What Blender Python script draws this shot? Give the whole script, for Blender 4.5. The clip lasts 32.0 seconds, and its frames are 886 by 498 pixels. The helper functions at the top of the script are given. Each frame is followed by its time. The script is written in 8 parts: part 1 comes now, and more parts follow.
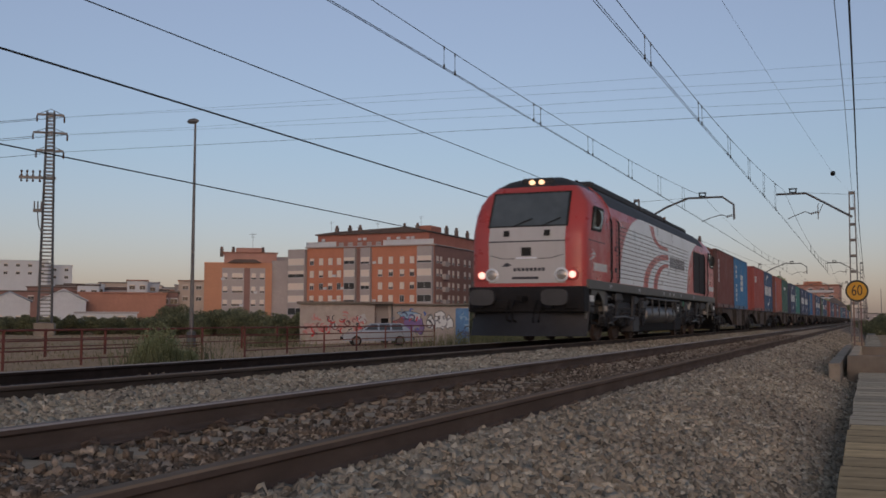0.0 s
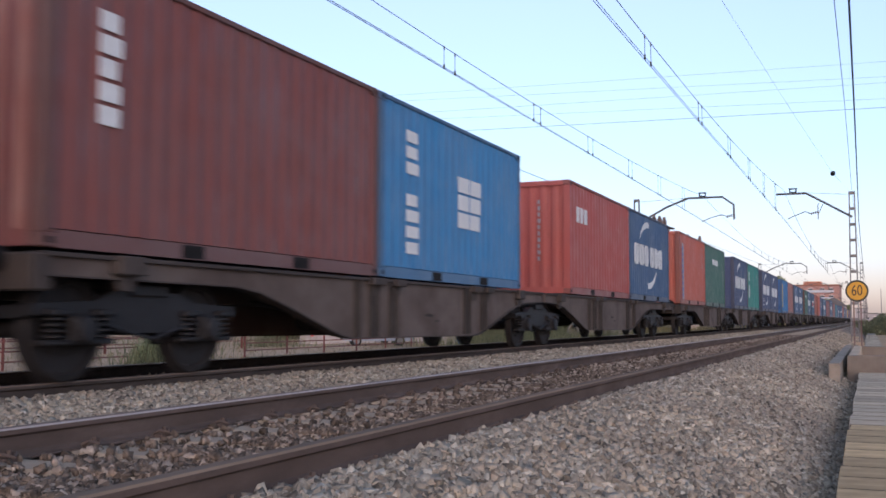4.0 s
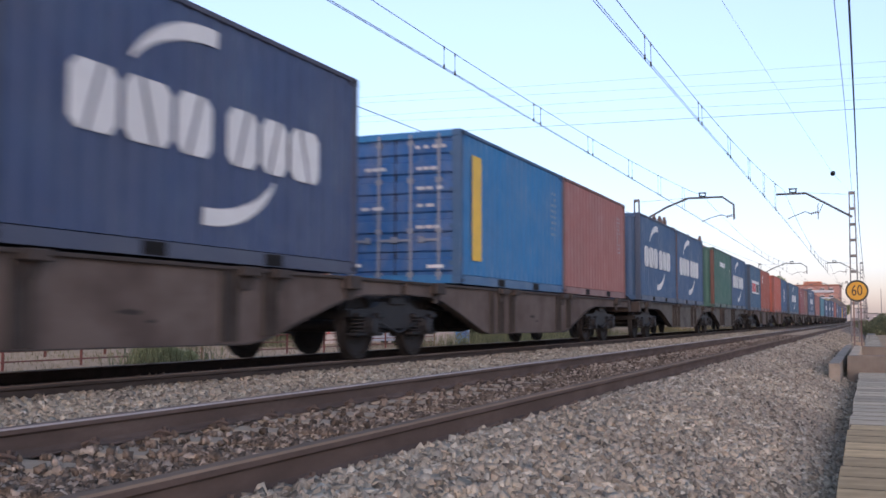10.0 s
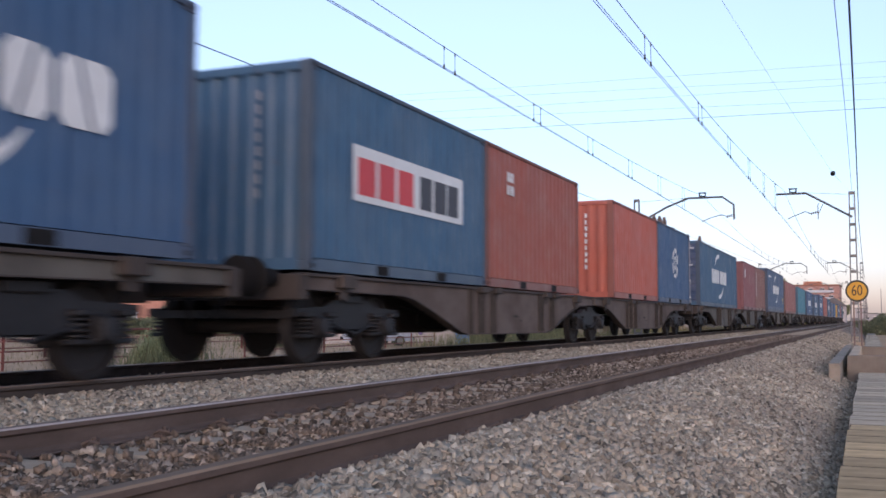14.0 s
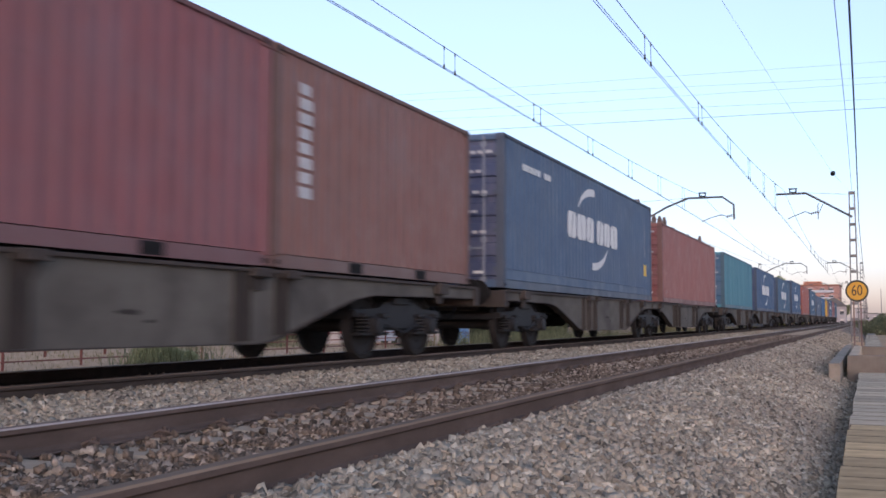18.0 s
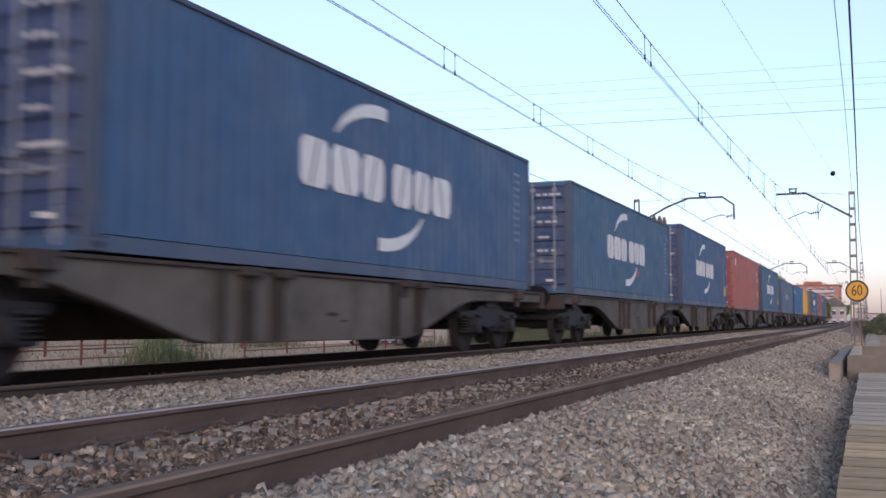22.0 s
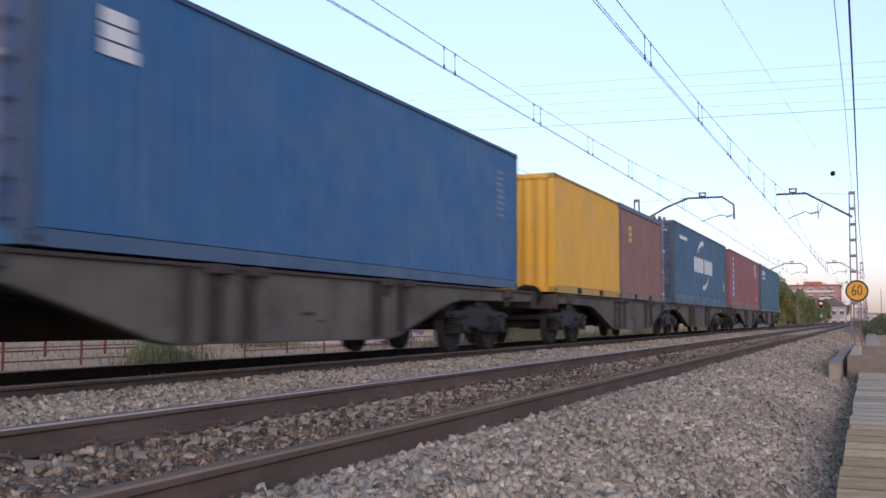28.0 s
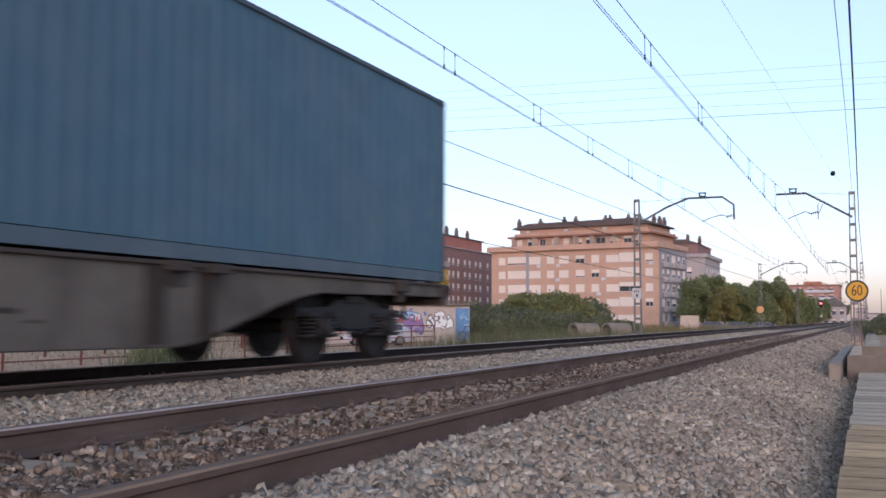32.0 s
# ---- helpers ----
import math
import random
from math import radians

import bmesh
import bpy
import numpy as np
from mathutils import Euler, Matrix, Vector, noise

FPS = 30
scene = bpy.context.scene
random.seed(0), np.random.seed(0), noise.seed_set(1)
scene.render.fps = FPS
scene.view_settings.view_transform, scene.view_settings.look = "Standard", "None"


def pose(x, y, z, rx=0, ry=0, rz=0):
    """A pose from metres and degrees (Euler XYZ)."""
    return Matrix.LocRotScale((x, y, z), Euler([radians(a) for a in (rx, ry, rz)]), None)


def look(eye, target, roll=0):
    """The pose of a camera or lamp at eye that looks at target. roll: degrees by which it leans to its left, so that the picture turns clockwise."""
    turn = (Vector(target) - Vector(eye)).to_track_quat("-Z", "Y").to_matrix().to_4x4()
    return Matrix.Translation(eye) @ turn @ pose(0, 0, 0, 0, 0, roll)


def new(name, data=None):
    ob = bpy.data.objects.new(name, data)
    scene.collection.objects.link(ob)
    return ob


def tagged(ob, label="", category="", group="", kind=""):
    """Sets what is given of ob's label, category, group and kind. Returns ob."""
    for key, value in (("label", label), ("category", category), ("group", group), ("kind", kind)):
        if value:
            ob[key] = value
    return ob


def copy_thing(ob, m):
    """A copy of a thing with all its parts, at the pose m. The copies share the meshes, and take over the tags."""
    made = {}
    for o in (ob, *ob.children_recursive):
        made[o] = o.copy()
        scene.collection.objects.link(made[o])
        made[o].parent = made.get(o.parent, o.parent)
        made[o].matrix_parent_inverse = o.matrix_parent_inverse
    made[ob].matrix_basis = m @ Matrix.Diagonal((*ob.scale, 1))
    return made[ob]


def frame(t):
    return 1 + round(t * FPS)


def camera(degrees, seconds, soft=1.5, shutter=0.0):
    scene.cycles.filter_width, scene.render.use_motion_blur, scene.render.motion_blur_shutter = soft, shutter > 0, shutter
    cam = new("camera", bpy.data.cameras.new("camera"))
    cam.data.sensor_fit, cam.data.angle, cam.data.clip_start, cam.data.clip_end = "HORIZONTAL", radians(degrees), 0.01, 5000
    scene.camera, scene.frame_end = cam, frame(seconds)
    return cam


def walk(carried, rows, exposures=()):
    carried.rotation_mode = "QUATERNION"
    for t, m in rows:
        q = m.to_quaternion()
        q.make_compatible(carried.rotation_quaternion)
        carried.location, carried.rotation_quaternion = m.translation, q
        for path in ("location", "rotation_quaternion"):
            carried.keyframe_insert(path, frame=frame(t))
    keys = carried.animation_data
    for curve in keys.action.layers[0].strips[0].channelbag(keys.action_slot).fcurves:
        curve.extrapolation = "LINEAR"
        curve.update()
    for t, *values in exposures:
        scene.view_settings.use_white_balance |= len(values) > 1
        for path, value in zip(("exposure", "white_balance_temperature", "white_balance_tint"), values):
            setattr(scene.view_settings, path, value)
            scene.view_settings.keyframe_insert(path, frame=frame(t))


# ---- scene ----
# camera: low on a tripod beside the near track, still for the whole clip
SECONDS = 32.0
EYE = Vector((0.0, -0.05, 0.556))
YAW, PITCH, ROLL = radians(23.019), radians(4.010), 0.154
AIM = Vector((-math.sin(YAW) * math.cos(PITCH), math.cos(YAW) * math.cos(PITCH), math.sin(PITCH)))
cam = camera(47.741, SECONDS, soft=1.65, shutter=0.42)
walk(cam, [(0.0, look(EYE, EYE + AIM, ROLL)), (32.0, look(EYE, EYE + AIM, ROLL))],
     exposures=[(0.0, -0.08, 6710, 9.8), (1.0, 0.13, 6660, 10.0), (1.5, 0.55, 6490, 11.2), (2.0, 0.91, 6330, 11.8), (3.0, 1.07, 6080, 13), (6.0, 1.17, 5990, 13.4), (32.0, 1.17, 5990, 13.4)])

# ---- light: dusk, the sun just over the horizon behind the camera ----
SUN_EL, SUN_AZ = radians(14.0), radians(155.0)
world = bpy.data.worlds.new("dusk_sky")
scene.world = world
world.use_nodes = True
wn = world.node_tree.nodes
sky = wn.new("ShaderNodeTexSky")
sky.sky_type = "NISHITA"
sky.sun_disc = False
sky.sun_elevation, sky.sun_rotation = SUN_EL, SUN_AZ
sky.air_density, sky.dust_density, sky.ozone_density = 1.0, 1.0, 1.6
wn["Background"].inputs["Strength"].default_value = 0.15
# dusty pink haze low in the dusk sky, the same all round
wl = world.node_tree.links
where = wn.new("ShaderNodeTexCoord")
split = wn.new("ShaderNodeSeparateXYZ")
haze = wn.new("ShaderNodeValToRGB")
tint = wn.new("ShaderNodeMix")
tint.data_type, tint.blend_type = "RGBA", "MULTIPLY"
tint.inputs[0].default_value = 1.0
haze.color_ramp.elements[0].position, haze.color_ramp.elements[0].color = 0.0, (0.530, 0.445, 0.605, 1)
haze.color_ramp.elements[1].position, haze.color_ramp.elements[1].color = 0.62, (1.12, 0.91, 0.76, 1)
haze.color_ramp.elements.new(0.34).color = (1.10, 0.885, 0.885, 1)
mid = haze.color_ramp.elements.new(0.16)
mid.color = (0.735, 0.675, 0.735, 1)
wl.new(where.outputs["Generated"], split.inputs["Vector"])
wl.new(split.outputs["Z"], haze.inputs["Fac"])
wl.new(sky.outputs["Color"], tint.inputs[6])
wl.new(haze.outputs["Color"], tint.inputs[7])
wl.new(tint.outputs[2], wn["Background"].inputs["Color"])
sun = new("sun", bpy.data.lights.new("sun", "SUN"))
sun.data.energy, sun.data.angle, sun.data.color = 0.11, radians(30.0), (1.0, 0.85, 0.76)
sun.matrix_world = look((0, 0, 60), (-math.sin(SUN_AZ) * 100, -math.cos(SUN_AZ) * 100, 60 - math.tan(SUN_EL) * 100))

# ---- plan, metres; rail tops at height 0, tracks run along y ----
NEAR_X, FAR_X, GAUGE = -3.19, -7.403, 1.74
GROUND_Z = -1.1
# way of the train at each whole second
WAY = [-0.47, 9.17, 18.774, 28.743, 39.024, 49.575, 60.371, 71.391, 82.627, 94.072, 105.728, 117.596, 129.68, 141.987,
       154.521, 167.285, 180.282, 193.514, 206.978, 220.671, 234.589, 248.724, 263.07, 277.618, 292.363, 307.297,
       322.421, 337.734, 353.246, 368.972, 384.938, 401.179, 417.749]
# leading ends of the loads at the start, wagon by wagon
LEAD = [45.17, 60.88, 75.16, 90.8, 105.15, 120.98, 135.15, 150.47, 164.9, 180.53, 195.28, 210.43, 224.36, 239.83,
        255.08, 269.78, 285.03, 299.65, 314.8, 329.45, 344.56, 359.23, 373.89, 388.36, 403.73, 418.61]


# ---- mesh helpers ----
class Shape:
    """Collects vertices and faces of one mesh."""

    def __init__(self):
        self.v, self.f, self.m = [], [], []

    def add(self, verts, faces, mi=0):
        n = len(self.v)
        self.v.extend(verts)
        self.f.extend([tuple(i + n for i in f) for f in faces])
        self.m.extend([mi] * len(faces))
        return self

    def box(self, x0, x1, y0, y1, z0, z1, mi=0):
        vs = [(x, y, z) for x in (x0, x1) for y in (y0, y1) for z in (z0, z1)]
        return self.add(vs, [(0, 1, 3, 2), (4, 6, 7, 5), (0, 4, 5, 1), (2, 3, 7, 6), (0, 2, 6, 4), (1, 5, 7, 3)], mi)

    def cbox(self, x0, x1, y0, y1, z0, z1, c=0.01, mi=0):
        """A box with chamfered edges."""
        lo, hi = (x0, y0, z0), (x1, y1, z1)
        vs, idx = [], {}
        for sx in (0, 1):
            for sy in (0, 1):
                for sz in (0, 1):
                    s = (sx, sy, sz)
                    for a in range(3):
                        p = [(hi[k] if s[k] else lo[k]) + (0 if k == a else (-c if s[k] else c)) for k in range(3)]
                        idx[(s, a)] = len(vs)
                        vs.append(tuple(p))
        fs = []
        for a in range(3):
            b, d = (a + 1) % 3, (a + 2) % 3
            for side in (0, 1):
                q = []
                for u, w in ((0, 0), (1, 0), (1, 1), (0, 1)):
                    s = [0, 0, 0]
                    s[a], s[b], s[d] = side, u, w
                    q.append(idx[(tuple(s), a)])
                fs.append(tuple(q if side else q[::-1]))
            for u in (0, 1):
                for w in (0, 1):
                    s0, s1 = [0, 0, 0], [0, 0, 0]
                    s0[a], s1[a] = 0, 1
                    s0[b] = s1[b] = u
                    s0[d] = s1[d] = w
                    s0, s1 = tuple(s0), tuple(s1)
                    q = (idx[(s0, b)], idx[(s1, b)], idx[(s1, d)], idx[(s0, d)])
                    fs.append(q if (u ^ w) else q[::-1])
        for sx in (0, 1):
            for sy in (0, 1):
                for sz in (0, 1):
                    s = (sx, sy, sz)
                    q = (idx[(s, 0)], idx[(s, 1)], idx[(s, 2)])
                    fs.append(q if (sx + sy + sz) % 2 else q[::-1])
        return self.add(vs, fs, mi)

    def prism(self, pts, axis, a0, a1, mi=0):
        """A closed outline, swept along an axis: for x the outline is (y, z), for y (x, z), for z (x, y)."""
        n = len(pts)

        def at(p, a):
            return {"x": (a, p[0], p[1]), "y": (p[0], a, p[1]), "z": (p[0], p[1], a)}[axis]
        vs = [at(p, a0) for p in pts] + [at(p, a1) for p in pts]
        fs = [(i, (i + 1) % n, n + (i + 1) % n, n + i) for i in range(n)]
        fs += [tuple(range(n))[::-1], tuple(range(n, 2 * n))]
        return self.add(vs, fs, mi)

    def tube(self, p0, p1, r0, r1=None, n=8, mi=0):
        p0, p1 = Vector(p0), Vector(p1)
        r1 = r0 if r1 is None else r1
        d = (p1 - p0).normalized()
        a = d.orthogonal().normalized()
        b = d.cross(a)
        vs = []
        for p, r in ((p0, r0), (p1, r1)):
            for i in range(n):
                t = 2 * math.pi * i / n
                vs.append(tuple(p + r * (math.cos(t) * a + math.sin(t) * b)))
        fs = [(i, (i + 1) % n, n + (i + 1) % n, n + i) for i in range(n)]
        fs += [tuple(range(n))[::-1], tuple(range(n, 2 * n))]
        return self.add(vs, fs, mi)

    def path(self, pts, r, n=5, mi=0):
        """A thin rod or wire along points."""
        rings = []
        vs = []
        for i, p in enumerate(pts):
            p = Vector(p)
            d = (Vector(pts[min(i + 1, len(pts) - 1)]) - Vector(pts[max(i - 1, 0)])).normalized()
            up = Vector((0, 0, 1)) if abs(d.z) < 0.9 else Vector((1, 0, 0))
            a = d.cross(up).normalized()
            b = d.cross(a)
            for k in range(n):
                t = 2 * math.pi * k / n
                vs.append(tuple(p + r * (math.cos(t) * a + math.sin(t) * b)))
        fs = []
        for i in range(len(pts) - 1):
            for k in range(n):
                fs.append((i * n + k, i * n + (k + 1) % n, (i + 1) * n + (k + 1) % n, (i + 1) * n + k))
        fs += [tuple(range(n))[::-1], tuple(range((len(pts) - 1) * n, len(pts) * n))]
        return self.add(vs, fs, mi)

    def lathe(self, prof, n=24, axis="x", at=(0, 0, 0), mi=0):
        """A profile of (radius, place) spun about an axis through at."""
        vs, fs = [], []
        for r, a in prof:
            for i in range(n):
                t = 2 * math.pi * i / n
                c, s = r * math.cos(t), r * math.sin(t)
                p = {"x": (a, c, s), "y": (c, a, s), "z": (c, s, a)}[axis]
                vs.append((p[0] + at[0], p[1] + at[1], p[2] + at[2]))
        k = len(prof)
        for j in range(k - 1):
            for i in range(n):
                fs.append((j * n + i, j * n + (i + 1) % n, (j + 1) * n + (i + 1) % n, (j + 1) * n + i))
        fs += [tuple(range(n))[::-1], tuple(range((k - 1) * n, k * n))]
        return self.add(vs, fs, mi)

    def mesh(self, name, mats, smooth=False):
        me = bpy.data.meshes.new(name)
        me.from_pydata(self.v, [], self.f)
        for m in (mats if isinstance(mats, (list, tuple)) else [mats]):
            me.materials.append(m)
        if any(self.m):
            me.polygons.foreach_set("material_index", self.m)
        bm = bmesh.new()
        bm.from_mesh(me)
        bmesh.ops.recalc_face_normals(bm, faces=bm.faces)
        bm.to_mesh(me)
        bm.free()
        if smooth:
            me.polygons.foreach_set("use_smooth", [True] * len(me.polygons))
            me.set_sharp_from_angle(angle=radians(38))
        me.update()
        return me


def part(name, shape, material, parent=None, label="", smooth=False, at=None):
    """Links a shape (or a ready mesh) as one mesh object, under a thing or part."""
    me = shape.mesh(name, material, smooth) if isinstance(shape, Shape) else shape
    ob = new(name, me)
    if parent is not None:
        ob.parent = parent
    if at is not None:
        ob.matrix_basis = at
    if label:
        ob["label"] = label
    return ob


def big_mesh(name, verts, faces, mats, smooth=False):
    """A large mesh from arrays: faces of one size."""
    verts = np.asarray(verts, np.float32)
    faces = np.asarray(faces, np.int32)
    me = bpy.data.meshes.new(name)
    k = faces.shape[1]
    me.vertices.add(len(verts))
    me.vertices.foreach_set("co", verts.ravel())
    me.loops.add(faces.size)
    me.loops.foreach_set("vertex_index", faces.ravel())
    me.polygons.add(len(faces))
    me.polygons.foreach_set("loop_start", np.arange(0, faces.size, k, dtype=np.int32))
    me.polygons.foreach_set("loop_total", np.full(len(faces), k, np.int32))
    for m in (mats if isinstance(mats, (list, tuple)) else [mats]):
        me.materials.append(m)
    if smooth:
        me.polygons.foreach_set("use_smooth", np.ones(len(faces), bool))
    me.update(calc_edges=True)
    me.validate()
    return me


# ---- materials ----
class Nodes:
    def __init__(self, name):
        self.mat = bpy.data.materials.new(name)
        self.mat.use_nodes = True
        self.n, self.l = self.mat.node_tree.nodes, self.mat.node_tree.links
        self.bsdf = self.n["Principled BSDF"]
        self.co = self.n.new("ShaderNodeTexCoord").outputs["Object"]

    def noise(self, scale, detail=4.0, rough=0.6, stretch=None, co=None):
        t = self.n.new("ShaderNodeTexNoise")
        t.inputs["Scale"].default_value = scale
        t.inputs["Detail"].default_value = detail
        t.inputs["Roughness"].default_value = rough
        src = co or self.co
        if stretch:
            mp = self.n.new("ShaderNodeMapping")
            mp.inputs["Scale"].default_value = stretch
            self.l.new(src, mp.inputs["Vector"])
            src = mp.outputs["Vector"]
        self.l.new(src, t.inputs["Vector"])
        return t.outputs["Fac"]

    def ramp(self, fac, stops):
        r = self.n.new("ShaderNodeValToRGB")
        el = r.color_ramp.elements
        while len(el) < len(stops):
            el.new(0.5)
        for e, (p, col) in zip(el, stops):
            e.position = p
            e.color = (*col, 1) if len(col) == 3 else col
        self.l.new(fac, r.inputs["Fac"])
        return r.outputs["Color"]

    def mix(self, fac, a, b, mode="MIX"):
        m = self.n.new("ShaderNodeMix")
        m.data_type, m.blend_type = "RGBA", mode
        for sock, val in ((m.inputs[0], fac), (m.inputs[6], a), (m.inputs[7], b)):
            if isinstance(val, (int, float)):
                sock.default_value = val
            elif isinstance(val, tuple):
                sock.default_value = (*val, 1) if len(val) == 3 else val
            else:
                self.l.new(val, sock)
        return m.outputs[2]

    def random(self, island=False):
        if island:
            return self.n.new("ShaderNodeNewGeometry").outputs["Random Per Island"]
        return self.n.new("ShaderNodeObjectInfo").outputs["Random"]

    def bump(self, height, strength=0.3, dist=0.01):
        b = self.n.new("ShaderNodeBump")
        b.inputs["Strength"].default_value = strength
        b.inputs["Distance"].default_value = dist
        self.l.new(height, b.inputs["Height"])
        self.l.new(b.outputs["Normal"], self.bsdf.inputs["Normal"])

    def done(self, color, rough=0.6, metal=0.0, spec=0.5):
        for key, val in (("Base Color", color), ("Roughness", rough), ("Metallic", metal), ("Specular IOR Level", spec)):
            s = self.bsdf.inputs[key]
            if isinstance(val, (int, float)):
                s.default_value = val
            elif isinstance(val, tuple):
                s.default_value = (*val, 1)
            else:
                self.l.new(val, s)
        return self.mat


def shade(c, k):
    return tuple(min(1.0, v * k) for v in c)


def plain(name, c, rough=0.6, metal=0.0, scale=6.0, vary=0.25, bump=0.15, stretch=None, spec=0.4):
    """A surface with fine grain and larger, softer stains."""
    q = Nodes(name)
    a = q.ramp(q.noise(scale, 5, 0.65, stretch), [(0.25, shade(c, 1 - vary)), (0.75, shade(c, 1 + vary))])
    b = q.mix(q.ramp(q.noise(scale * 0.13, 3, 0.5), [(0.35, (0, 0, 0)), (0.7, (1, 1, 1))]), a, shade(c, 1 - 0.8 * vary))
    q.bump(q.noise(scale * 9, 4, 0.7), bump, 0.006)
    return q.done(b, rough, metal, spec)


def paint(name, c, dirt=0.5, rough=0.5, spec=0.45):
    """Weathered enamel on steel: faded patches, rain streaks, rust specks."""
    q = Nodes(name)
    faded = tuple(0.78 * v + 0.22 * (0.35 * sum(c) / 3 + 0.09) for v in c)
    base = q.mix(q.ramp(q.noise(0.8, 4, 0.6), [(0.35, (0, 0, 0)), (0.72, (1, 1, 1))]), c, faded)
    streak = q.ramp(q.noise(1.0, 5, 0.65, (5.0, 5.0, 0.35)), [(0.52, (0, 0, 0)), (0.75, (1, 1, 1))])
    base = q.mix(q.mix(1.0, streak, (0.5 * dirt, 0.5 * dirt, 0.5 * dirt), "MULTIPLY"), base, shade(c, 0.55))
    rust = q.ramp(q.noise(3.5, 6, 0.7), [(0.66, (0, 0, 0)), (0.72, (1, 1, 1))])
    base = q.mix(q.mix(1.0, rust, (dirt, dirt, dirt), "MULTIPLY"), base, (0.13, 0.055, 0.03))
    q.bump(q.noise(14, 4, 0.6), 0.12, 0.01)
    r = q.ramp(q.noise(2.2, 4), [(0.3, (rough - 0.1,) * 3), (0.7, (rough + 0.2,) * 3)])
    return q.done(base, r, 0.0, spec)


def grimy(name, c, dark):
    """Flat steel web with soot rising in cloudy patches and thin rain streaks."""
    q = Nodes(name)
    base = q.ramp(q.noise(2.4, 5, 0.62, (1, 0.6, 1)), [(0.28, shade(c, 0.82)), (0.72, shade(c, 1.22))])
    cloud = q.ramp(q.noise(0.75, 4, 0.6), [(0.47, (0, 0, 0)), (0.74, (0.85, 0.85, 0.85))])
    base = q.mix(cloud, base, dark)
    streak = q.ramp(q.noise(1.0, 5, 0.65, (6.0, 6.0, 0.4)), [(0.56, (0, 0, 0)), (0.78, (0.6, 0.6, 0.6))])
    base = q.mix(streak, base, shade(dark, 0.8))
    q.bump(q.noise(16, 4, 0.65), 0.25, 0.006)
    return q.done(base, 0.85, 0.0, 0.15)


def door_paint(name, c):
    """Enamel of a container's doors: rubbed, with chalky pale smears and rust round the fittings."""
    q = Nodes(name)
    base = q.ramp(q.noise(1.3, 4, 0.6), [(0.3, shade(c, 0.82)), (0.7, shade(c, 1.12))])
    smear = q.ramp(q.noise(1.7, 5, 0.65, (1.6, 1.0, 0.8)), [(0.43, (0, 0, 0)), (0.70, (0.8, 0.8, 0.8))])
    base = q.mix(smear, base, tuple(0.55 * v + w for v, w in zip(c, (0.105, 0.10, 0.112))))
    rust = q.ramp(q.noise(5.0, 6, 0.7), [(0.63, (0, 0, 0)), (0.72, (0.7, 0.7, 0.7))])
    base = q.mix(rust, base, (0.12, 0.06, 0.04))
    q.bump(q.noise(14, 4, 0.6), 0.12, 0.01)
    return q.done(base, 0.6, 0.0, 0.35)


def streaked(name, c, pale, dark):
    """Old enamel washed out in broad upright bands, with rust running down from the top rail."""
    q = Nodes(name)
    base = q.ramp(q.noise(1.0, 3, 0.55, (0.9, 0.9, 0.10)), [(0.36, c), (0.62, pale)])
    thin = q.ramp(q.noise(1.0, 5, 0.65, (4.5, 4.5, 0.16)), [(0.52, (0, 0, 0)), (0.72, (0.7, 0.7, 0.7))])
    base = q.mix(thin, base, dark)
    cloud = q.ramp(q.noise(0.9, 5, 0.65), [(0.56, (0, 0, 0)), (0.70, (0.55, 0.55, 0.55))])
    base = q.mix(cloud, base, shade(dark, 1.25))
    rust = q.ramp(q.noise(1.0, 6, 0.7, (3.2, 3.2, 0.5)), [(0.64, (0, 0, 0)), (0.73, (0.6, 0.6, 0.6))])
    base = q.mix(rust, base, (0.15, 0.10, 0.075))
    q.bump(q.noise(14, 4, 0.6), 0.12, 0.01)
    return q.done(base, 0.55, 0.0, 0.4)


def glow(name, c, power):
    q = Nodes(name)
    q.bsdf.inputs["Emission Color"].default_value = (*c, 1)
    q.bsdf.inputs["Emission Strength"].default_value = power
    return q.done(c, 0.3)

M = {}
M["rail_shine"] = plain("polished_rail_head", (0.175, 0.135, 0.122), 0.6, 0.0, 8, 0.18, 0.06, (1, 0.05, 1))
# paler edge colours: the highlight along the rounded rail head, painted on
M["rail_glint"] = plain("painted_rail_glint", (0.40, 0.36, 0.345), 0.5, 0.1, 8, 0.2, 0.06, (1, 0.05, 1))
M["rail_tan"] = plain("dull_tan_rail_head", (0.175, 0.140, 0.115), 0.95, 0.0, 8, 0.25, 0.1, (1, 0.05, 1), spec=0.08)
M["rail_tan_glint"] = plain("tan_rail_edge_glint", (0.225, 0.175, 0.135), 0.9, 0.0, 8, 0.2, 0.1, (1, 0.05, 1), spec=0.1)
M["rail_dark"] = plain("dark_brown_rail_web", (0.072, 0.060, 0.054), 0.9, 0.0, 7, 0.35, 0.3, (1, 0.3, 1), spec=0.1)
M["rail_black"] = plain("black_rail_web", (0.030, 0.024, 0.023), 0.9, 0.0, 7, 0.35, 0.3, spec=0.1)
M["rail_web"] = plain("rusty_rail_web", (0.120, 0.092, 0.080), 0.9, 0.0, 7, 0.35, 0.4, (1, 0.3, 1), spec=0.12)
M["concrete"] = plain("weathered_concrete", (0.50, 0.395, 0.285), 0.9, 0, 5, 0.22, 0.35)
M["concrete_dark"] = plain("stained_concrete", (0.20, 0.175, 0.15), 0.9, 0, 4, 0.3, 0.4)
M["concrete_old"] = plain("old_grey_concrete", (0.27, 0.235, 0.195), 0.9, 0, 4, 0.3, 0.4)
M["joint_dark"] = plain("dark_lid_joint", (0.10, 0.082, 0.062), 0.95, 0, 8, 0.3, 0.2, spec=0.05)


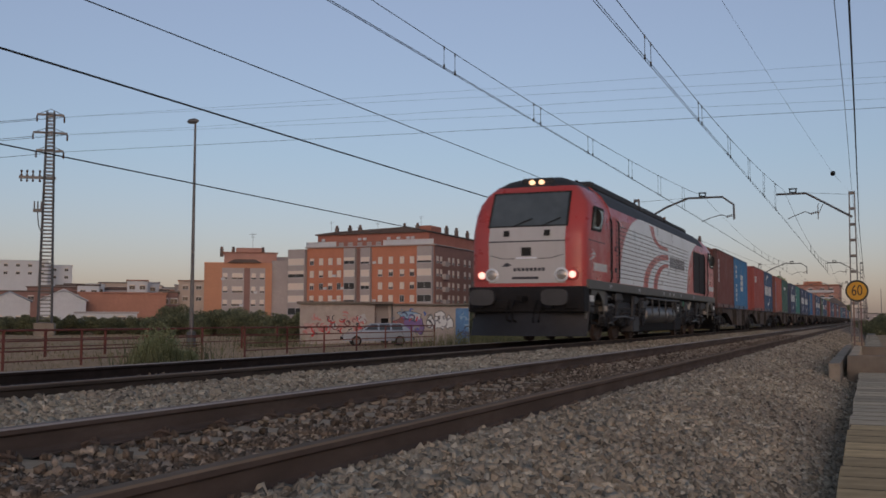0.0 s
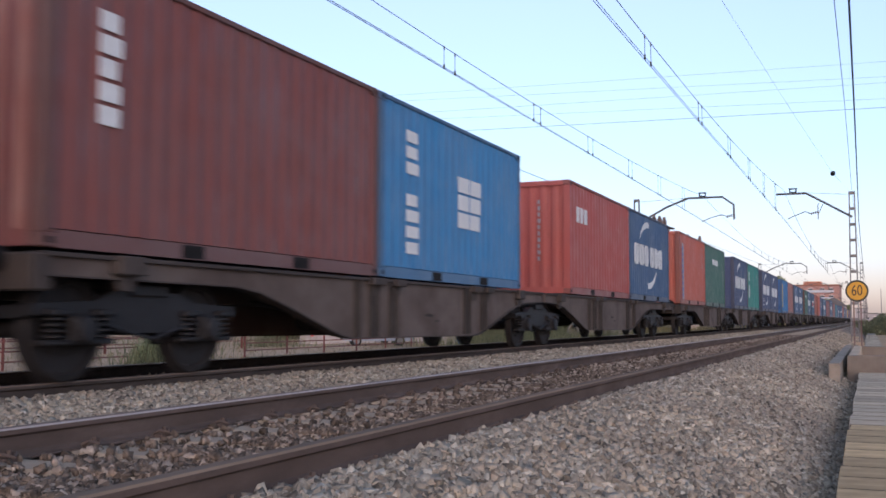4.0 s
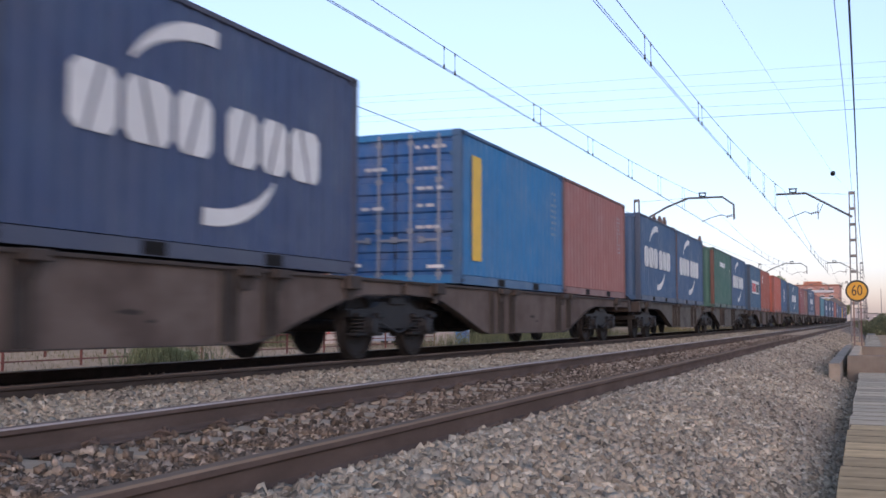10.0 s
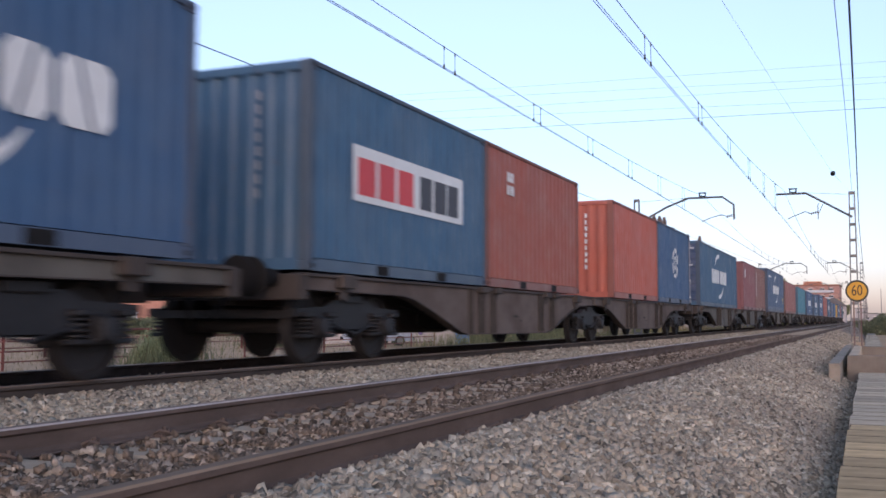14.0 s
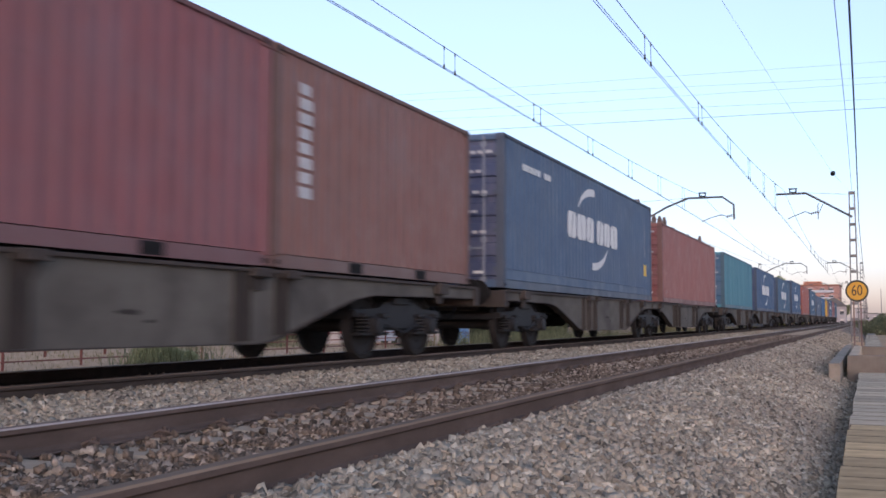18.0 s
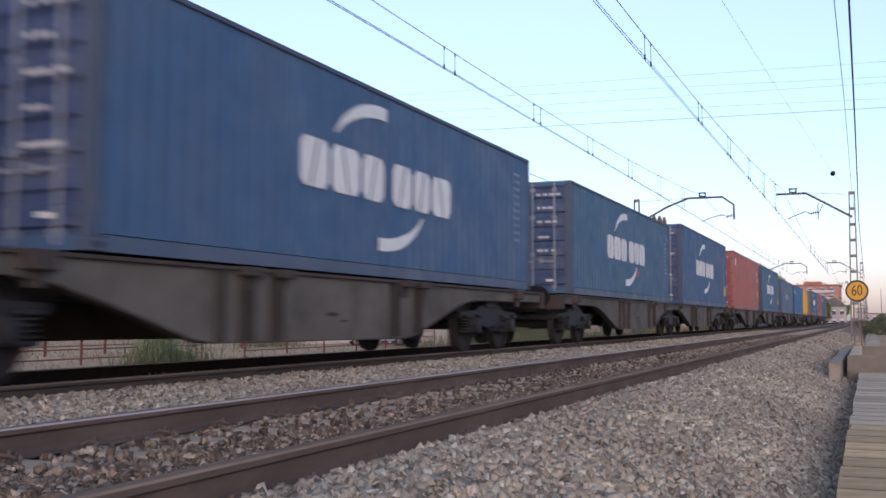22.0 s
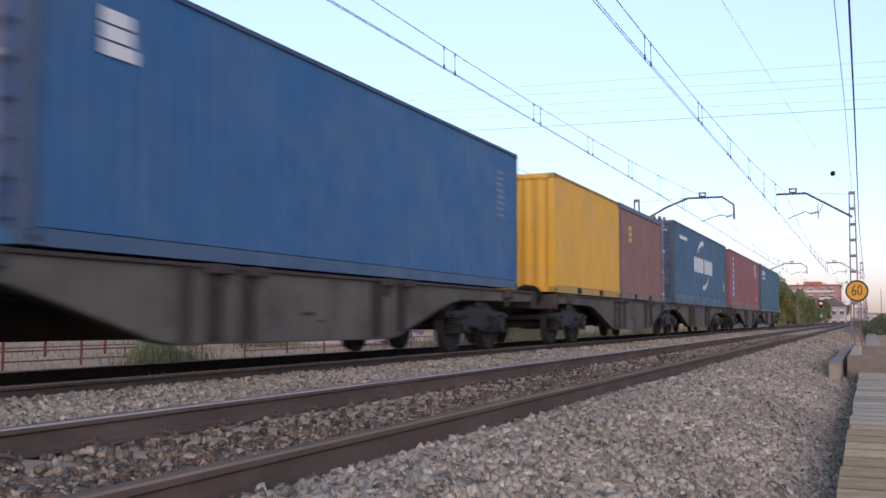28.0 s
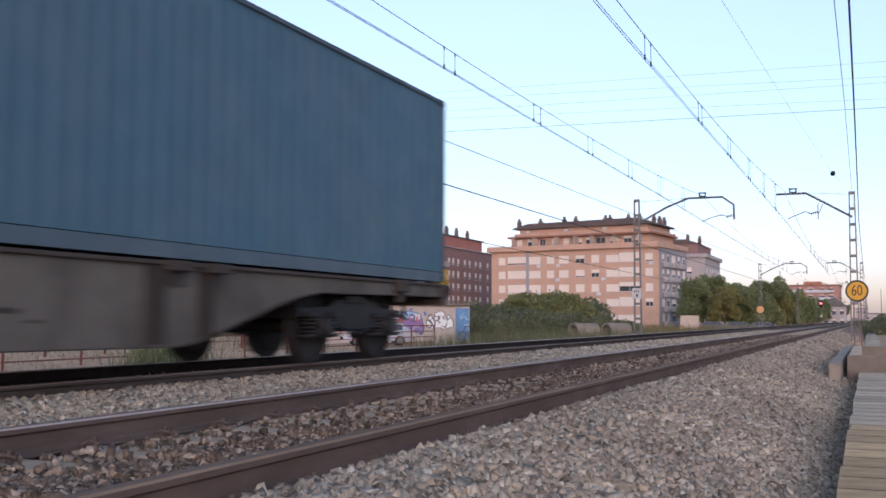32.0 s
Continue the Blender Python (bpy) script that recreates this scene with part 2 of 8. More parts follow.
def lid_material(name, c):
    """Cast concrete lids, each of its own tone; the shading of mould ribs across is drawn as colour."""
    q = Nodes(name)
    a = q.ramp(q.noise(6, 5, 0.65), [(0.25, shade(c, 0.8)), (0.75, shade(c, 1.18))])
    tone = q.ramp(q.random(), [(0.0, (0.74, 0.74, 0.75)), (0.5, (1.0, 1.0, 1.0)), (1.0, (1.16, 1.14, 1.1))])
    rib = q.ramp(q.noise(1.0, 3, 0.5, (0.3, 9.0, 0.3)), [(0.35, (0.84, 0.83, 0.82)), (0.6, (1.05, 1.05, 1.05))])
    q.bump(q.noise(40, 4, 0.7), 0.35, 0.006)
    return q.done(q.mix(1.0, q.mix(1.0, a, tone, "MULTIPLY"), rib, "MULTIPLY"), 0.95, 0, 0.1)


M["lid_sand"] = lid_material("sandy_concrete_lid", (0.57, 0.42, 0.245))
M["lid_grey"] = lid_material("grey_concrete_lid", (0.53, 0.445, 0.335))
M["sleeper"] = plain("sleeper_concrete", (0.42, 0.36, 0.29), 0.95, 0, 9, 0.3, 0.4, spec=0.05)
M["steel"] = plain("galvanised_steel", (0.185, 0.182, 0.185), 0.55, 0.6, 9, 0.25, 0.1)
M["dark_steel"] = plain("dirty_dark_steel", (0.015, 0.0148, 0.016), 0.8, 0.0, 6, 0.4, 0.3, spec=0.15)
M["wheel"] = plain("oily_wheel_steel", (0.024, 0.0225, 0.0235), 0.7, 0.0, 9, 0.4, 0.2, spec=0.25)
M["bogie_black"] = plain("sooty_bogie_casting", (0.017, 0.0168, 0.0195), 0.6, 0.0, 5, 0.5, 0.3, spec=0.35)
M["wheel_rust"] = plain("rust_dusted_wheel_steel", (0.095, 0.072, 0.064), 0.75, 0.0, 9, 0.35, 0.2, spec=0.2)
M["wagon"] = grimy("brake_dust_wagon_frame", (0.118, 0.114, 0.104), (0.045, 0.042, 0.042))
M["wagon_rust"] = grimy("rust_brown_wagon_frame", (0.122, 0.102, 0.093), (0.05, 0.036, 0.032))
M["wagon_dark"] = plain("dark_stiffener_steel", (0.058, 0.053, 0.051), 0.85, 0.0, 3, 0.4, 0.3, spec=0.12)
M["wagon_deck"] = plain("rusty_deck_steel", (0.062, 0.052, 0.048), 0.85, 0.1, 3, 0.4, 0.4)
M["wire"] = plain("oxidised_copper_wire", (0.06, 0.06, 0.058), 0.6, 0.5, 3, 0.2, 0.05)
M["cable"] = plain("black_cable_sheath", (0.02, 0.02, 0.021), 0.7, 0, 12, 0.3, 0.1)
M["insulator"] = plain("brown_glazed_insulator", (0.09, 0.05, 0.035), 0.25, 0, 10, 0.2, 0.05)
M["white_mark"] = plain("white_marking_paint", (0.66, 0.70, 0.72), 0.55, 0, 5, 0.12, 0.1)
M["grey_mark"] = plain("grey_marking_paint", (0.27, 0.29, 0.33), 0.6, 0, 5, 0.15, 0.1)
M["pale_mark"] = plain("worn_white_lettering", (0.48, 0.50, 0.53), 0.6, 0, 5, 0.2, 0.1)
M["red_mark"] = plain("red_marking_paint", (0.55, 0.05, 0.06), 0.55, 0, 5, 0.15, 0.1)
M["blue_mark"] = plain("blue_marking_paint", (0.06, 0.13, 0.42), 0.55, 0, 5, 0.15, 0.1)
M["yellow_mark"] = plain("yellow_marking_paint", (0.72, 0.48, 0.05), 0.55, 0, 5, 0.15, 0.1)
M["dark_mark"] = plain("dark_marking_paint", (0.05, 0.055, 0.07), 0.6, 0, 5, 0.15, 0.1)
M["black"] = plain("black_rubber", (0.018, 0.018, 0.018), 0.8, 0, 12, 0.3, 0.2)
# train colours
M["loco_red"] = paint("locomotive_red_enamel", (0.48, 0.058, 0.056), 0.10, 0.32, 0.55)
M["loco_white"] = paint("locomotive_white_enamel", (0.80, 0.86, 0.93), 0.14, 0.32, 0.55)
M["loco_nose"] = paint("locomotive_nose_enamel", (0.51, 0.515, 0.53), 0.3, 0.42)
M["loco_dark"] = plain("dusty_black_underframe", (0.020, 0.0205, 0.024), 0.75, 0.0, 5, 0.4, 0.25, spec=0.25)
M["loco_sill"] = plain("dusty_grey_frame_rail", (0.150, 0.155, 0.150), 0.65, 0.0, 3, 0.25, 0.12)
M["loco_frame"] = plain("blue_grey_bogie_frame", (0.040, 0.043, 0.050), 0.65, 0.0, 4, 0.4, 0.2, spec=0.3)
M["loco_plough"] = plain("scuffed_black_plough", (0.020, 0.021, 0.026), 0.5, 0.0, 5, 0.4, 0.2, spec=0.4)
M["loco_grey"] = plain("locomotive_grey_frame", (0.060, 0.062, 0.067), 0.6, 0.1, 4, 0.25, 0.15)
M["loco_bogie"] = plain("oily_bogie_casting", (0.026, 0.027, 0.031), 0.75, 0.0, 5, 0.5, 0.3, spec=0.2)
M["loco_roof"] = plain("sooty_black_roof", (0.045, 0.046, 0.051), 0.65, 0.1, 3, 0.35, 0.2)
M["tank"] = plain("brushed_tank_steel", (0.15, 0.158, 0.172), 0.42, 0.5, 4, 0.3, 0.1)
M["grille"] = plain("dark_radiator_grille", (0.03, 0.025, 0.028), 0.7, 0.2, 10, 0.3, 0.2)
M["name_grey"] = plain("dark_grey_name_paint", (0.14, 0.145, 0.16), 0.6, 0, 5, 0.15, 0.1)
M["lamp_white"] = glow("lit_headlight_lens", (1.0, 0.66, 0.40), 1.35)
M["lamp_rose"] = glow("lit_marker_lens", (1.0, 0.62, 0.52), 1.3)
M["lamp_off"] = plain("unlit_lamp_lens", (0.42, 0.40, 0.38), 0.15, 0.4, 10, 0.1, 0.05)
COLOURS = {
    "brown": (0.17, 0.052, 0.045), "maroon": (0.210, 0.081, 0.090), "red": (0.33, 0.07, 0.06), "orange": (0.385, 0.098, 0.066),
    "rust": (0.27, 0.075, 0.05), "brick": (0.262, 0.112, 0.102), "navy": (0.040, 0.066, 0.150), "blue": (0.035, 0.090, 0.195),
    "midblue": (0.035, 0.19, 0.42), "brightblue": (0.017, 0.15, 0.37), "steelblue": (0.036, 0.100, 0.188), "darkblue": (0.062, 0.110, 0.195),
    "green": (0.040, 0.118, 0.098), "jade": (0.02, 0.20, 0.178), "oxide": (0.305, 0.098, 0.080), "cobalt": (0.022, 0.108, 0.262), "teal": (0.052, 0.185, 0.28), "tealblue": (0.038, 0.108, 0.168),
    "yellow": (0.62, 0.36, 0.022), "umber": (0.20, 0.10, 0.082)}
for _k, _c in COLOURS.items():
    M[_k] = paint("container_paint_" + _k, tuple(1.04 * v for v in _c), 0.45)
for _k, _c in COLOURS.items():
    M[_k + "_rail"] = paint("dusty_rail_paint_" + _k, tuple(0.62 * v + 0.035 for v in _c), 0.5)
for _k, _c in COLOURS.items():
    M[_k + "_edge"] = paint("scuffed_edge_paint_" + _k, tuple(0.50 * v + w for v, w in zip(_c, (0.034, 0.031, 0.030))), 0.9, 0.65)
for _k, _c in COLOURS.items():
    M[_k + "_door"] = door_paint("rubbed_door_paint_" + _k, (0.80 * _c[0] + 0.012, 0.68 * _c[1] + 0.008, 0.80 * _c[2] + 0.008))
M["bar_blue"] = paint("worn_pale_blue_bar", (0.21, 0.24, 0.30), 0.5, 0.5)
M["bar_red"] = paint("worn_pale_red_bar", (0.40, 0.27, 0.235), 0.5, 0.5)
M["rust_post"] = plain("rusty_corner_post", (0.155, 0.088, 0.072), 0.85, 0, 4, 0.35, 0.2)
M["teal"] = streaked("container_paint_streaked_teal", (0.050, 0.170, 0.250), (0.085, 0.245, 0.310), (0.040, 0.125, 0.180))
M["tarp"] = plain("blue_tarpaulin", (0.035, 0.050, 0.10), 0.5, 0, 4, 0.25, 0.4)


def glass_material(name, tint, rough=0.06, spec=0.9):
    q = Nodes(name)
    return q.done(q.ramp(q.noise(1.5, 3), [(0.3, shade(tint, 0.8)), (0.7, shade(tint, 1.15))]), rough, 0.0, spec)


M["pane"] = glass_material("dark_window_glass", (0.045, 0.055, 0.068))
# the grey-blue base tint stands in for sky reflected in the sloping glass
M["windscreen"] = glass_material("sky_toned_windscreen_glass", (0.085, 0.105, 0.12), 0.12, 0.9)
M["cab_pane"] = glass_material("greenish_cab_glass", (0.22, 0.26, 0.25), 0.12, 0.8)
M["house_pane"] = glass_material("house_window_glass", (0.05, 0.055, 0.06), 0.1, 0.35)


def stone_material(name, k):
    q = Nodes(name)
    tones = [(0.0, (0.135, 0.117, 0.100)), (0.2, (0.295, 0.248, 0.200)), (0.42, (0.425, 0.377, 0.312)), (0.55, (0.43, 0.355, 0.285)),
             (0.72, (0.345, 0.308, 0.262)), (0.92, (0.60, 0.545, 0.468)), (1.0, (0.185, 0.165, 0.148))]
    tint = q.ramp(q.random(True), [(p, (k * 0.97 * c[0], k * c[1] * (1 + 0.1 * (k - 1)), k * 1.02 * c[2])) for p, c in tones])
    grain = q.ramp(q.noise(45, 5, 0.7), [(0.25, (0.72, 0.70, 0.68)), (0.75, (1.15, 1.14, 1.12))])
    patch = q.ramp(q.noise(0.5, 3), [(0.35, (0.82, 0.8, 0.79)), (0.7, (1.12, 1.1, 1.06))])
    q.bump(q.noise(70, 4, 0.7), 0.4, 0.004)
    return q.done(q.mix(1.0, q.mix(1.0, tint, grain, "MULTIPLY"), patch, "MULTIPLY"), 0.95, 0, 0.12)


def dark_stone_material():
    q = Nodes("oil_darkened_ballast")
    tint = q.ramp(q.random(True), [(0.0, (0.072, 0.056, 0.044)), (0.4, (0.165, 0.128, 0.100)), (0.8, (0.262, 0.205, 0.162)), (1.0, (0.46, 0.39, 0.325))])
    grain = q.ramp(q.noise(45, 5, 0.7), [(0.25, (0.7, 0.7, 0.7)), (0.75, (1.15, 1.15, 1.15))])
    q.bump(q.noise(70, 4, 0.7), 0.4, 0.004)
    return q.done(q.mix(1.0, tint, grain, "MULTIPLY"), 0.92, 0, 0.12)


def ballast_bed_material():
    q = Nodes("ballast_bed")
    v = q.n.new("ShaderNodeTexVoronoi")
    v.inputs["Scale"].default_value = 16
    q.l.new(q.co, v.inputs["Vector"])
    tint = q.ramp(v.outputs["Color"], [(0.1, (0.10, 0.088, 0.08)), (0.4, (0.25, 0.21, 0.175)), (0.6, (0.34, 0.285, 0.235)), (0.9, (0.40, 0.35, 0.30))])
    # cell rims darkened: the shade between stones is put into the colour
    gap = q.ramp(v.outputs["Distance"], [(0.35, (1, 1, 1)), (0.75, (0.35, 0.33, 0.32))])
    patch = q.ramp(q.noise(0.35, 3), [(0.35, (0.8, 0.79, 0.78)), (0.7, (1.1, 1.08, 1.05))])
    q.bump(v.outputs["Distance"], 1.0, -0.05)
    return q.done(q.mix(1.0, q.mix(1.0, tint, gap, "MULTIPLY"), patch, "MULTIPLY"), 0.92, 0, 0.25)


def ground_material():
    q = Nodes("dry_field_soil")
    a = q.ramp(q.noise(0.12, 5, 0.6), [(0.3, (0.33, 0.245, 0.15)), (0.5, (0.46, 0.325, 0.215)), (0.7, (0.26, 0.225, 0.13))])
    b = q.mix(1.0, a, q.ramp(q.noise(4, 6, 0.7), [(0.3, (0.7, 0.7, 0.7)), (0.7, (1.25, 1.2, 1.15))]), "MULTIPLY")
    q.bump(q.noise(9, 5, 0.7), 0.6, 0.05)
    return q.done(b, 0.95, 0, 0.2)


def leaf_material(name, dark, light):
    q = Nodes(name)
    c = q.ramp(q.random(True), [(0.0, dark), (0.55, tuple((a + b) / 2 for a, b in zip(dark, light))), (1.0, light)])
    p = q.ramp(q.noise(0.6, 3), [(0.35, (0.75, 0.78, 0.75)), (0.7, (1.2, 1.15, 1.0))])
    tint = q.mix(1.0, c, p, "MULTIPLY")
    q.done(tint, 0.75, 0, 0.2)
    thin, both = q.n.new("ShaderNodeBsdfTranslucent"), q.n.new("ShaderNodeMixShader")
    both.inputs[0].default_value = 0.5
    q.l.new(tint, thin.inputs["Color"])
    q.l.new(q.bsdf.outputs[0], both.inputs[1])
    q.l.new(thin.outputs[0], both.inputs[2])
    q.l.new(both.outputs[0], q.n["Material Output"].inputs["Surface"])
    return q.mat


def grey_stone_material():
    q = Nodes("blue_grey_ballast")
    tint = q.ramp(q.random(True), [(0.0, (0.10, 0.10, 0.105)), (0.5, (0.20, 0.20, 0.205)), (0.85, (0.29, 0.28, 0.27)), (1.0, (0.42, 0.37, 0.32))])
    grain = q.ramp(q.noise(45, 5, 0.7), [(0.25, (0.7, 0.7, 0.7)), (0.75, (1.15, 1.15, 1.15))])
    q.bump(q.noise(70, 4, 0.7), 0.4, 0.004)
    return q.done(q.mix(1.0, tint, grain, "MULTIPLY"), 0.9, 0, 0.2)


M["grey_stone"] = grey_stone_material()
M["stone"], M["stone_pale"] = stone_material("crushed_limestone_ballast", 1.09), stone_material("pale_crushed_limestone_ballast", 1.16)
M["dark_stone"], M["bed"], M["ground"] = dark_stone_material(), ballast_bed_material(), ground_material()
M["leaf"] = leaf_material("plane_tree_leaves", (0.20, 0.245, 0.135), (0.34, 0.37, 0.20))
M["leaf_dark"] = leaf_material("shrub_leaves", (0.14, 0.155, 0.108), (0.275, 0.29, 0.19))
M["leaf_olive"] = leaf_material("olive_shrub_leaves", (0.17, 0.185, 0.09), (0.34, 0.335, 0.155))
M["leaf_sage"] = leaf_material("sage_shrub_leaves", (0.24, 0.27, 0.165), (0.42, 0.44, 0.27))
M["dry_grass"] = leaf_material("dry_grass_blades", (0.16, 0.125, 0.06), (0.36, 0.29, 0.16))
M["green_grass"] = leaf_material("green_weed_blades", (0.10, 0.105, 0.06), (0.26, 0.26, 0.15))
M["loco_box"] = plain("dusty_grey_equipment_paint", (0.068, 0.071, 0.078), 0.65, 0.1, 5, 0.3, 0.15)
M["green_can"] = plain("green_reservoir_paint", (0.03, 0.15, 0.10), 0.5, 0, 6, 0.2, 0.1)
M["bark"] = plain("grey_brown_bark", (0.11, 0.085, 0.065), 0.9, 0, 8, 0.35, 0.6, (1, 1, 0.3))

# ---- ground: one sheet to the horizon, with the railway formation raised in it ----
def ground_height(x):
    pts = [(-4000, GROUND_Z - 0.4), (-60, GROUND_Z), (-12.6, GROUND_Z), (-11.2, -0.85), (-10.2, -0.66), (-9.6, -0.80), (-0.2, -0.80), (0.5, -0.66), (0.9, -0.62), (3.5, -0.75), (8, -0.9), (4000, -1.6)]
    for (x0, z0), (x1, z1) in zip(pts, pts[1:]):
        if x <= x1:
            return z0 + (z1 - z0) * (x - x0) / (x1 - x0)
    return pts[-1][1]


def build_ground():
    xs = sorted([-4000, -2000, -1000, -500, -250, -150, -100, -80] + [-60 + 2.0 * i for i in range(24)] + [-12.6, -11.9, -11.2, -10.7, -10.2, -9.6, -7, -4, -0.2, 0.5, 0.9, 2, 3.5, 5, 8, 20, 60, 200, 1000, 4000])
    ys = [-2500, -800, -200, -50, -10] + [2.5 * i for i in range(60)] + [160, 180, 220, 300, 500, 900, 1800, 4400]
    rng = random.Random(3)
    vs = []
    for y in ys:
        for x in xs:
            bumpy = 0.0 if x > -12.7 or x < -100 else rng.uniform(-0.07, 0.07)
            vs.append((x, y, ground_height(x) + bumpy))
    n = len(xs)
    fs = [(j * n + i, j * n + i + 1, (j + 1) * n + i + 1, (j + 1) * n + i) for j in range(len(ys) - 1) for i in range(n - 1)]
    ob = new("ground", big_mesh("ground", vs, fs, M["ground"], True))
    tagged(ob, "dry tan field soil with sparse weeds beside the railway", "ground", kind="structure")


BED = [(-10.9, -0.80), (-9.75, -0.26), (-9.3, -0.20), (-8.7, -0.185), (-6.7, -0.185), (-6.4, -0.155), (-6.1, -0.165), (-5.7, -0.185), (-5.3, -0.21), (-4.9, -0.185), (-4.4, -0.16), (-4.2, -0.17), (-4.0, -0.188), (-2.4, -0.188), (-2.2, -0.160), (-1.95, -0.160), (-1.65, -0.20), (-1.2, -0.33), (-0.8, -0.465), (-0.52, -0.585), (-0.34, -0.675), (-0.2, -0.72)]


def bed_height(x):
    for (x0, z0), (x1, z1) in zip(BED, BED[1:]):
        if x <= x1:
            return z0 + (z1 - z0) * (x - x0) / (x1 - x0)
    return BED[-1][1]


def build_bed():
    ys = [-60, -20, -8] + [i * 1.0 for i in range(0, 60)] + [60 + 6 * i for i in range(24)] + [220, 300, 450, 700, 1000]
    rng = random.Random(5)
    top = []
    for y in ys:
        for x, z in BED:
            top.append((x, y, z - 0.012 + rng.uniform(-0.012, 0.012)))
    n = len(BED)
    fs = [(j * n + i, j * n + i + 1, (j + 1) * n + i + 1, (j + 1) * n + i) for j in range(len(ys) - 1) for i in range(n - 1)]
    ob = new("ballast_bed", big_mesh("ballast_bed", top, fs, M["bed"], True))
    tagged(ob, "bed of crushed pale stone under both railway tracks", "ballast", kind="structure")


def rock_shapes(count, seed):
    """Chips of crushed rock: skewed, cut blocks of 8 corners and 12 faces, about 1 m across."""
    rng = np.random.RandomState(seed)
    base = np.array([(x, y, z) for x in (-1, 1) for y in (-1, 1) for z in (-1, 1)], float) * 0.5
    faces = np.array([(0, 1, 3), (0, 3, 2), (4, 6, 7), (4, 7, 5), (0, 4, 5), (0, 5, 1), (2, 3, 7), (2, 7, 6), (0, 2, 6), (0, 6, 4), (1, 5, 7), (1, 7, 3)])
    out = []
    for _ in range(count):
        v = base * rng.uniform((0.75, 0.55, 0.4), (1.25, 0.95, 0.8)) + rng.uniform(-0.19, 0.19, (8, 3))
        k = rng.randint(0, 8)
        v[k] *= rng.uniform(0.3, 0.6)
        out.append(v)
    return out, faces


def scatter_stones(name, label, places, size, material, seed):
    shapes, faces = rock_shapes(24, seed)
    rng = np.random.RandomState(seed + 1)
    n = len(places)
    q = rng.normal(size=(n, 4))
    q /= np.linalg.norm(q, axis=1)[:, None]
    w, x, y, z = q.T
    R = np.stack([1 - 2 * (y * y + z * z), 2 * (x * y - z * w), 2 * (x * z + y * w), 2 * (x * y + z * w), 1 - 2 * (x * x + z * z), 2 * (y * z - x * w),
                  2 * (x * z - y * w), 2 * (y * z + x * w), 1 - 2 * (x * x + y * y)], 1).reshape(n, 3, 3)
    s = size * np.clip(np.exp(rng.normal(0, 0.28, n)), 0.55, 1.45)
    pick = rng.randint(0, len(shapes), n)
    base = np.stack(shapes)[pick]
    v = np.einsum("nij,nkj->nki", R, base) * s[:, None, None] + np.asarray(places)[:, None, :]
    f = faces[None] + (np.arange(n) * 8)[:, None, None]
    ob = new(name, big_mesh(name, v.reshape(-1, 3), f.reshape(-1, 3), material))
    tagged(ob, label, "ballast", kind="stuff")


def stone_places(x0, x1, y0, y1, per_m2, seed, lift=0.0, skip=()):
    rng = np.random.RandomState(seed)
    n = int((x1 - x0) * (y1 - y0) * per_m2)
    xs = rng.uniform(x0, x1, n)
    # denser towards the eye
    ys = y0 + (y1 - y0) * rng.uniform(0, 1, n) ** 1.6
    out = []
    for x, y in zip(xs, ys):
        if any(a < x < b for a, b in skip):
            continue
        out.append((x, y, bed_height(x) + lift + rng.uniform(-0.012, 0.022)))
    return np.array(out)


def build_stones():
    rails = [(NEAR_X + s * GAUGE / 2 - 0.1, NEAR_X + s * GAUGE / 2 + 0.1) for s in (-1, 1)] + [(FAR_X + s * GAUGE / 2 - 0.1, FAR_X + s * GAUGE / 2 + 0.1) for s in (-1, 1)]
    shoulder = np.vstack([stone_places(-2.21, -0.22, 3.2, 11.0, 2500, 11, skip=rails), stone_places(-2.21, -0.22, 9.0, 30.0, 850, 12, skip=rails), stone_places(-2.21, -0.22, 28.0, 70.0, 110, 22, skip=rails)])
    scatter_stones("shoulder_ballast", "loose crushed pale beige stones beside the near rail", shoulder, 0.043, M["stone"], 21)
    six_foot = np.vstack([stone_places(-6.44, -4.17, 4.5, 22.0, 1150, 13, 0.02, rails), stone_places(-6.44, -4.17, 20.0, 70.0, 140, 14, 0.02, rails)])
    scatter_stones("middle_ballast", "loose crushed beige stones between the two tracks", six_foot, 0.050, M["stone_pale"], 23)
    strip = np.vstack([stone_places(-4.62, -4.17, 4.5, 24.0, 900, 31, 0.028, rails), stone_places(-4.5, -4.17, 22.0, 60.0, 200, 32, 0.028, rails)])
    strip = np.array([p for p in strip if p[0] > -4.36 or (p[0] * 9.7 + p[1] * 2.3) % 1 > 0.55])
    scatter_stones("rail_side_ballast", "blue-grey dusty stones along the outer side of the rail", strip, 0.040, M["grey_stone"], 33)
    four_foot = np.vstack([stone_places(-3.98, -2.4, 3.0, 14.0, 1500, 15, -0.012, rails), stone_places(-3.98, -2.4, 12.0, 50.0, 240, 16, 0.0, rails)])
    kept = []
    for x, y, z in four_foot:
        over = abs((y - SLEEPER_Y0 + 0.3) % 0.6 - 0.3)
        chance = (x * 7.3 + y * 3.1) % 1
        bare = -4.05 < x < -3.50 + 0.14 * chance
        if over > (0.19 if bare else 0.125):
            kept.append((x, y, z))
        elif not bare or (over > 0.12 and chance > 0.75) or chance > 0.97:
            kept.append((x, y, max(z, -0.165 + 0.012 * chance)))
    four_foot = np.array(kept)
    scatter_stones("track_ballast", "dark oily stones between the rails of the near track", four_foot, 0.036, M["dark_stone"], 25)
    far = np.vstack([stone_places(-8.2, -6.6, 6.0, 40.0, 200, 17, 0.0, rails), stone_places(-10.6, -8.35, 8.0, 60.0, 90, 18, 0.0, rails)])
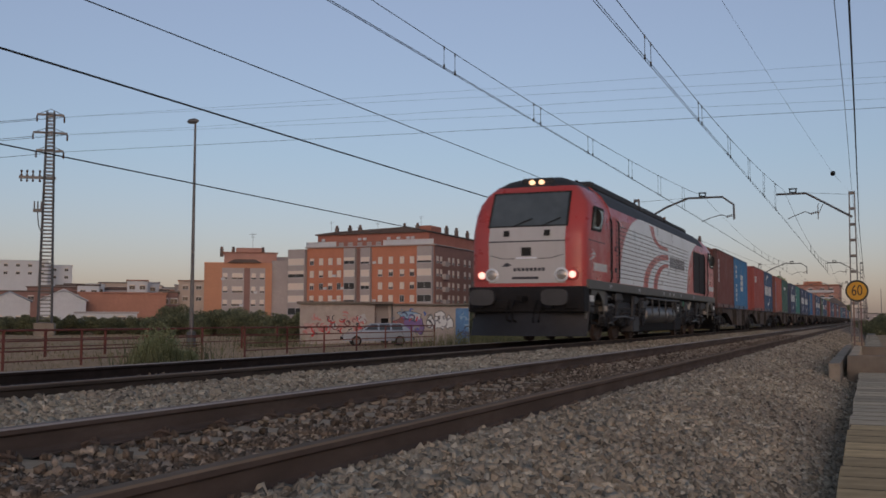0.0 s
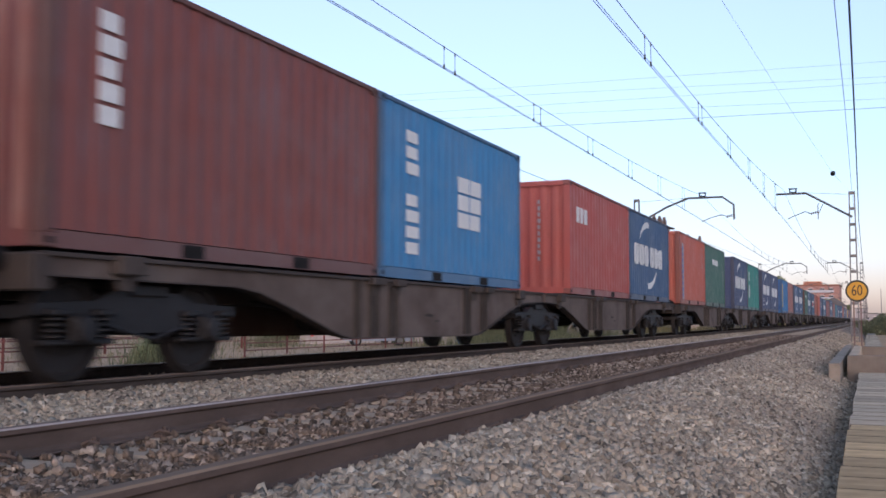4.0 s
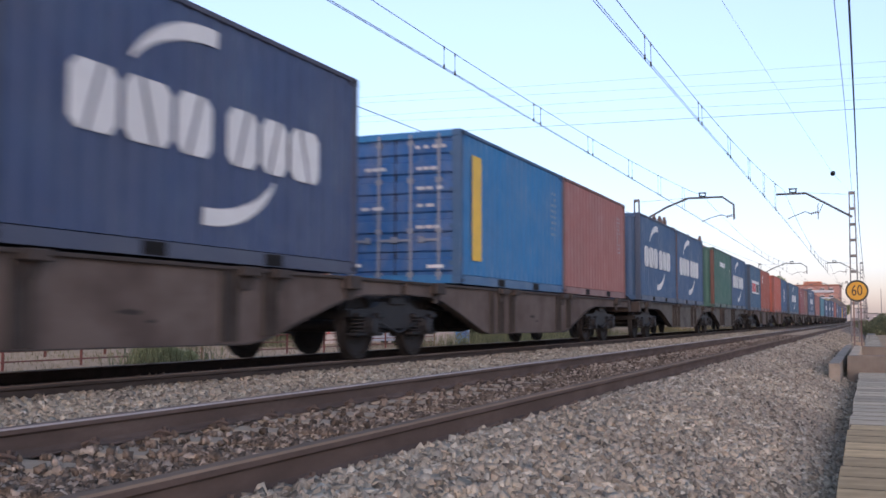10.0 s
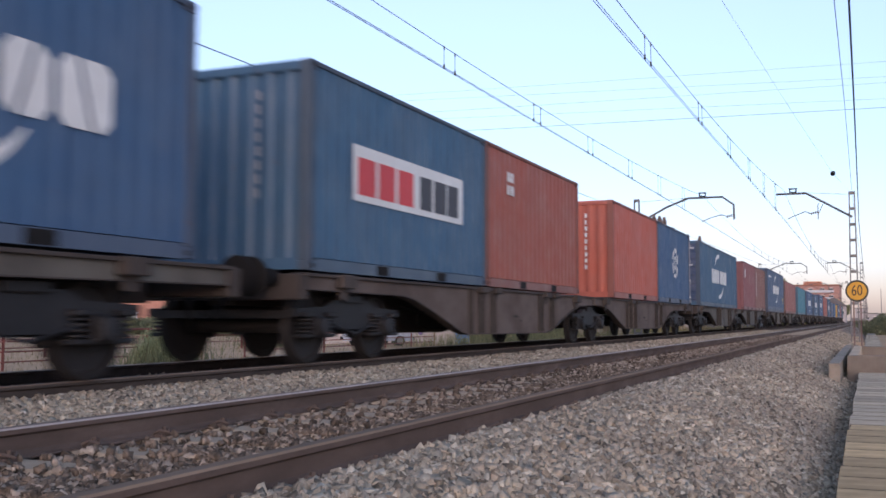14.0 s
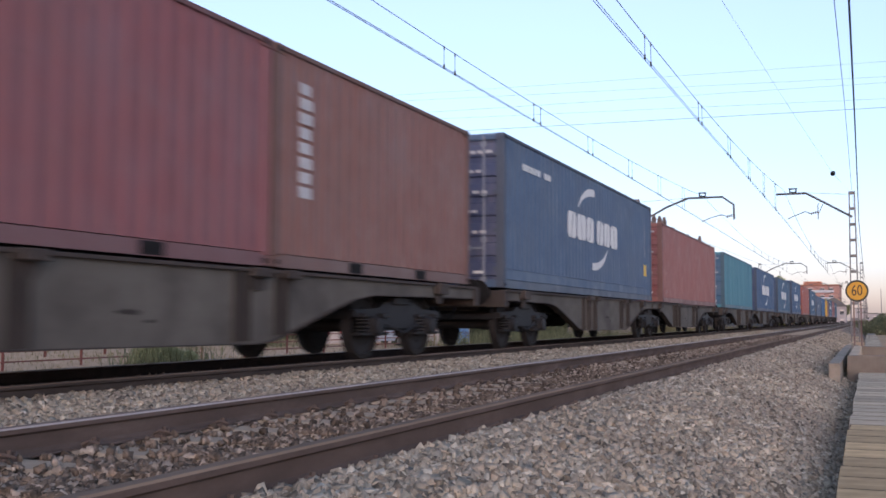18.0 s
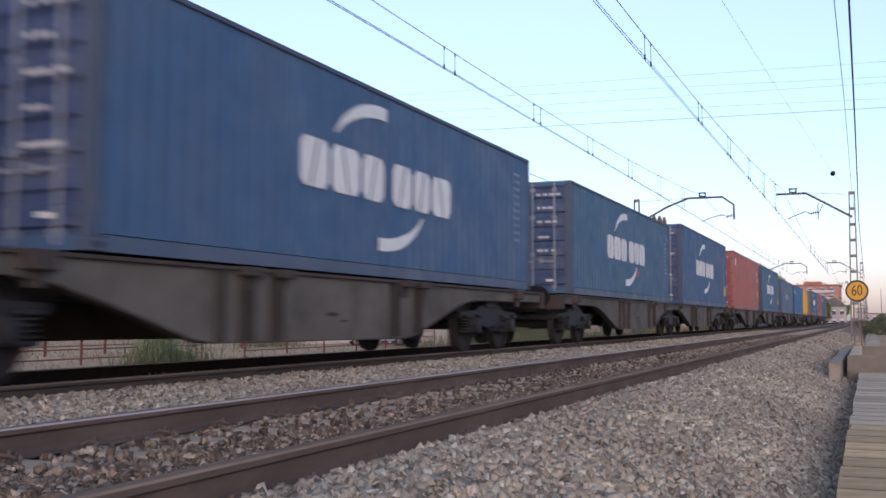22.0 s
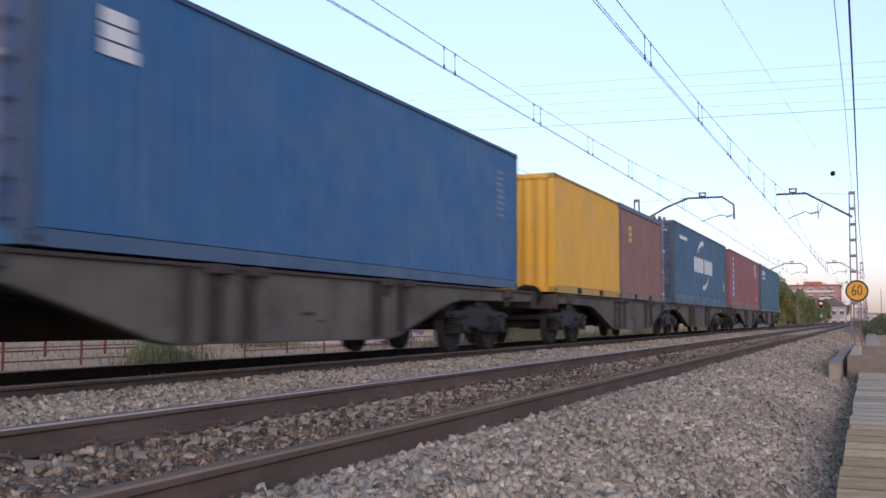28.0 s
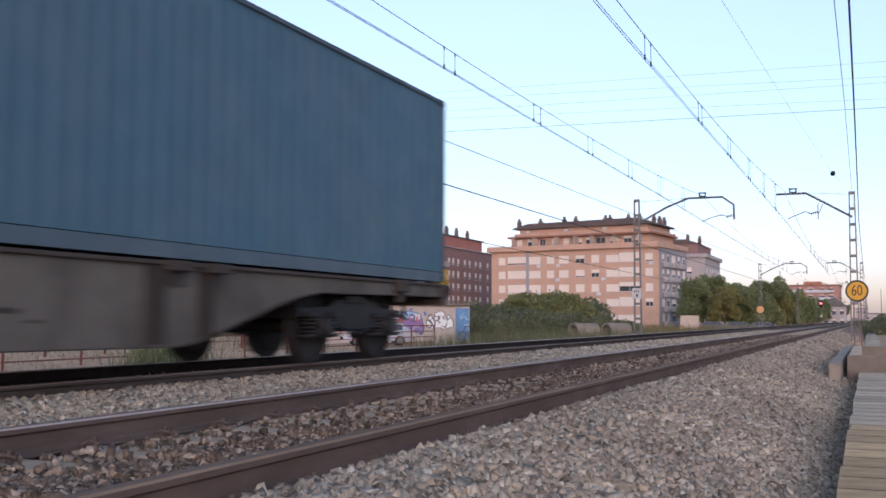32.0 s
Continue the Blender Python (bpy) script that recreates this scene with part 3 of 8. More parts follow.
    scatter_stones("far_track_ballast", "stones in and beside the far track", far, 0.05, M["dark_stone"], 27)


# ---- tracks: rails, sleepers, clips ----
SLEEPER_Y0 = 3.75


def rail_profile():
    right = [(0.007, 0.0002), (0.018, -0.0006), (0.031, -0.002), (0.036, -0.012), (0.036, -0.036), (0.011, -0.05), (0.009, -0.125), (0.028, -0.142), (0.07, -0.152), (0.07, -0.162)]
    return right + [(-x, z) for x, z in reversed(right)]


def build_track(cx, label):
    track = new("railway_track")
    tagged(track, label, "track", kind="structure")
    prof = rail_profile()
    ys = [-60.0, 0.0] + [10.0 * i for i in range(1, 12)] + [150, 250, 400, 700, 1000]
    for s in (1, -1):
        sh = Shape()
        n = len(prof)
        x0 = cx + s * GAUGE / 2
        vs = [(x0 + x, y, z) for y in ys for x, z in prof]
        fs, mi = [], []
        for j in range(len(ys) - 1):
            for i in range(n):
                k = (i + 1) % n
                fs.append((j * n + i, j * n + k, (j + 1) * n + k, (j + 1) * n + i))
                za = (prof[i][1] + prof[k][1]) / 2
                xa = (prof[i][0] + prof[k][0]) / 2
                # index 2 carries the painted highlight, only on the edge towards the camera
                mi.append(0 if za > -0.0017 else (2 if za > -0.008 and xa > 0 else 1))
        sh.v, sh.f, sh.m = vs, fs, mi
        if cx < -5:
            mats, words = [M["rail_shine"], M["rail_black" if s < 0 else "rail_dark"], M["rail_glint" if s < 0 else "rail_tan"]], "dark steel rail with a thin bright head"
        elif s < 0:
            mats, words = [M["rail_shine"], M["rail_web"], M["rail_glint"]], "rust-brown steel rail with a polished head"
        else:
            mats, words = [M["rail_tan"], M["rail_web"], M["rail_tan_glint"]], "rust-brown steel rail with a dull tan head"
        part("rail", sh, mats, track, words)
    # sleepers
    sl = Shape()
    prof = [(-0.145, -0.30), (-0.14, -0.185), (-0.125, -0.162), (0.125, -0.162), (0.14, -0.185), (0.145, -0.30)]
    sl.prism([(a, b) for a, b in prof], "x", -1.3, 1.3)
    me = sl.mesh("sleeper", M["sleeper"])
    clip = Shape()
    for sx in (-1, 1):
        clip.cbox(sx * 0.085 - 0.03, sx * 0.085 + 0.03, -0.05, 0.05, -0.175, -0.138, 0.008)
        clip.path([(sx * 0.06, -0.05, -0.14), (sx * 0.10, -0.045, -0.12), (sx * 0.135, 0.0, -0.135), (sx * 0.10, 0.045, -0.12), (sx * 0.06, 0.05, -0.14)], 0.011, 5)
        clip.tube((sx * 0.1, 0, -0.15), (sx * 0.1, 0, -0.1), 0.015, n=6)
    cme = clip.mesh("rail_clip", M["rail_web"])
    for k in range(150):
        y = SLEEPER_Y0 - 4.2 + 0.6 * k
        ob = part("sleeper", me, None, track, at=pose(cx, y, 0))
        if k < 60 and cx > -5:
            for s in (1, -1):
                part("rail_clip", cme, None, ob, at=pose(s * GAUGE / 2, 0, 0))


# ---- cable trough with lids and a drain chamber beside the track ----
def build_trough():
    tr = new("cable_trough")
    tagged(tr, "concrete cable trough with sandy grey lids along the ballast", "cable trough", kind="structure")
    rng = random.Random(9)
    body = Shape().box(-0.175, -0.12, -3, 21.0, -0.72, -0.50).box(0.36, 0.42, -3, 21.0, -0.72, -0.50)
    body.box(-0.12, 0.36, -3, 21.0, -0.72, -0.66).box(-0.175, 0.42, 30.5, 120, -0.72, -0.50)
    part("trough_body", body, M["concrete_dark"], tr)
    seam = Shape()
    for far in (False, True):
        y = 30.5 if far else 1.0
        while y < (75 if far else 20.8):
            ln = 0.5
            sh = Shape().cbox(-0.2, 0.46, 0.004, ln - 0.006, -0.50, -0.45, 0.003)
            ob = part("lid", sh, M["lid_sand"] if y < 10.4 and not far else M["lid_grey"], tr, at=pose(rng.uniform(-0.012, 0.012), y, 0, 0, 0, rng.uniform(-0.7, 0.7)))
            seam.cbox(-0.195, 0.455, y - 0.011, y + 0.009, -0.47, -0.4488, 0.0008)
            y += ln
    part("joints", seam, M["joint_dark"], tr, "dark strips over the joints between the lids")
    ch = new("drain_chamber")
    tagged(ch, "stained concrete drain chamber across the cable trough", "drain chamber", kind="structure")
    part("front_wall", Shape().cbox(-0.42, 1.6, 21.2, 21.5, -0.85, -0.13, 0.015), M["concrete_dark"], ch)
    part("back_wall", Shape().cbox(-0.42, 1.6, 29.6, 29.9, -0.85, -0.15, 0.015), M["concrete_dark"], ch)
    part("side_wall", Shape().cbox(-0.40, -0.2, 21.5, 29.6, -0.85, -0.14, 0.015), M["concrete"], ch)
    part("cover", Shape().cbox(-0.18, 1.5, 21.52, 29.58, -0.5, -0.42, 0.01), M["concrete"], ch)
    hw = tagged(new("head_wall", Shape().cbox(-0.70, -0.50, 19.4, 34.0, -0.95, -0.215, 0.012).mesh("head_wall", M["concrete_old"])), "low weathered concrete wall at the edge of the ballast", "wall", kind="structure")


# ---- overhead line ----
def lattice(sh, x, y, z0, z1, w0, w1, leg=0.035):
    """Two channel legs, tapering upwards."""
    for s in (-1, 1):
        sh.add([(x + s * w0 / 2 - leg, y - 0.1, z0), (x + s * w0 / 2 + leg, y - 0.1, z0), (x + s * w0 / 2 + leg, y + 0.1, z0), (x + s * w0 / 2 - leg, y + 0.1, z0),
                (x + s * w1 / 2 - leg, y - 0.08, z1), (x + s * w1 / 2 + leg, y - 0.08, z1), (x + s * w1 / 2 + leg, y + 0.08, z1), (x + s * w1 / 2 - leg, y + 0.08, z1)],
               [(0, 3, 2, 1), (4, 5, 6, 7), (0, 1, 5, 4), (1, 2, 6, 5), (2, 3, 7, 6), (3, 0, 4, 7)])


def build_mast(side, x, y, top, lean=0.0):
    """A lattice mast with its cantilever, insulators and registration arm. side: -1 reaches to the left."""
    mast = new("catenary_mast")
    mast.matrix_basis = pose(x, y, 0)
    tagged(mast, "galvanised lattice catenary mast with a cranked bracket over the track", "catenary mast", "catenary masts")
    sh = Shape()
    lattice(sh, 0, 0, -0.7, top, 0.35, 0.225, 0.028)
    part("post", sh, M["steel"], mast)
    n = 10
    for i in range(n):
        z = -0.1 + (top - 0.05 + 0.1) * i / (n - 1)
        w = 0.35 + (0.225 - 0.35) * (z + 0.7) / (top + 0.7)
        for f0, f1 in ((-0.105, -0.085), (0.085, 0.105)):
            part("batten", Shape().box(-w / 2, w / 2, f0, f1, z - 0.09, z + 0.03), M["steel"], mast)
    part("footing", Shape().cbox(-0.45, 0.45, -0.4, 0.4, -1.1, -0.45, 0.03), M["concrete"], mast)
    cx = (NEAR_X if side < 0 else FAR_X) - x
    bt = 6.55
    br = Shape()
    # cranked bracket: from the post up to the level top bar
    if side < 0:
        pts = [(0, 0, 5.35), (cx * 0.60 + 0.0, 0, 6.28), (cx * 0.78, 0, bt), (cx - 0.75, 0, bt)]
    else:
        pts = [(0, 0, 5.35), (1.5, 0, 6.15), (2.55, 0, bt), (cx + 0.95, 0, bt), (cx + 1.48, 0, 6.15), (cx + 1.5, 0, 5.45)]
    br.path(pts, 0.055, 6)
    br.path([(0, 0, top - 0.15), (cx * 0.78 if side < 0 else 2.6, 0, bt + 0.02)], 0.008, 4)
    part("bracket", br, M["steel"], mast)
    hd = Shape().box(cx - 0.16, cx + 0.16, -0.05, 0.05, bt + 0.05, bt + 0.09)
    for s in (-1, 1):
        hd.tube((cx + s * 0.14, 0, bt + 0.0), (cx + s * 0.14, 0, bt + 0.24), 0.03, n=6)
    hd.box(cx - 0.19, cx + 0.19, -0.06, 0.06, bt + 0.21, bt + 0.26)
    part("pulley_block", hd, M["dark_steel"], mast)
    # registration arm to the contact wire
    arm = Shape()
    wx = cx - 0.25 if side < 0 else cx - 0.05
    rx = cx + 1.1 if side < 0 else cx + 1.48
    arm.path([(wx, 0, 5.36), (wx + 0.45, 0, 5.55), (rx - 0.55, 0, 5.68), (rx - 0.3, 0, 5.55)], 0.022, 5)
    part("registration_arm", arm, M["steel"], mast)
    ins = Shape()
    for k in range(4):
        a = rx - 0.32 + 0.09 * k
        ins.lathe([(0.02, a), (0.06, a + 0.02), (0.06, a + 0.04), (0.02, a + 0.07)], 8, "x", (0, 0, 5.58 + 0.02 * k))
    part("insulator", ins, M["insulator"], mast)
    drop = Shape().path([(rx, 0, 5.3 + (0.1 if side > 0 else 0)), (rx, 0, 5.95)], 0.022, 5)
    if side < 0:
        drop.path([(rx, 0, 5.95), (rx + 0.05, 0, 6.05)], 0.022, 5)
        drop.path([(rx, 0, 5.5), (rx + 0.22, 0, 6.0)], 0.015, 4)
    part("hanger_post", drop, M["steel"], mast)
    return mast


MASTS_Y = [-12.0, 50.0, 112.0, 174.0, 236.0, 298.0, 360.0, 422.0]


def build_overhead():
    for k, y in enumerate(MASTS_Y):
        if y < 0:
            continue
        m = build_mast(-1, -0.6, y, 6.55)
        m2 = build_mast(1, -10.65, y, 6.62)
    # contact and messenger wires with paired droppers, one run to a track
    for near in (True, False):
        run = new("catenary_wire")
        tagged(run, "overhead contact and messenger wires above the %s track" % ("near" if near else "far"), "overhead wire", "overhead wires")
        cz, top, sag = (5.33, 6.75, 1.0) if near else (5.40, 6.62, 0.81)

        def wire_x(k, t):
            a, b = ((-3.72, -3.6) if near else (-7.52, -7.36)) if k % 2 == 0 else ((-3.6, -3.72) if near else (-7.36, -7.52))
            return a + (b - a) * t
        drop_y = (24.3, 30.0, 36.2, 41.6, 46.8, 51.9, 57.0) if near else (24.1, 29.5, 35.1, 40.2, 45.5, 50.6, 56.0)
        for k in range(len(MASTS_Y) - 1):
            y0, y1 = MASTS_Y[k], MASTS_Y[k + 1]
            n = 16
            mp = []
            for i in range(n + 1):
                t = i / n
                mp.append((wire_x(k, t), y0 + (y1 - y0) * t, top - sag * 4 * t * (1 - t)))
            for off in ((-0.022, 0.022) if k < 2 else (0.0,)):
                part("contact_wire", Shape().path([(wire_x(k, 0) + off, y0, cz), (wire_x(k, 1) + off, y1, cz)], 0.0075, 4), M["wire"], run)
            part("messenger_wire", Shape().path(mp, 0.0085, 4), M["wire"], run)
            if k < 4:
                for dy in drop_y:
                    for e in (0.0, 0.55):
                        t = (dy + e) / (y1 - y0)
                        x, y, mz = wire_x(k, t), y0 + dy + e, top - sag * 4 * t * (1 - t)
                        part("dropper", Shape().path([(x, y, mz), (x, y, cz)], 0.006, 4).tube((x, y, cz - 0.02), (x, y, cz + 0.07), 0.02, n=5).tube((x, y, mz - 0.05), (x, y, mz + 0.02), 0.015, n=5), M["wire"], run)


def build_lines():
    """Lineside feeders, the cables that slope across the view, and the power line to the pylon."""
    def cable(name, a, b, sag, r, mat, label, n=24):
        a, b = Vector(a), Vector(b)
        pts = []
        for i in range(n + 1):
            t = i / n
            p = a.lerp(b, t)
            p.z -= sag * 4 * t * (1 - t)
            pts.append(tuple(p))
        return tagged(new(name, Shape().path(pts, r, 5).mesh(name, mat)), label, "cable", "lineside cables")
    def strand(name, pts, r, mat, label):
        return tagged(new(name, Shape().path(pts, r, 5).mesh(name, mat)), label, "cable", "lineside cables")
    strand("feeder_cable", [(0.0, -12, 5.6), (-0.1, 2, 5.05), (-0.148, 14.5, 4.93), (-0.182, 23, 5.0), (-0.26, 38, 5.06), (-0.33, 50, 5.15)], 0.017, M["cable"], "thick twisted black feeder cable on the masts")
    strand("earth_wire", [(-0.3, -12, 6.6), (-0.40, 8, 6.2), (-0.43, 18.6, 6.19), (-0.45, 27.6, 6.2), (-0.53, 40, 6.4), (-0.6, 50, 6.62)], 0.008, M["cable"], "thin earth wire along the mast tops")
    for y0, y1 in zip(MASTS_Y[1:], MASTS_Y[2:]):
        cable("feeder_cable", (-0.33, y0, 5.15), (-0.33, y1, 5.15), 0.35, 0.016, M["cable"], "thick twisted black feeder cable on the masts")
        cable("earth_wire", (-0.6, y0, 6.62), (-0.6, y1, 6.62), 0.35, 0.007, M["cable"], "thin earth wire along the mast tops")
    strand("tension_wire", [(-3.6, -12, 6.5), (-2.30, 18.2, 6.3), (-1.92, 26.75, 6.3), (-1.17, 41.8, 6.3), (-0.64, 49.7, 6.45)], 0.003, M["wire"], "thin grey wire anchored to the mast top")
    tagged(new("line_weight", Shape().lathe([(0.01, -0.10), (0.075, -0.07), (0.10, 0), (0.075, 0.07), (0.01, 0.10)], 14, "z", (-1.17, 41.8, 6.3)).mesh("line_weight", M["dark_steel"], True)), "small dark ball threaded on a wire", "line weight")
    # cables along the far side of the tracks
    for p, q, r, sag in (((-17.2, 15.9, 6.4), (-17.2, 46.7, 6.57), 0.028, 0.0), ((-17.4, 18.6, 8.3), (-17.4, 53.2, 8.74), 0.018, 0.0), ((-20.5, 19.05, 5.03), (-20.5, 42.5, 5.0), 0.021, 0.0)):
        a, b = Vector(p), Vector(q)
        d = b - a
        cable("sloping_cable", a - d * 0.9, b + d * 5.0, sag, r, M["cable"], "black overhead cable on the far side of the tracks")
        for e in (a - d * 0.9, b + d * 5.0):
            tagged(new("cable_pole", Shape().tube((e.x, e.y, -1.3), (e.x, e.y, e.z + 0.1), 0.12, 0.08, 8).mesh("cable_pole", M["steel"])), "plain grey steel cable pole", "cable pole")


# ---- signs beside the line ----
def build_speed_sign(x, y, z, dia, pale=False):
    sg = new("speed_sign")
    sg.matrix_basis = pose(x, y, 0)
    tagged(sg, "round yellow speed sign with a black rim reading 60" if not pale else "round orange lineside sign on a mast", "speed sign")
    r = dia / 2
    part("disc", Shape().lathe([(r, 0.0), (r, 0.02)], 36, "y", (0, 0, z)), M["sign_black"], sg, "black rim")
    part("face", Shape().lathe([(r * 0.84, -0.006), (r * 0.84, 0.0)], 36, "y", (0, 0, z)), M["sign_yellow"] if not pale else M["sign_orange"], sg, "yellow face")
    if not pale:
        cu = bpy.data.curves.new("digits", "FONT")
        cu.body, cu.size, cu.align_x, cu.align_y, cu.extrude = "60", dia * 0.62, "CENTER", "CENTER", 0.003
        tmp = bpy.data.objects.new("digits", cu)
        scene.collection.objects.link(tmp)
        me = bpy.data.meshes.new_from_object(tmp.evaluated_get(bpy.context.evaluated_depsgraph_get()))
        bpy.data.objects.remove(tmp)
        me.materials.clear()
        me.materials.append(M["sign_black"])
        d = part("digits", me, None, sg, "black digits 60")
        d.matrix_basis = pose(0, -0.012, z, 90, 0, 0) @ Matrix.Diagonal((0.8, 1.12, 1, 1))
    part("bracket", Shape().box(-0.2, 0.2, 0.02, 0.05, z - 0.12, z - 0.06).box(-0.2, 0.2, 0.02, 0.05, z + 0.06, z + 0.12), M["steel"], sg)
    post = Shape()
    for s in (-1, 1):
        post.box(s * 0.13 - 0.025, s * 0.13 + 0.025, 0.02, 0.07, -0.75, z + 0.2)
    part("post", post, M["red_post"] if not pale else M["steel"], sg)
    return sg


M["sign_black"] = plain("black_sign_enamel", (0.02, 0.02, 0.018), 0.5, 0, 6, 0.2, 0.05)
M["sign_yellow"] = plain("yellow_sign_enamel", (0.62, 0.33, 0.03), 0.45, 0, 6, 0.1, 0.05)
M["sign_orange"] = plain("faded_orange_sign_enamel", (0.56, 0.33, 0.14), 0.5, 0, 6, 0.12, 0.05)
M["red_post"] = plain("faded_red_post_paint", (0.17, 0.105, 0.095), 0.7, 0, 8, 0.25, 0.2)

# ---- the train ----
def way(t):
    i = min(int(t), 31)
    return WAY[i] + (WAY[i + 1] - WAY[i]) * (t - i)


def glide(y0):
    """Rows of a thing that starts at y0 along the far track and rides with the train."""
    return [(float(i), pose(FAR_X, y0 - w, 0)) for i, w in enumerate(WAY)]


MOVING, ROLLING = [], []


def riding(ob, y0):
    ob.matrix_basis = pose(FAR_X, y0, 0)
    MOVING.append((ob, y0))
    return ob


# --- containers ---
MESHES = {}


def cached(key, make):
    if key not in MESHES:
        MESHES[key] = make()
    return MESHES[key]


DECK = 1.145


def corrugation(length, depth, first, last, period=0.278):
    """Outline (y, depth) of a corrugated wall between two posts."""
    n = max(1, int((last - first) / period))
    p = (last - first) / n
    out = [(first, 0.0)]
    for i in range(n):
        a = first + i * p
        out += [(a + 0.13 * p, 0.0), (a + 0.35 * p, -depth), (a + 0.65 * p, -depth), (a + 0.87 * p, 0.0)]
    out.append((last, 0.0))
    return out


def side_mesh(length, z0, z1, mat, sx):
    prof = corrugation(length, 0.021 if length < 13 else 0.034, 0.10, length - 0.10)
    x = sx * 1.205
    pts = [(x + sx * d, y) for y, d in prof] + [(x - sx * 0.06, length - 0.1), (x - sx * 0.06, 0.1)]
    return Shape().prism(pts, "z", z0, z1).mesh("side_wall", mat)


def end_mesh(y, sy, z0, z1, mat):
    prof = corrugation(2.4, 0.045, -1.12, 1.12, 0.25)
    pts = [(a, y + sy * (-0.025 + d)) for a, d in prof] + [(1.12, y - sy * 0.09), (-1.12, y - sy * 0.09)]
    return Shape().prism(pts, "z", z0, z1).mesh("end_wall", mat)


def door_leaf(sx, y, sy, z0, z1, mat):
    """One door leaf, pressed into five broad panels with grooves between."""
    a, b = (0.012, 1.115) if sx > 0 else (-1.115, -0.012)
    out = [(y - sy * 0.085, z0)]
    n = 7
    h = (z1 - z0) / n
    for i in range(n):
        za, zb = z0 + i * h, z0 + (i + 1) * h
        g = 0.05
        out += [(y - sy * 0.064, za), (y - sy * 0.064, za + g), (y - sy * 0.022, za + g + 0.025), (y - sy * 0.022, zb - g - 0.025), (y - sy * 0.064, zb - g), (y - sy * 0.064, zb)]
    out.append((y - sy * 0.085, z1))
    return Shape().prism(out, "x", a, b).mesh("door", mat)


def container(feet, colour, label, lead_doors=False, high=False, open_top=False, post=None):
    """A steel box container, its leading end at y = 0, standing on the wagon deck."""
    worn = colour not in ("yellow", "maroon", "red", "jade", "oxide")
    L = {20: 6.058, 40: 12.192, 45: 13.716}[feet]
    H = 2.896 if high else 2.591
    mat = M[colour]
    zb, zt = DECK, DECK + H
    root = new("shipping_container")
    tagged(root, label, "shipping container", "containers on the train")
    panel = feet == 45 and colour != "tealblue"
    key = (feet, colour, high, open_top)
    for sx in (1, -1):
        if panel:
            part("lower_panel", cached(key + ("lower", sx), lambda: Shape().box(*sorted((sx * 1.15, sx * 1.209)), 0.16, L - 0.16, zb + 0.158, zb + 0.345).mesh("lower_panel", mat)), None, root)
        part("side_wall", cached(key + ("side", sx), lambda: side_mesh(L, zb + (0.357 if panel else 0.158), zt - 0.06, mat, sx)), None, root)
        part("bottom_rail", cached(key + ("brail", sx), lambda: Shape().box(*sorted((sx * 1.14, sx * 1.219)), 0.16, L - 0.16, zb - 0.004, zb + 0.145).mesh("bottom_rail", M[colour + "_rail"])), None, root)
        part("top_rail", cached(key + ("trail", sx), lambda: Shape().cbox(*sorted((sx * 1.14, sx * 1.219)), 0.16, L - 0.16, zt - 0.065, zt - 0.004, 0.006).mesh("top_rail", M[colour + "_edge"])), None, root)
    if feet == 20:
        # flat dark plates stand for the shade inside the forklift pockets
        for yy in (L / 2 - 1.03, L / 2 + 1.03):
            part("forklift_pocket", cached(key + ("pocket", yy), lambda: Shape().box(1.216, 1.222, yy - 0.18, yy + 0.18, zb + 0.005, zb + 0.135).mesh("forklift_pocket", M["dark_steel"])), None, root, "dark plate for the shaded forklift pocket")
    if open_top:
        sh = Shape()
        prof = [(-1.2, zt - 0.13), (-1.235, zt - 0.12), (-1.22, zt + 0.015), (-0.6, zt + 0.06), (0.6, zt + 0.06), (1.22, zt + 0.015), (1.235, zt - 0.12), (1.2, zt - 0.13)]
        part("tarpaulin", sh.prism(prof, "y", 0.05, L - 0.05), M["tarp"], root, "blue tarpaulin stretched over the open top")
    else:
        def roof():
            sh = Shape()
            prof = corrugation(L, 0.02, 0.1, L - 0.1, 0.21)
            sh.prism([(y, zt - 0.012 + d) for y, d in prof] + [(L - 0.1, zt - 0.06), (0.1, zt - 0.06)], "x", -1.15, 1.15)
            return sh.mesh("roof_panel", mat)
        part("roof_panel", cached(key + ("roof",), roof), None, root)
    part("floor", cached((feet, "floor"), lambda: Shape().box(-1.14, 1.14, 0.1, L - 0.1, zb + 0.10, zb + 0.14).mesh("floor", M["dark_steel"])), None, root)
    for y, sy in ((0.0, -1), (L, 1)):
        for sx in (1, -1):
            pm = M[post] if post and y == 0.0 and sx > 0 else M[colour + "_edge"] if worn else mat
            part("corner_post", cached(key + ("post", y, sx, pm.name), lambda: Shape().cbox(*sorted((sx * 1.06, sx * 1.219)), *sorted((y, y - sy * 0.115)), zb + 0.118, zt - 0.118, 0.008).mesh("corner_post", pm)), None, root)
            for z in (zb, zt - 0.118):
                def casting():
                    sh = Shape().cbox(*sorted((sx * 1.057, sx * 1.222)), *sorted((y + sy * 0.003, y - sy * 0.178)), z, z + 0.118, 0.008)
                    yc = y - sy * 0.09
                    # dark patch on the solid casting draws its hole as shade
                    sh.box(*sorted((sx * 1.2215, sx * 1.2235)), yc - 0.04, yc + 0.04, z + 0.03, z + 0.085, 1)
                    return sh.mesh("corner_casting", [M[colour + "_edge"], M["dark_steel"]])
                part("corner_casting", cached(key + ("cast", y, sx, z), casting), None, root)
        part("end_header", cached(key + ("head", y), lambda: Shape().box(-1.06, 1.06, *sorted((y, y - sy * 0.10)), zt - 0.118, zt - 0.006).mesh("end_header", mat)), None, root)
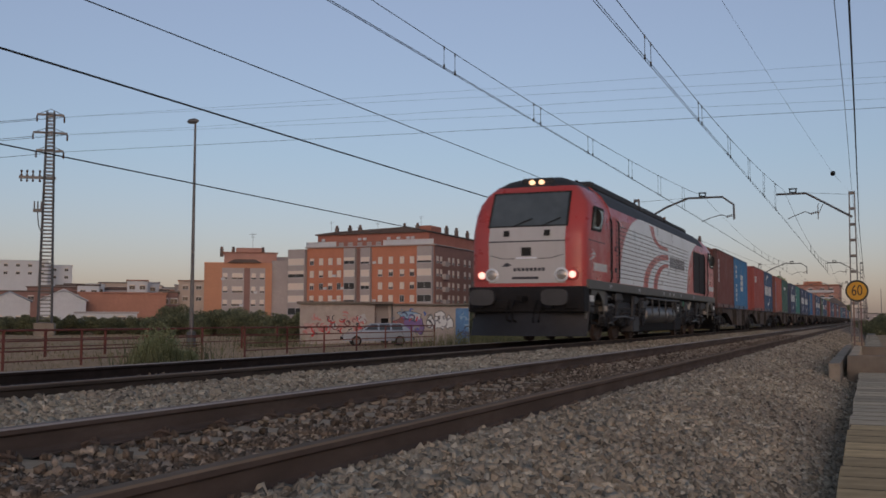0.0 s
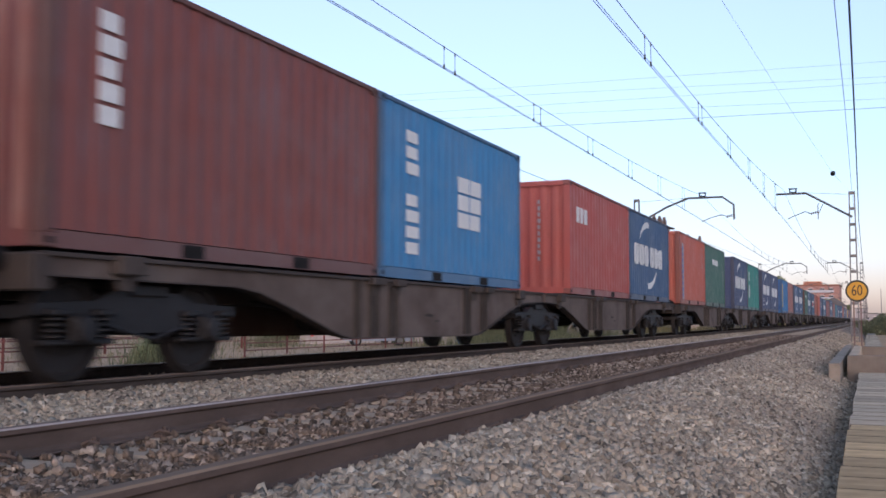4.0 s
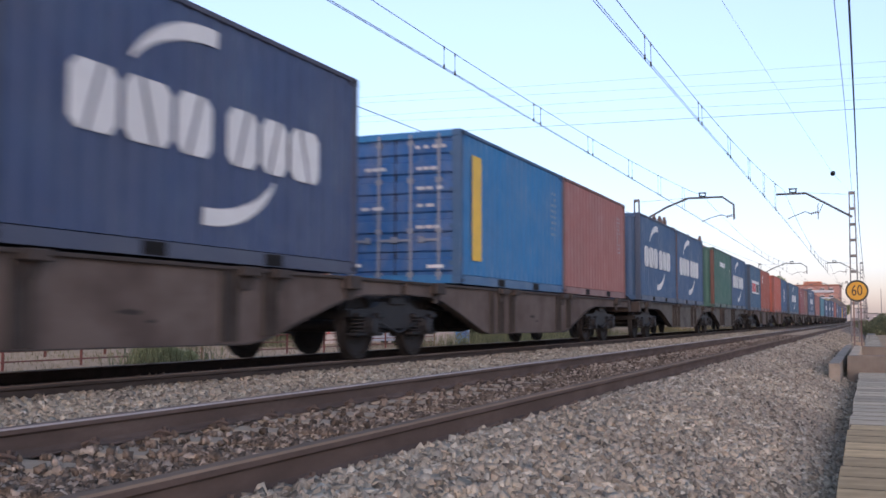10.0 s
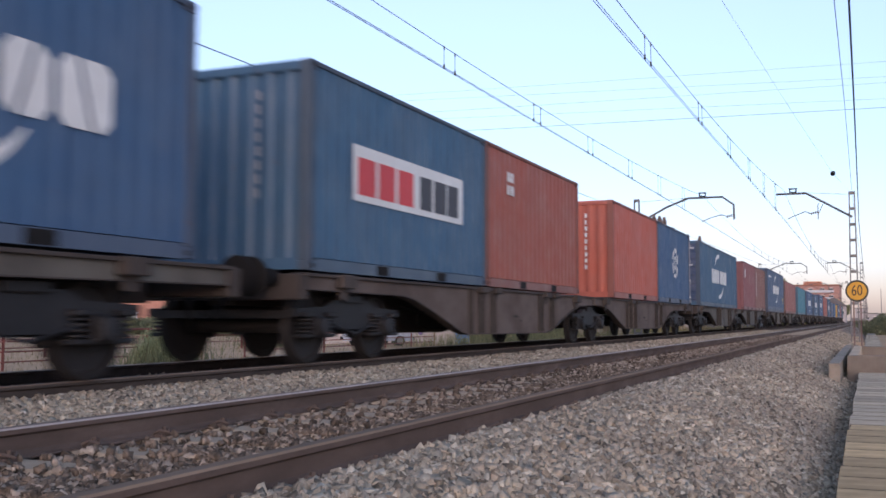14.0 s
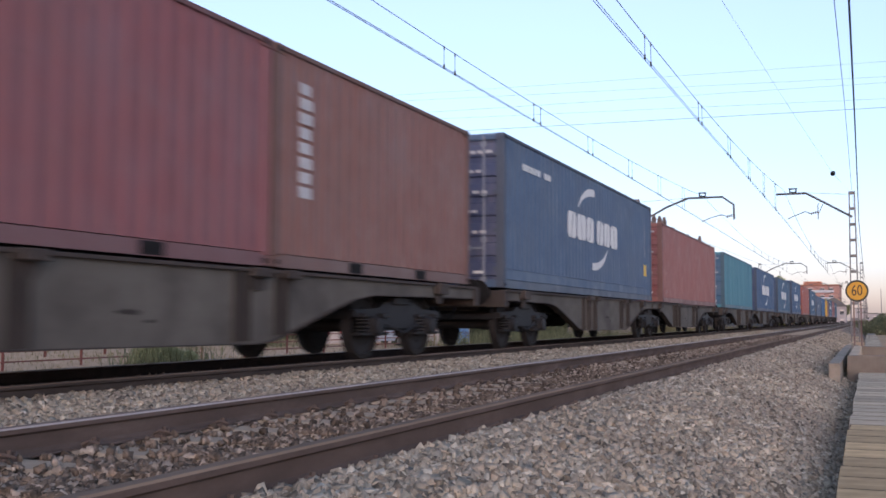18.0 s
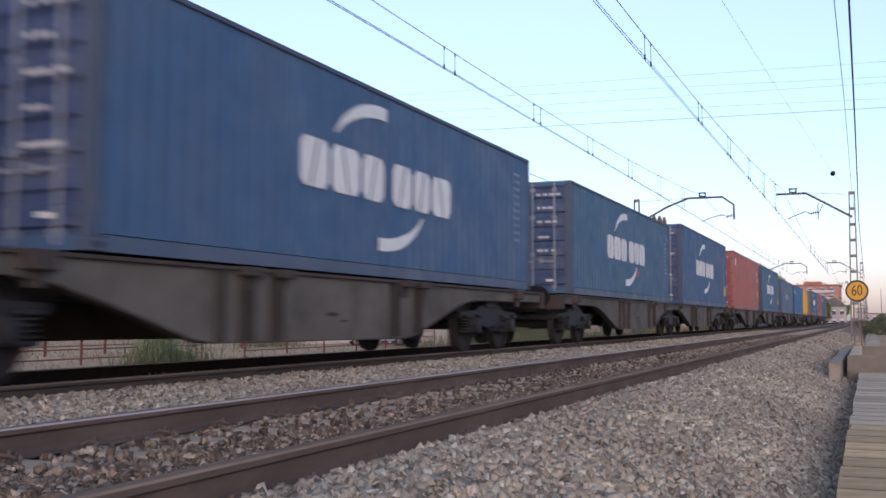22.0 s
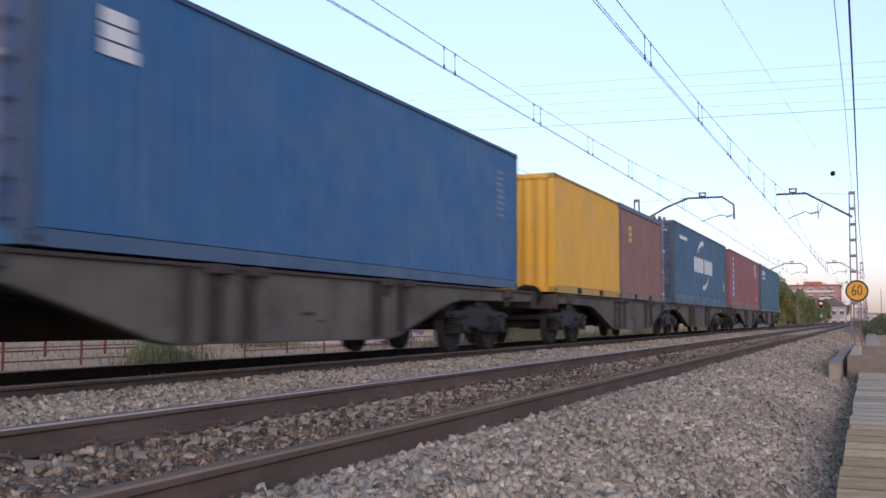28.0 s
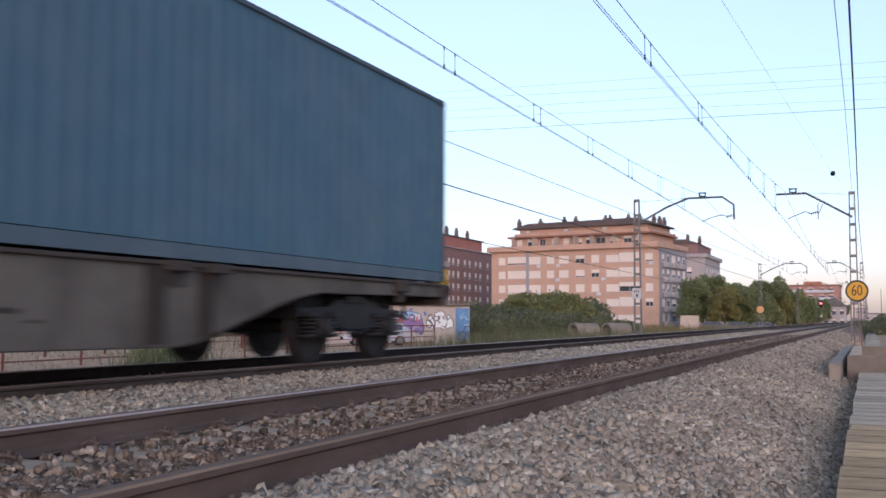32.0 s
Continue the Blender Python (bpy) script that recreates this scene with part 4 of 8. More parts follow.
        part("end_sill", cached(key + ("sill", y), lambda: Shape().box(-1.06, 1.06, *sorted((y, y - sy * 0.10)), zb + 0.01, zb + 0.15).mesh("end_sill", mat)), None, root)
        if lead_doors == (y == 0.0):
            for sx in (1, -1):
                leaf = part("door", cached(key + ("door", sx, y), lambda: door_leaf(sx, y, sy, zb + 0.155, zt - 0.12, M[colour + "_door"])), None, root, "ribbed steel door leaf")
                for xr in (0.30, 0.82):
                    def rod():
                        s2 = Shape()
                        yr = y + sy * 0.0
                        s2.tube((sx * xr, yr, zb + 0.06), (sx * xr, yr, zt - 0.05), 0.025, n=6)
                        for zz in (zb + 0.16, zb + 0.9, zb + 1.75, zt - 0.2):
                            s2.box(sx * xr - 0.05, sx * xr + 0.05, *sorted((yr - sy * 0.03, yr + sy * 0.024)), zz - 0.04, zz + 0.04)
                        s2.box(*sorted((sx * xr, sx * (xr - 0.30))), *sorted((yr, yr + sy * 0.03)), zb + 0.72, zb + 0.76)
                        s2.cbox(*sorted((sx * (xr - 0.27), sx * (xr - 0.36))), *sorted((yr - sy * 0.02, yr + sy * 0.035)), zb + 0.69, zb + 0.80, 0.01)
                        return s2.mesh("locking_bar", M["bar_" + ("blue" if COLOURS[colour][2] > COLOURS[colour][0] else "red")])
                    part("locking_bar", cached(("rod", feet, high, COLOURS[colour][2] > COLOURS[colour][0], sx, xr, y), rod), None, leaf, "pale worn locking bar")
                def hinges():
                    s2 = Shape()
                    for k in range(4):
                        z = zb + 0.35 + (zt - zb - 0.75) * k / 3
                        s2.box(*sorted((sx * 1.02, sx * 1.20)), *sorted((y - sy * 0.02, y + sy * 0.012)), z - 0.035, z + 0.035)
                    return s2.mesh("hinges", M[colour + "_edge"])
                part("hinges", cached(key + ("hinge", sx, y), hinges), None, leaf)
            part("door_seal", cached(("seal", high, y), lambda: Shape().box(-0.012, 0.012, *sorted((y - sy * 0.07, y - sy * 0.03)), zb + 0.16, zt - 0.125).mesh("door_seal", M["black"])), None, root, "black rubber door seal")
        else:
            part("end_wall", cached(key + ("end", y), lambda: end_mesh(y, sy, zb + 0.14, zt - 0.11, mat)), None, root)
    return root


SIDE_X = 1.211


def side_plate(sh, pts, mi=0, x=SIDE_X, t=0.004):
    """A painted mark on the side that faces the camera: outline in (y, height over the container's base)."""
    sh.prism([(y, DECK + z) for y, z in pts], "x", x - 0.001, x + t, mi)


def rect(y0, y1, z0, z1):
    return [(y0, z0), (y1, z0), (y1, z1), (y0, z1)]


def arc_shape(cy, cz, r, w, a0, a1, taper0=0.25, taper1=1.0, n=14):
    outer, inner = [], []
    for i in range(n + 1):
        t = i / n
        a = radians(a0 + (a1 - a0) * t)
        k = w * (taper0 + (taper1 - taper0) * math.sin(min(1.0, t * 1.6) * math.pi / 2))
        outer.append((cy + (r + k / 2) * math.cos(a), cz + (r + k / 2) * math.sin(a)))
        inner.append((cy + (r - k / 2) * math.cos(a), cz + (r - k / 2) * math.sin(a)))
    return outer + inner[::-1]


def mark(root, sh, mats, label):
    """Each separate plate of a marking is a part."""
    seen, groups = {}, []
    for f in sh.f:
        hit = sorted({seen[i] for i in f if i in seen})
        if hit:
            g = hit[0]
        else:
            g = len(groups)
            groups.append([])
        groups[g].append(f)
        for i in f:
            seen[i] = g
    for fs in groups:
        if not fs:
            continue
        idx = sorted({i for f in fs for i in f})
        new_of = {i: k for k, i in enumerate(idx)}
        one = Shape().add([sh.v[i] for i in idx], [tuple(new_of[i] for i in f) for f in fs])
        part("marking", one, mats, root, label)


def two_word_mark(root, y0, y1, z0, z1, colour="white_mark", arcs=True):
    """Two groups of heavy rounded blocks between two sweeping arcs."""
    sh = Shape()
    w = y1 - y0
    h = z1 - z0

    def at(a):
        return y0 + w * a

    def block(a, b, lean):
        """A heavy block with cut corners, split by a slanting slit."""
        c = 0.16 * h
        m, g, d = (at(a) + at(b)) / 2, 0.05 * h, lean * 0.16 * h
        side_plate(sh, [(at(a) + c, z0), (m - d - g, z0), (m + d - g, z1), (at(a) + c, z1), (at(a), z1 - c), (at(a), z0 + c)])
        side_plate(sh, [(m - d + g, z0), (at(b) - c, z0), (at(b), z0 + c), (at(b), z1 - c), (at(b) - c, z1), (m + d + g, z1)])
    for a, b in ((0.0, 0.145), (0.165, 0.325), (0.345, 0.48), (0.545, 0.68), (0.70, 0.825), (0.845, 1.0)):
        block(a, b, -1 if 0.1 < a < 0.3 or a > 0.8 else 1)

    def crescent(a0, a1):
        """A tapering stroke on an oval round the middle of the mark."""
        cy, cz, rx, rz = at(0.475), (z0 + z1) / 2 + 0.03, 0.33 * w, 1.5 * h
        outer, inner = [], []
        for k in range(15):
            f = k / 14
            a = radians(a0 + (a1 - a0) * f)
            d = 0.015 + 0.075 * math.sin(min(1.0, 1.3 * f) * math.pi / 2)
            outer.append((cy + (rx + d) * math.cos(a), cz + (rz + d) * math.sin(a)))
            inner.append((cy + (rx - d) * math.cos(a), cz + (rz - d) * math.sin(a)))
        side_plate(sh, outer + inner[::-1])
    if arcs:
        crescent(152, 86)
        crescent(332, 266)
    mark(root, sh, M[colour], "heavy white block mark between two white arcs" if colour == "white_mark" else "faded block mark between two arcs")


def bars(root, y0, y1, z0, z1, rows, cols, colour="white_mark", fill=0.72, seed=1, label="rows of small white marks", x=SIDE_X):
    """Unreadable writing: plain bars, row by row."""
    rng = random.Random(seed)
    sh = Shape()
    if colour == "grey_mark":
        rows, cols, fill = rows * 2, max(2, cols), 0.42
    hr = (z1 - z0) / rows
    wc = (y1 - y0) / cols
    for i in range(rows):
        for j in range(cols):
            if rng.random() > 0.93:
                continue
            side_plate(sh, rect(y0 + j * wc, y0 + j * wc + wc * rng.uniform(fill - 0.1, min(0.95, fill + 0.12)), z0 + i * hr, z0 + (i + fill) * hr), x=x)
    mark(root, sh, M[colour], label)


def end_bars(root, x0, x1, z0, z1, rows, cols, colour="white_mark", fill=0.65, seed=1, y=-0.018, label="small white marks on the leading end"):
    rng = random.Random(seed)
    sh = Shape()
    hr, wc = (z1 - z0) / rows, (x1 - x0) / cols
    for i in range(rows):
        for j in range(cols):
            a, b = x0 + j * wc, x0 + j * wc + wc * rng.uniform(fill, 0.95)
            sh.box(a, b, y - 0.005, y, DECK + z0 + i * hr, DECK + z0 + (i + fill) * hr)
    mark(root, sh, M[colour], label)


def door_marks(root, seed, H=2.591):
    rng = random.Random(seed)
    k = (H - 0.275) / 7
    # short lines of writing on the raised fields of both leaves
    for f, x0, x1, rows, cols in ((6, 0.40, 1.02, 1, 4), (5, 0.42, 0.80, 1, 3), (4, 0.42, 0.98, 1, 3), (3, 0.44, 0.76, 1, 2), (2, 0.42, 0.92, 1, 3), (0, 0.62, 0.94, 1, 1), (5, -0.55, -0.15, 1, 3), (3, -0.62, -0.2, 1, 2), (0, -0.95, -0.6, 1, 1)):
        z = 0.155 + f * k + 0.105 + rng.uniform(0.0, 0.04)
        end_bars(root, x0, x1, z, z + 0.11 * rows, rows, cols, "pale_mark" if f else "white_mark", seed=seed + f, y=-0.021, fill=0.5)


# --- articulated container wagon: two decks on three bogies ---
def bogie_mesh_parts():
    """Cast two-axle freight bogie: bowed side frames, sprung axle saddles, brake rigging."""
    sh = Shape()
    for s in (-1, 1):
        x0, x1 = sorted((s * 0.98, s * 1.09))
        sh.prism([(-1.42, 0.58), (-1.42, 0.68), (-0.70, 0.71), (-0.46, 0.80), (0.46, 0.80), (0.70, 0.71), (1.42, 0.68), (1.42, 0.58), (1.2, 0.60), (0.62, 0.58), (0.40, 0.42), (-0.40, 0.42), (-0.62, 0.58), (-1.2, 0.60)], "x", x0, x1)
        for w in (-0.9, 0.9):
            # axle box on its saddle, cap outside, a nest of coils on each side of it
            sh.cbox(*sorted((s * 1.0, s * 1.16)), w - 0.135, w + 0.135, 0.33, 0.60, 0.03)
            sh.cbox(*sorted((s * 1.0, s * 1.14)), w - 0.42, w + 0.42, 0.325, 0.375, 0.012)
            sh.lathe([(0.125, s * 1.14), (0.125, s * 1.20), (0.10, s * 1.225), (0.03, s * 1.23)], 14, "x", (0, w, 0.46))
            for k in (-0.285, 0.285):
                for i in range(4):
                    sh.lathe([(0.062, 0.382 + i * 0.05), (0.092, 0.392 + i * 0.05), (0.092, 0.408 + i * 0.05), (0.062, 0.418 + i * 0.05)], 12, "z", (s * 1.075, w + k, 0))
                sh.cbox(*sorted((s * 1.0, s * 1.17)), w + k - 0.115, w + k + 0.115, 0.575, 0.64, 0.015)
            # brake block and hanger on the inner side of each wheel
            e = 0.50 if w < 0 else -0.50
            sh.cbox(*sorted((s * 0.80, s * 0.93)), w + e - 0.045, w + e + 0.045, 0.30, 0.58, 0.02)
            sh.tube((s * 0.86, w + e * 1.05, 0.55), (s * 0.86, w + e * 1.2, 0.86), 0.022, n=6)
        # side bearer, lamp iron, link rod
        sh.cbox(*sorted((s * 0.92, s * 1.13)), -0.26, 0.26, 0.76, 0.87, 0.015)
        sh.path([(s * 1.12, -0.62, 0.50), (s * 1.14, 0.0, 0.36), (s * 1.12, 0.62, 0.50)], 0.018, 5)
    sh.box(-1.0, 1.0, -0.2, 0.2, 0.5, 0.84)
    for y in (-1.36, 1.36):
        sh.box(-1.0, 1.0, y - 0.05, y + 0.05, 0.56, 0.66)
    for y in (-0.42, 0.42):
        sh.tube((-0.85, y, 0.42), (0.85, y, 0.42), 0.03, n=6)
    return sh


def wheelset_shape(r):
    sh = Shape()
    sh.tube((-1.05, 0, 0), (1.05, 0, 0), 0.085, n=12, mi=0)
    for s in (-1, 1):
        g = s * 0.834
        sh.lathe([(0.11, g - s * 0.12), (0.13, g - s * 0.02), (r * 0.78, g - s * 0.01), (r * 0.84, g + s * 0.015), (r + 0.03, g + s * 0.015), (r + 0.03, g + s * 0.04), (r, g + s * 0.05), (r - 0.008, g + s * 0.13),
                  (r * 0.86, g + s * 0.14), (r * 0.82, g + s * 0.10), (0.17, g + s * 0.085), (0.13, g + s * 0.15), (0.08, g + s * 0.16)], 28, "x", mi=0)
        for k in range(6):
            a = k * math.pi / 3
            sh.tube((g + s * 0.09, 0.24 * math.cos(a), 0.24 * math.sin(a)), (g + s * 0.11, 0.24 * math.cos(a), 0.24 * math.sin(a)), 0.028, n=6)
    return sh


WHEEL_R = 0.46
BOGIES = (0.78, 12.98, 25.0)


def build_wagon():
    root = new("container_wagon")
    tagged(root, "grimy grey-brown articulated container wagon on three bogies", "freight wagon", "wagons of the train")
    zt = DECK - 0.045
    # side beams of each half: shallow over the bogies, deep in the middle
    for y0, y1, b0, b1 in ((-0.7, 12.9, 4.45, 9.15), (13.1, 27.7, 16.3, 21.25)):
        for s in (-1, 1):
            x0, x1 = sorted((s * 1.17, s * 1.215))
            prof = [(y0, zt), (y0, 0.90), (b0 - 2.45, 0.885), (b0 - 2.0, 0.83), (b0 - 1.3, 0.655), (b0 - 0.18, 0.345), (b0 + 0.15, 0.30),
                    (b1 - 0.15, 0.275), (b1 + 0.18, 0.315), (b1 + 1.6, 0.695), (b1 + 2.05, 0.80), (b1 + 2.6, 0.87), (y1, 0.90), (y1, zt)]
            beam = part("side_beam", Shape().prism(prof, "x", x0, x1), M["wagon"], root)
            fl = Shape()
            xo0, xo1 = sorted((s * 1.10, s * 1.262))
            fl.cbox(xo0, xo1, y0, y1, zt - 0.035, zt + 0.006, 0.006)
            pts = prof[1:-1]
            for (ya, za), (yb, zb) in zip(pts, pts[1:]):
                fl.add([(xo0, ya, za), (xo1, ya, za), (xo1, yb, zb), (xo0, yb, zb), (xo0, ya, za + 0.014), (xo1, ya, za + 0.014), (xo1, yb, zb + 0.014), (xo0, yb, zb + 0.014)],
                       [(0, 1, 2, 3), (4, 7, 6, 5), (0, 4, 5, 1), (1, 5, 6, 2), (2, 6, 7, 3), (3, 7, 4, 0)])
            part("flange", fl, M["wagon_deck"], beam)
            # dark upright stiffeners, and on them the brackets that carry the loads
            for yy, w in ((b0 + 0.30, 0.05), (b0 + 0.78, 0.11), (b0 + 1.38, 0.10), (b1 - 0.50, 0.12), (b1 + 0.28, 0.10)):
                lo = 0.315 if yy < b1 else 0.37
                ux = [(1.213, -w - 0.014), (1.262, -w - 0.014), (1.262, -w + 0.014), (1.225, -w + 0.014), (1.225, w - 0.014), (1.262, w - 0.014), (1.262, w + 0.014), (1.213, w + 0.014)]
                st = Shape().prism([(s * x, yy + e) for x, e in ux], "z", lo, zt - 0.036)
                part("stiffener", st, M["wagon_dark"], beam)
            for yy, w, d in ((y0 + 1.0, 0.17, 0.16), (b0 + 0.80, 0.20, 0.09), (b0 + 1.48, 0.15, 0.09), (b1 - 0.2, 0.18, 0.09), (b1 + 0.42, 0.15, 0.09), (y1 - 1.6, 0.17, 0.16)):
                sh = Shape().cbox(*sorted((s * 1.2, s * 1.335)), yy - w, yy + w, zt - d, zt + 0.012, 0.012)
                sh.prism([(yy - w + 0.03, zt - d), (yy + w - 0.03, zt - d), (yy + w - 0.09, zt - d - 0.14), (yy - w + 0.09, zt - d - 0.14)], "x", *sorted((s * 1.2, s * 1.25)))
                part("load_bracket", sh, M["wagon_deck"], beam)
        # scraped patches and a data panel on the web
        wear = [[(b0 + 2.5, 0.615), (b0 + 2.68, 0.645), (b0 + 2.86, 0.62), (b0 + 2.8, 0.585), (b0 + 2.6, 0.595)], [(b0 + 2.9, 0.53), (b0 + 3.02, 0.55), (b0 + 3.08, 0.52), (b0 + 2.96, 0.51)]]
        for pts in wear:
            part("worn_mark", Shape().prism(pts, "x", 1.214, 1.218), M["wagon_dark"], root)
        deck = Shape()
        for yy in np.arange(y0 + 0.3, y1, 1.15):
            deck.box(-1.18, 1.18, yy - 0.09, yy + 0.09, 0.93, zt - 0.04)
        deck.box(-0.2, 0.2, y0 + 0.1, y1 - 0.1, 0.72, zt - 0.05)
        part("deck_frame", deck, M["wagon_deck"], root)
        part("end_beam", Shape().cbox(-1.25, 1.25, *((y0 - 0.12, y0 + 0.1) if y0 < 0 else (y1 - 0.1, y1 + 0.12)), 0.78, zt - 0.01, 0.015), M["wagon_deck"], root)
        brake = Shape().tube((0.25, b0 + 0.6, 0.55), (0.25, b0 + 1.8, 0.55), 0.16, n=12).tube((-0.3, b0 + 2.2, 0.5), (-0.3, b0 + 3.0, 0.5), 0.13, n=12)
        brake.path([(0.8, b0 - 1.5, 0.75), (0.8, b0 + 0.5, 0.5), (0.8, b1, 0.5)], 0.02, 5)
        part("brake_gear", brake, M["dark_steel"], root)
    part("joint", Shape().cbox(-0.45, 0.45, 12.7, 13.3, 0.72, 1.0, 0.04), M["dark_steel"], root)
    for y, sy in ((-0.82, -1), (27.82, 1)):
        for s in (-1, 1):
            buf = Shape().lathe([(0.11, 0.0), (0.11, sy * 0.22), (0.075, sy * 0.23), (0.075, sy * 0.42), (0.23, sy * 0.43), (0.235, sy * 0.46), (0.16, sy * 0.485)], 18, "y", (s * 0.875, y, 1.04))
            part("buffer", buf, M["dark_steel"], root, smooth=True)
        hk = Shape().box(-0.06, 0.06, min(y, y + sy * 0.35), max(y, y + sy * 0.35), 0.97, 1.07)
        for i in range(3):
            hk.lathe([(0.05, -0.012), (0.07, -0.012), (0.07, 0.012), (0.05, 0.012)], 10, "x", (0, y + sy * (0.33 + 0.05 * i), 0.93 - 0.09 * i))
        hk.path([(0.35, y, 0.95), (0.36, y + sy * 0.25, 0.75), (0.3, y + sy * 0.4, 0.55), (0.22, y + sy * 0.45, 0.62)], 0.022, 6)
        part("coupling", hk, M["dark_steel"], root)
    bme = bogie_mesh_parts().mesh("bogie", M["bogie_black"])
    wme = wheelset_shape(WHEEL_R).mesh("wheelset", [M["wheel"]], True)
    for yb in BOGIES:
        bg = part("bogie", bme, None, root, at=pose(0, yb, 0))
        for yw in (-0.9, 0.9):
            part("wheelset", wme, None, bg, at=pose(0, yw, WHEEL_R))
    return root


UNITS = [45.75 + 29.9 * k + e for k, e in enumerate((0.12, 0.33, 0.27, 0.18, 0.1, -0.05, 0, 0, 0, -0.05, -0.1, -0.05, 0.0))]


def build_wagons():
    first = build_wagon()
    for k, y in enumerate(UNITS):
        w = first if k == 0 else copy_thing(first, pose(FAR_X, y, 0))
        riding(w, y)
        rusty = k in (0, 1, 2, 4)
        tagged(w, "rust-brown articulated container wagon on three bogies" if rusty else "grimy grey-olive articulated container wagon on three bogies", "freight wagon", "wagons of the train")
        for beam in w.children:
            if beam.name.startswith("side_beam"):
                beam.material_slots[0].link = "OBJECT"
                beam.material_slots[0].material = M["wagon_rust" if rusty else "wagon"]
        if k == 12:
            tail = part("tail_marker", Shape().cbox(0.95, 1.2, 27.9, 27.93, 0.95, 1.35, 0.01).box(1.0, 1.1, 27.7, 27.92, 0.95, 1.0), M["yellow_mark"], w, "yellow tail marker plate")
        for bg in w.children:
            if bg.name.startswith("bogie"):
                for ws in bg.children:
                    ROLLING.append((ws, y + bg.matrix_basis.translation.y, ws.matrix_basis.translation.y, WHEEL_R))


def roll_rows(y0, yl, r):
    """A wheel turns while it passes the camera; further off, where its turning cannot be told, it rests."""
    rows, keyed = [], []
    for f in range(0, 961, 1):
        t = f / 30
        y = y0 - way(t)
        if -6 < y < 34:
            keyed.append(t)
    base = Matrix.Translation((0, yl, r))
    if not keyed:
        return [(0.0, base), (32.0, base)]

    def turn(t):
        return base @ Matrix.Rotation(((y0 - way(t)) / r) % (2 * math.pi), 4, "X")
    if keyed[0] > 0:
        rows.append((0.0, turn(keyed[0])))
    rows += [(t, turn(t)) for t in keyed]
    if keyed[-1] < 32.0:
        rows.append((32.0, turn(keyed[-1])))
    return rows


def motions():
    for ob, y0 in MOVING:
        walk(ob, glide(y0))
    for ob, y0, yl, r in ROLLING:
        walk(ob, roll_rows(y0 + yl, yl, r))

def build_loads():
    def put(ob, k, extra=0.0):
        riding(ob, LEAD[k - 1] + extra)
        return ob
    second = 6.13
    # wagon 1
    c = put(container(20, "brown", "dull brown corrugated twenty-foot container with vertical white marks"), 1)
    bars(c, 0.62, 0.95, 1.12, 2.19, 5, 1, seed=3, fill=0.8)
    end_bars(c, 0.46, 0.53, 0.75, 2.2, 11, 1, "grey_mark", seed=4)
    c = put(container(20, "midblue", "mid-blue twenty-foot container with white marks and emblem"), 1, second)
    bars(c, 0.87, 1.4, 0.37, 2.26, 8, 1, seed=5)
    bars(c, 2.88, 3.97, 0.92, 1.81, 3, 2, seed=6, fill=0.85, label="white block emblem")
    # wagon 2
    c = put(container(20, "red", "bright red twenty-foot container with a white block mark"), 2)
    bars(c, 0.58, 1.6, 1.67, 2.12, 1, 3, seed=7, fill=0.8, label="white block mark")
    end_bars(c, 0.46, 0.53, 0.75, 2.2, 10, 1, "grey_mark", seed=8)
    c = put(container(20, "blue", "dark blue twenty-foot container with white blocks and arcs"), 2, second)
    two_word_mark(c, 0.66, 4.86, 1.03, 1.65)
    # wagon 3
    c = put(container(20, "orange", "orange-red twenty-foot container with a blue and white vertical band"), 3)
    sh = Shape()
    side_plate(sh, rect(0.55, 0.95, 0.15, 2.2), x=SIDE_X - 0.002)
    mark(c, sh, M["grey_mark"], "pale vertical band")
    bars(c, 0.58, 0.92, 0.25, 2.15, 9, 1, "blue_mark", 0.6, seed=9, x=SIDE_X + 0.003, label="blue blocks on the band")
    end_bars(c, -0.2, 0.8, 2.2, 2.35, 1, 4, seed=10)
    bars(c, 5.1, 5.5, 1.45, 2.35, 6, 2, "grey_mark", seed=11, fill=0.45)
    c = put(container(20, "green", "dark green twenty-foot container with a small white mark"), 3, second)
    bars(c, 2.1, 3.85, 1.8, 2.11, 1, 5, seed=12, fill=0.78, label="row of white blocks")
    bars(c, 5.2, 5.6, 0.9, 1.7, 4, 1, "grey_mark", seed=13)
    # wagon 4
    c = put(container(20, "navy", "navy twenty-foot container with white blocks and arcs"), 4)
    two_word_mark(c, 0.66, 4.86, 1.03, 1.65)
    end_bars(c, 0.46, 0.53, 1.0, 2.2, 8, 1, "grey_mark", seed=14)
    c = put(container(20, "jade", "jade green twenty-foot container with a white vertical mark", post="rust_post"), 4, second)
    bars(c, 0.73, 1.15, 0.49, 2.17, 9, 1, seed=15, fill=0.82, label="white vertical blocks")
    bars(c, 5.0, 5.5, 1.85, 2.15, 3, 2, "grey_mark", seed=16, fill=0.35)
    # wagon 5
    c = put(container(20, "navy", "navy twenty-foot container, its barred doors leading, white blocks and arcs", True), 5)
    two_word_mark(c, 0.8, 5.0, 1.06, 1.68)
    bars(c, 0.78, 2.52, 0.37, 0.87, 4, 1, seed=17, fill=0.3, label="white lines of small writing")
    door_marks(c, 18)
    c = put(container(20, "navy", "navy twenty-foot container with white blocks and arcs"), 5, second)
    two_word_mark(c, 0.85, 5.05, 1.04, 1.66)
    # wagon 6
    c = put(container(20, "brightblue", "bright blue twenty-foot container with barred doors and a yellow band", True), 6)
    sh = Shape()
    side_plate(sh, rect(0.55, 0.98, 0.41, 2.22))
    mark(c, sh, M["yellow_mark"], "yellow vertical band")
    door_marks(c, 22)
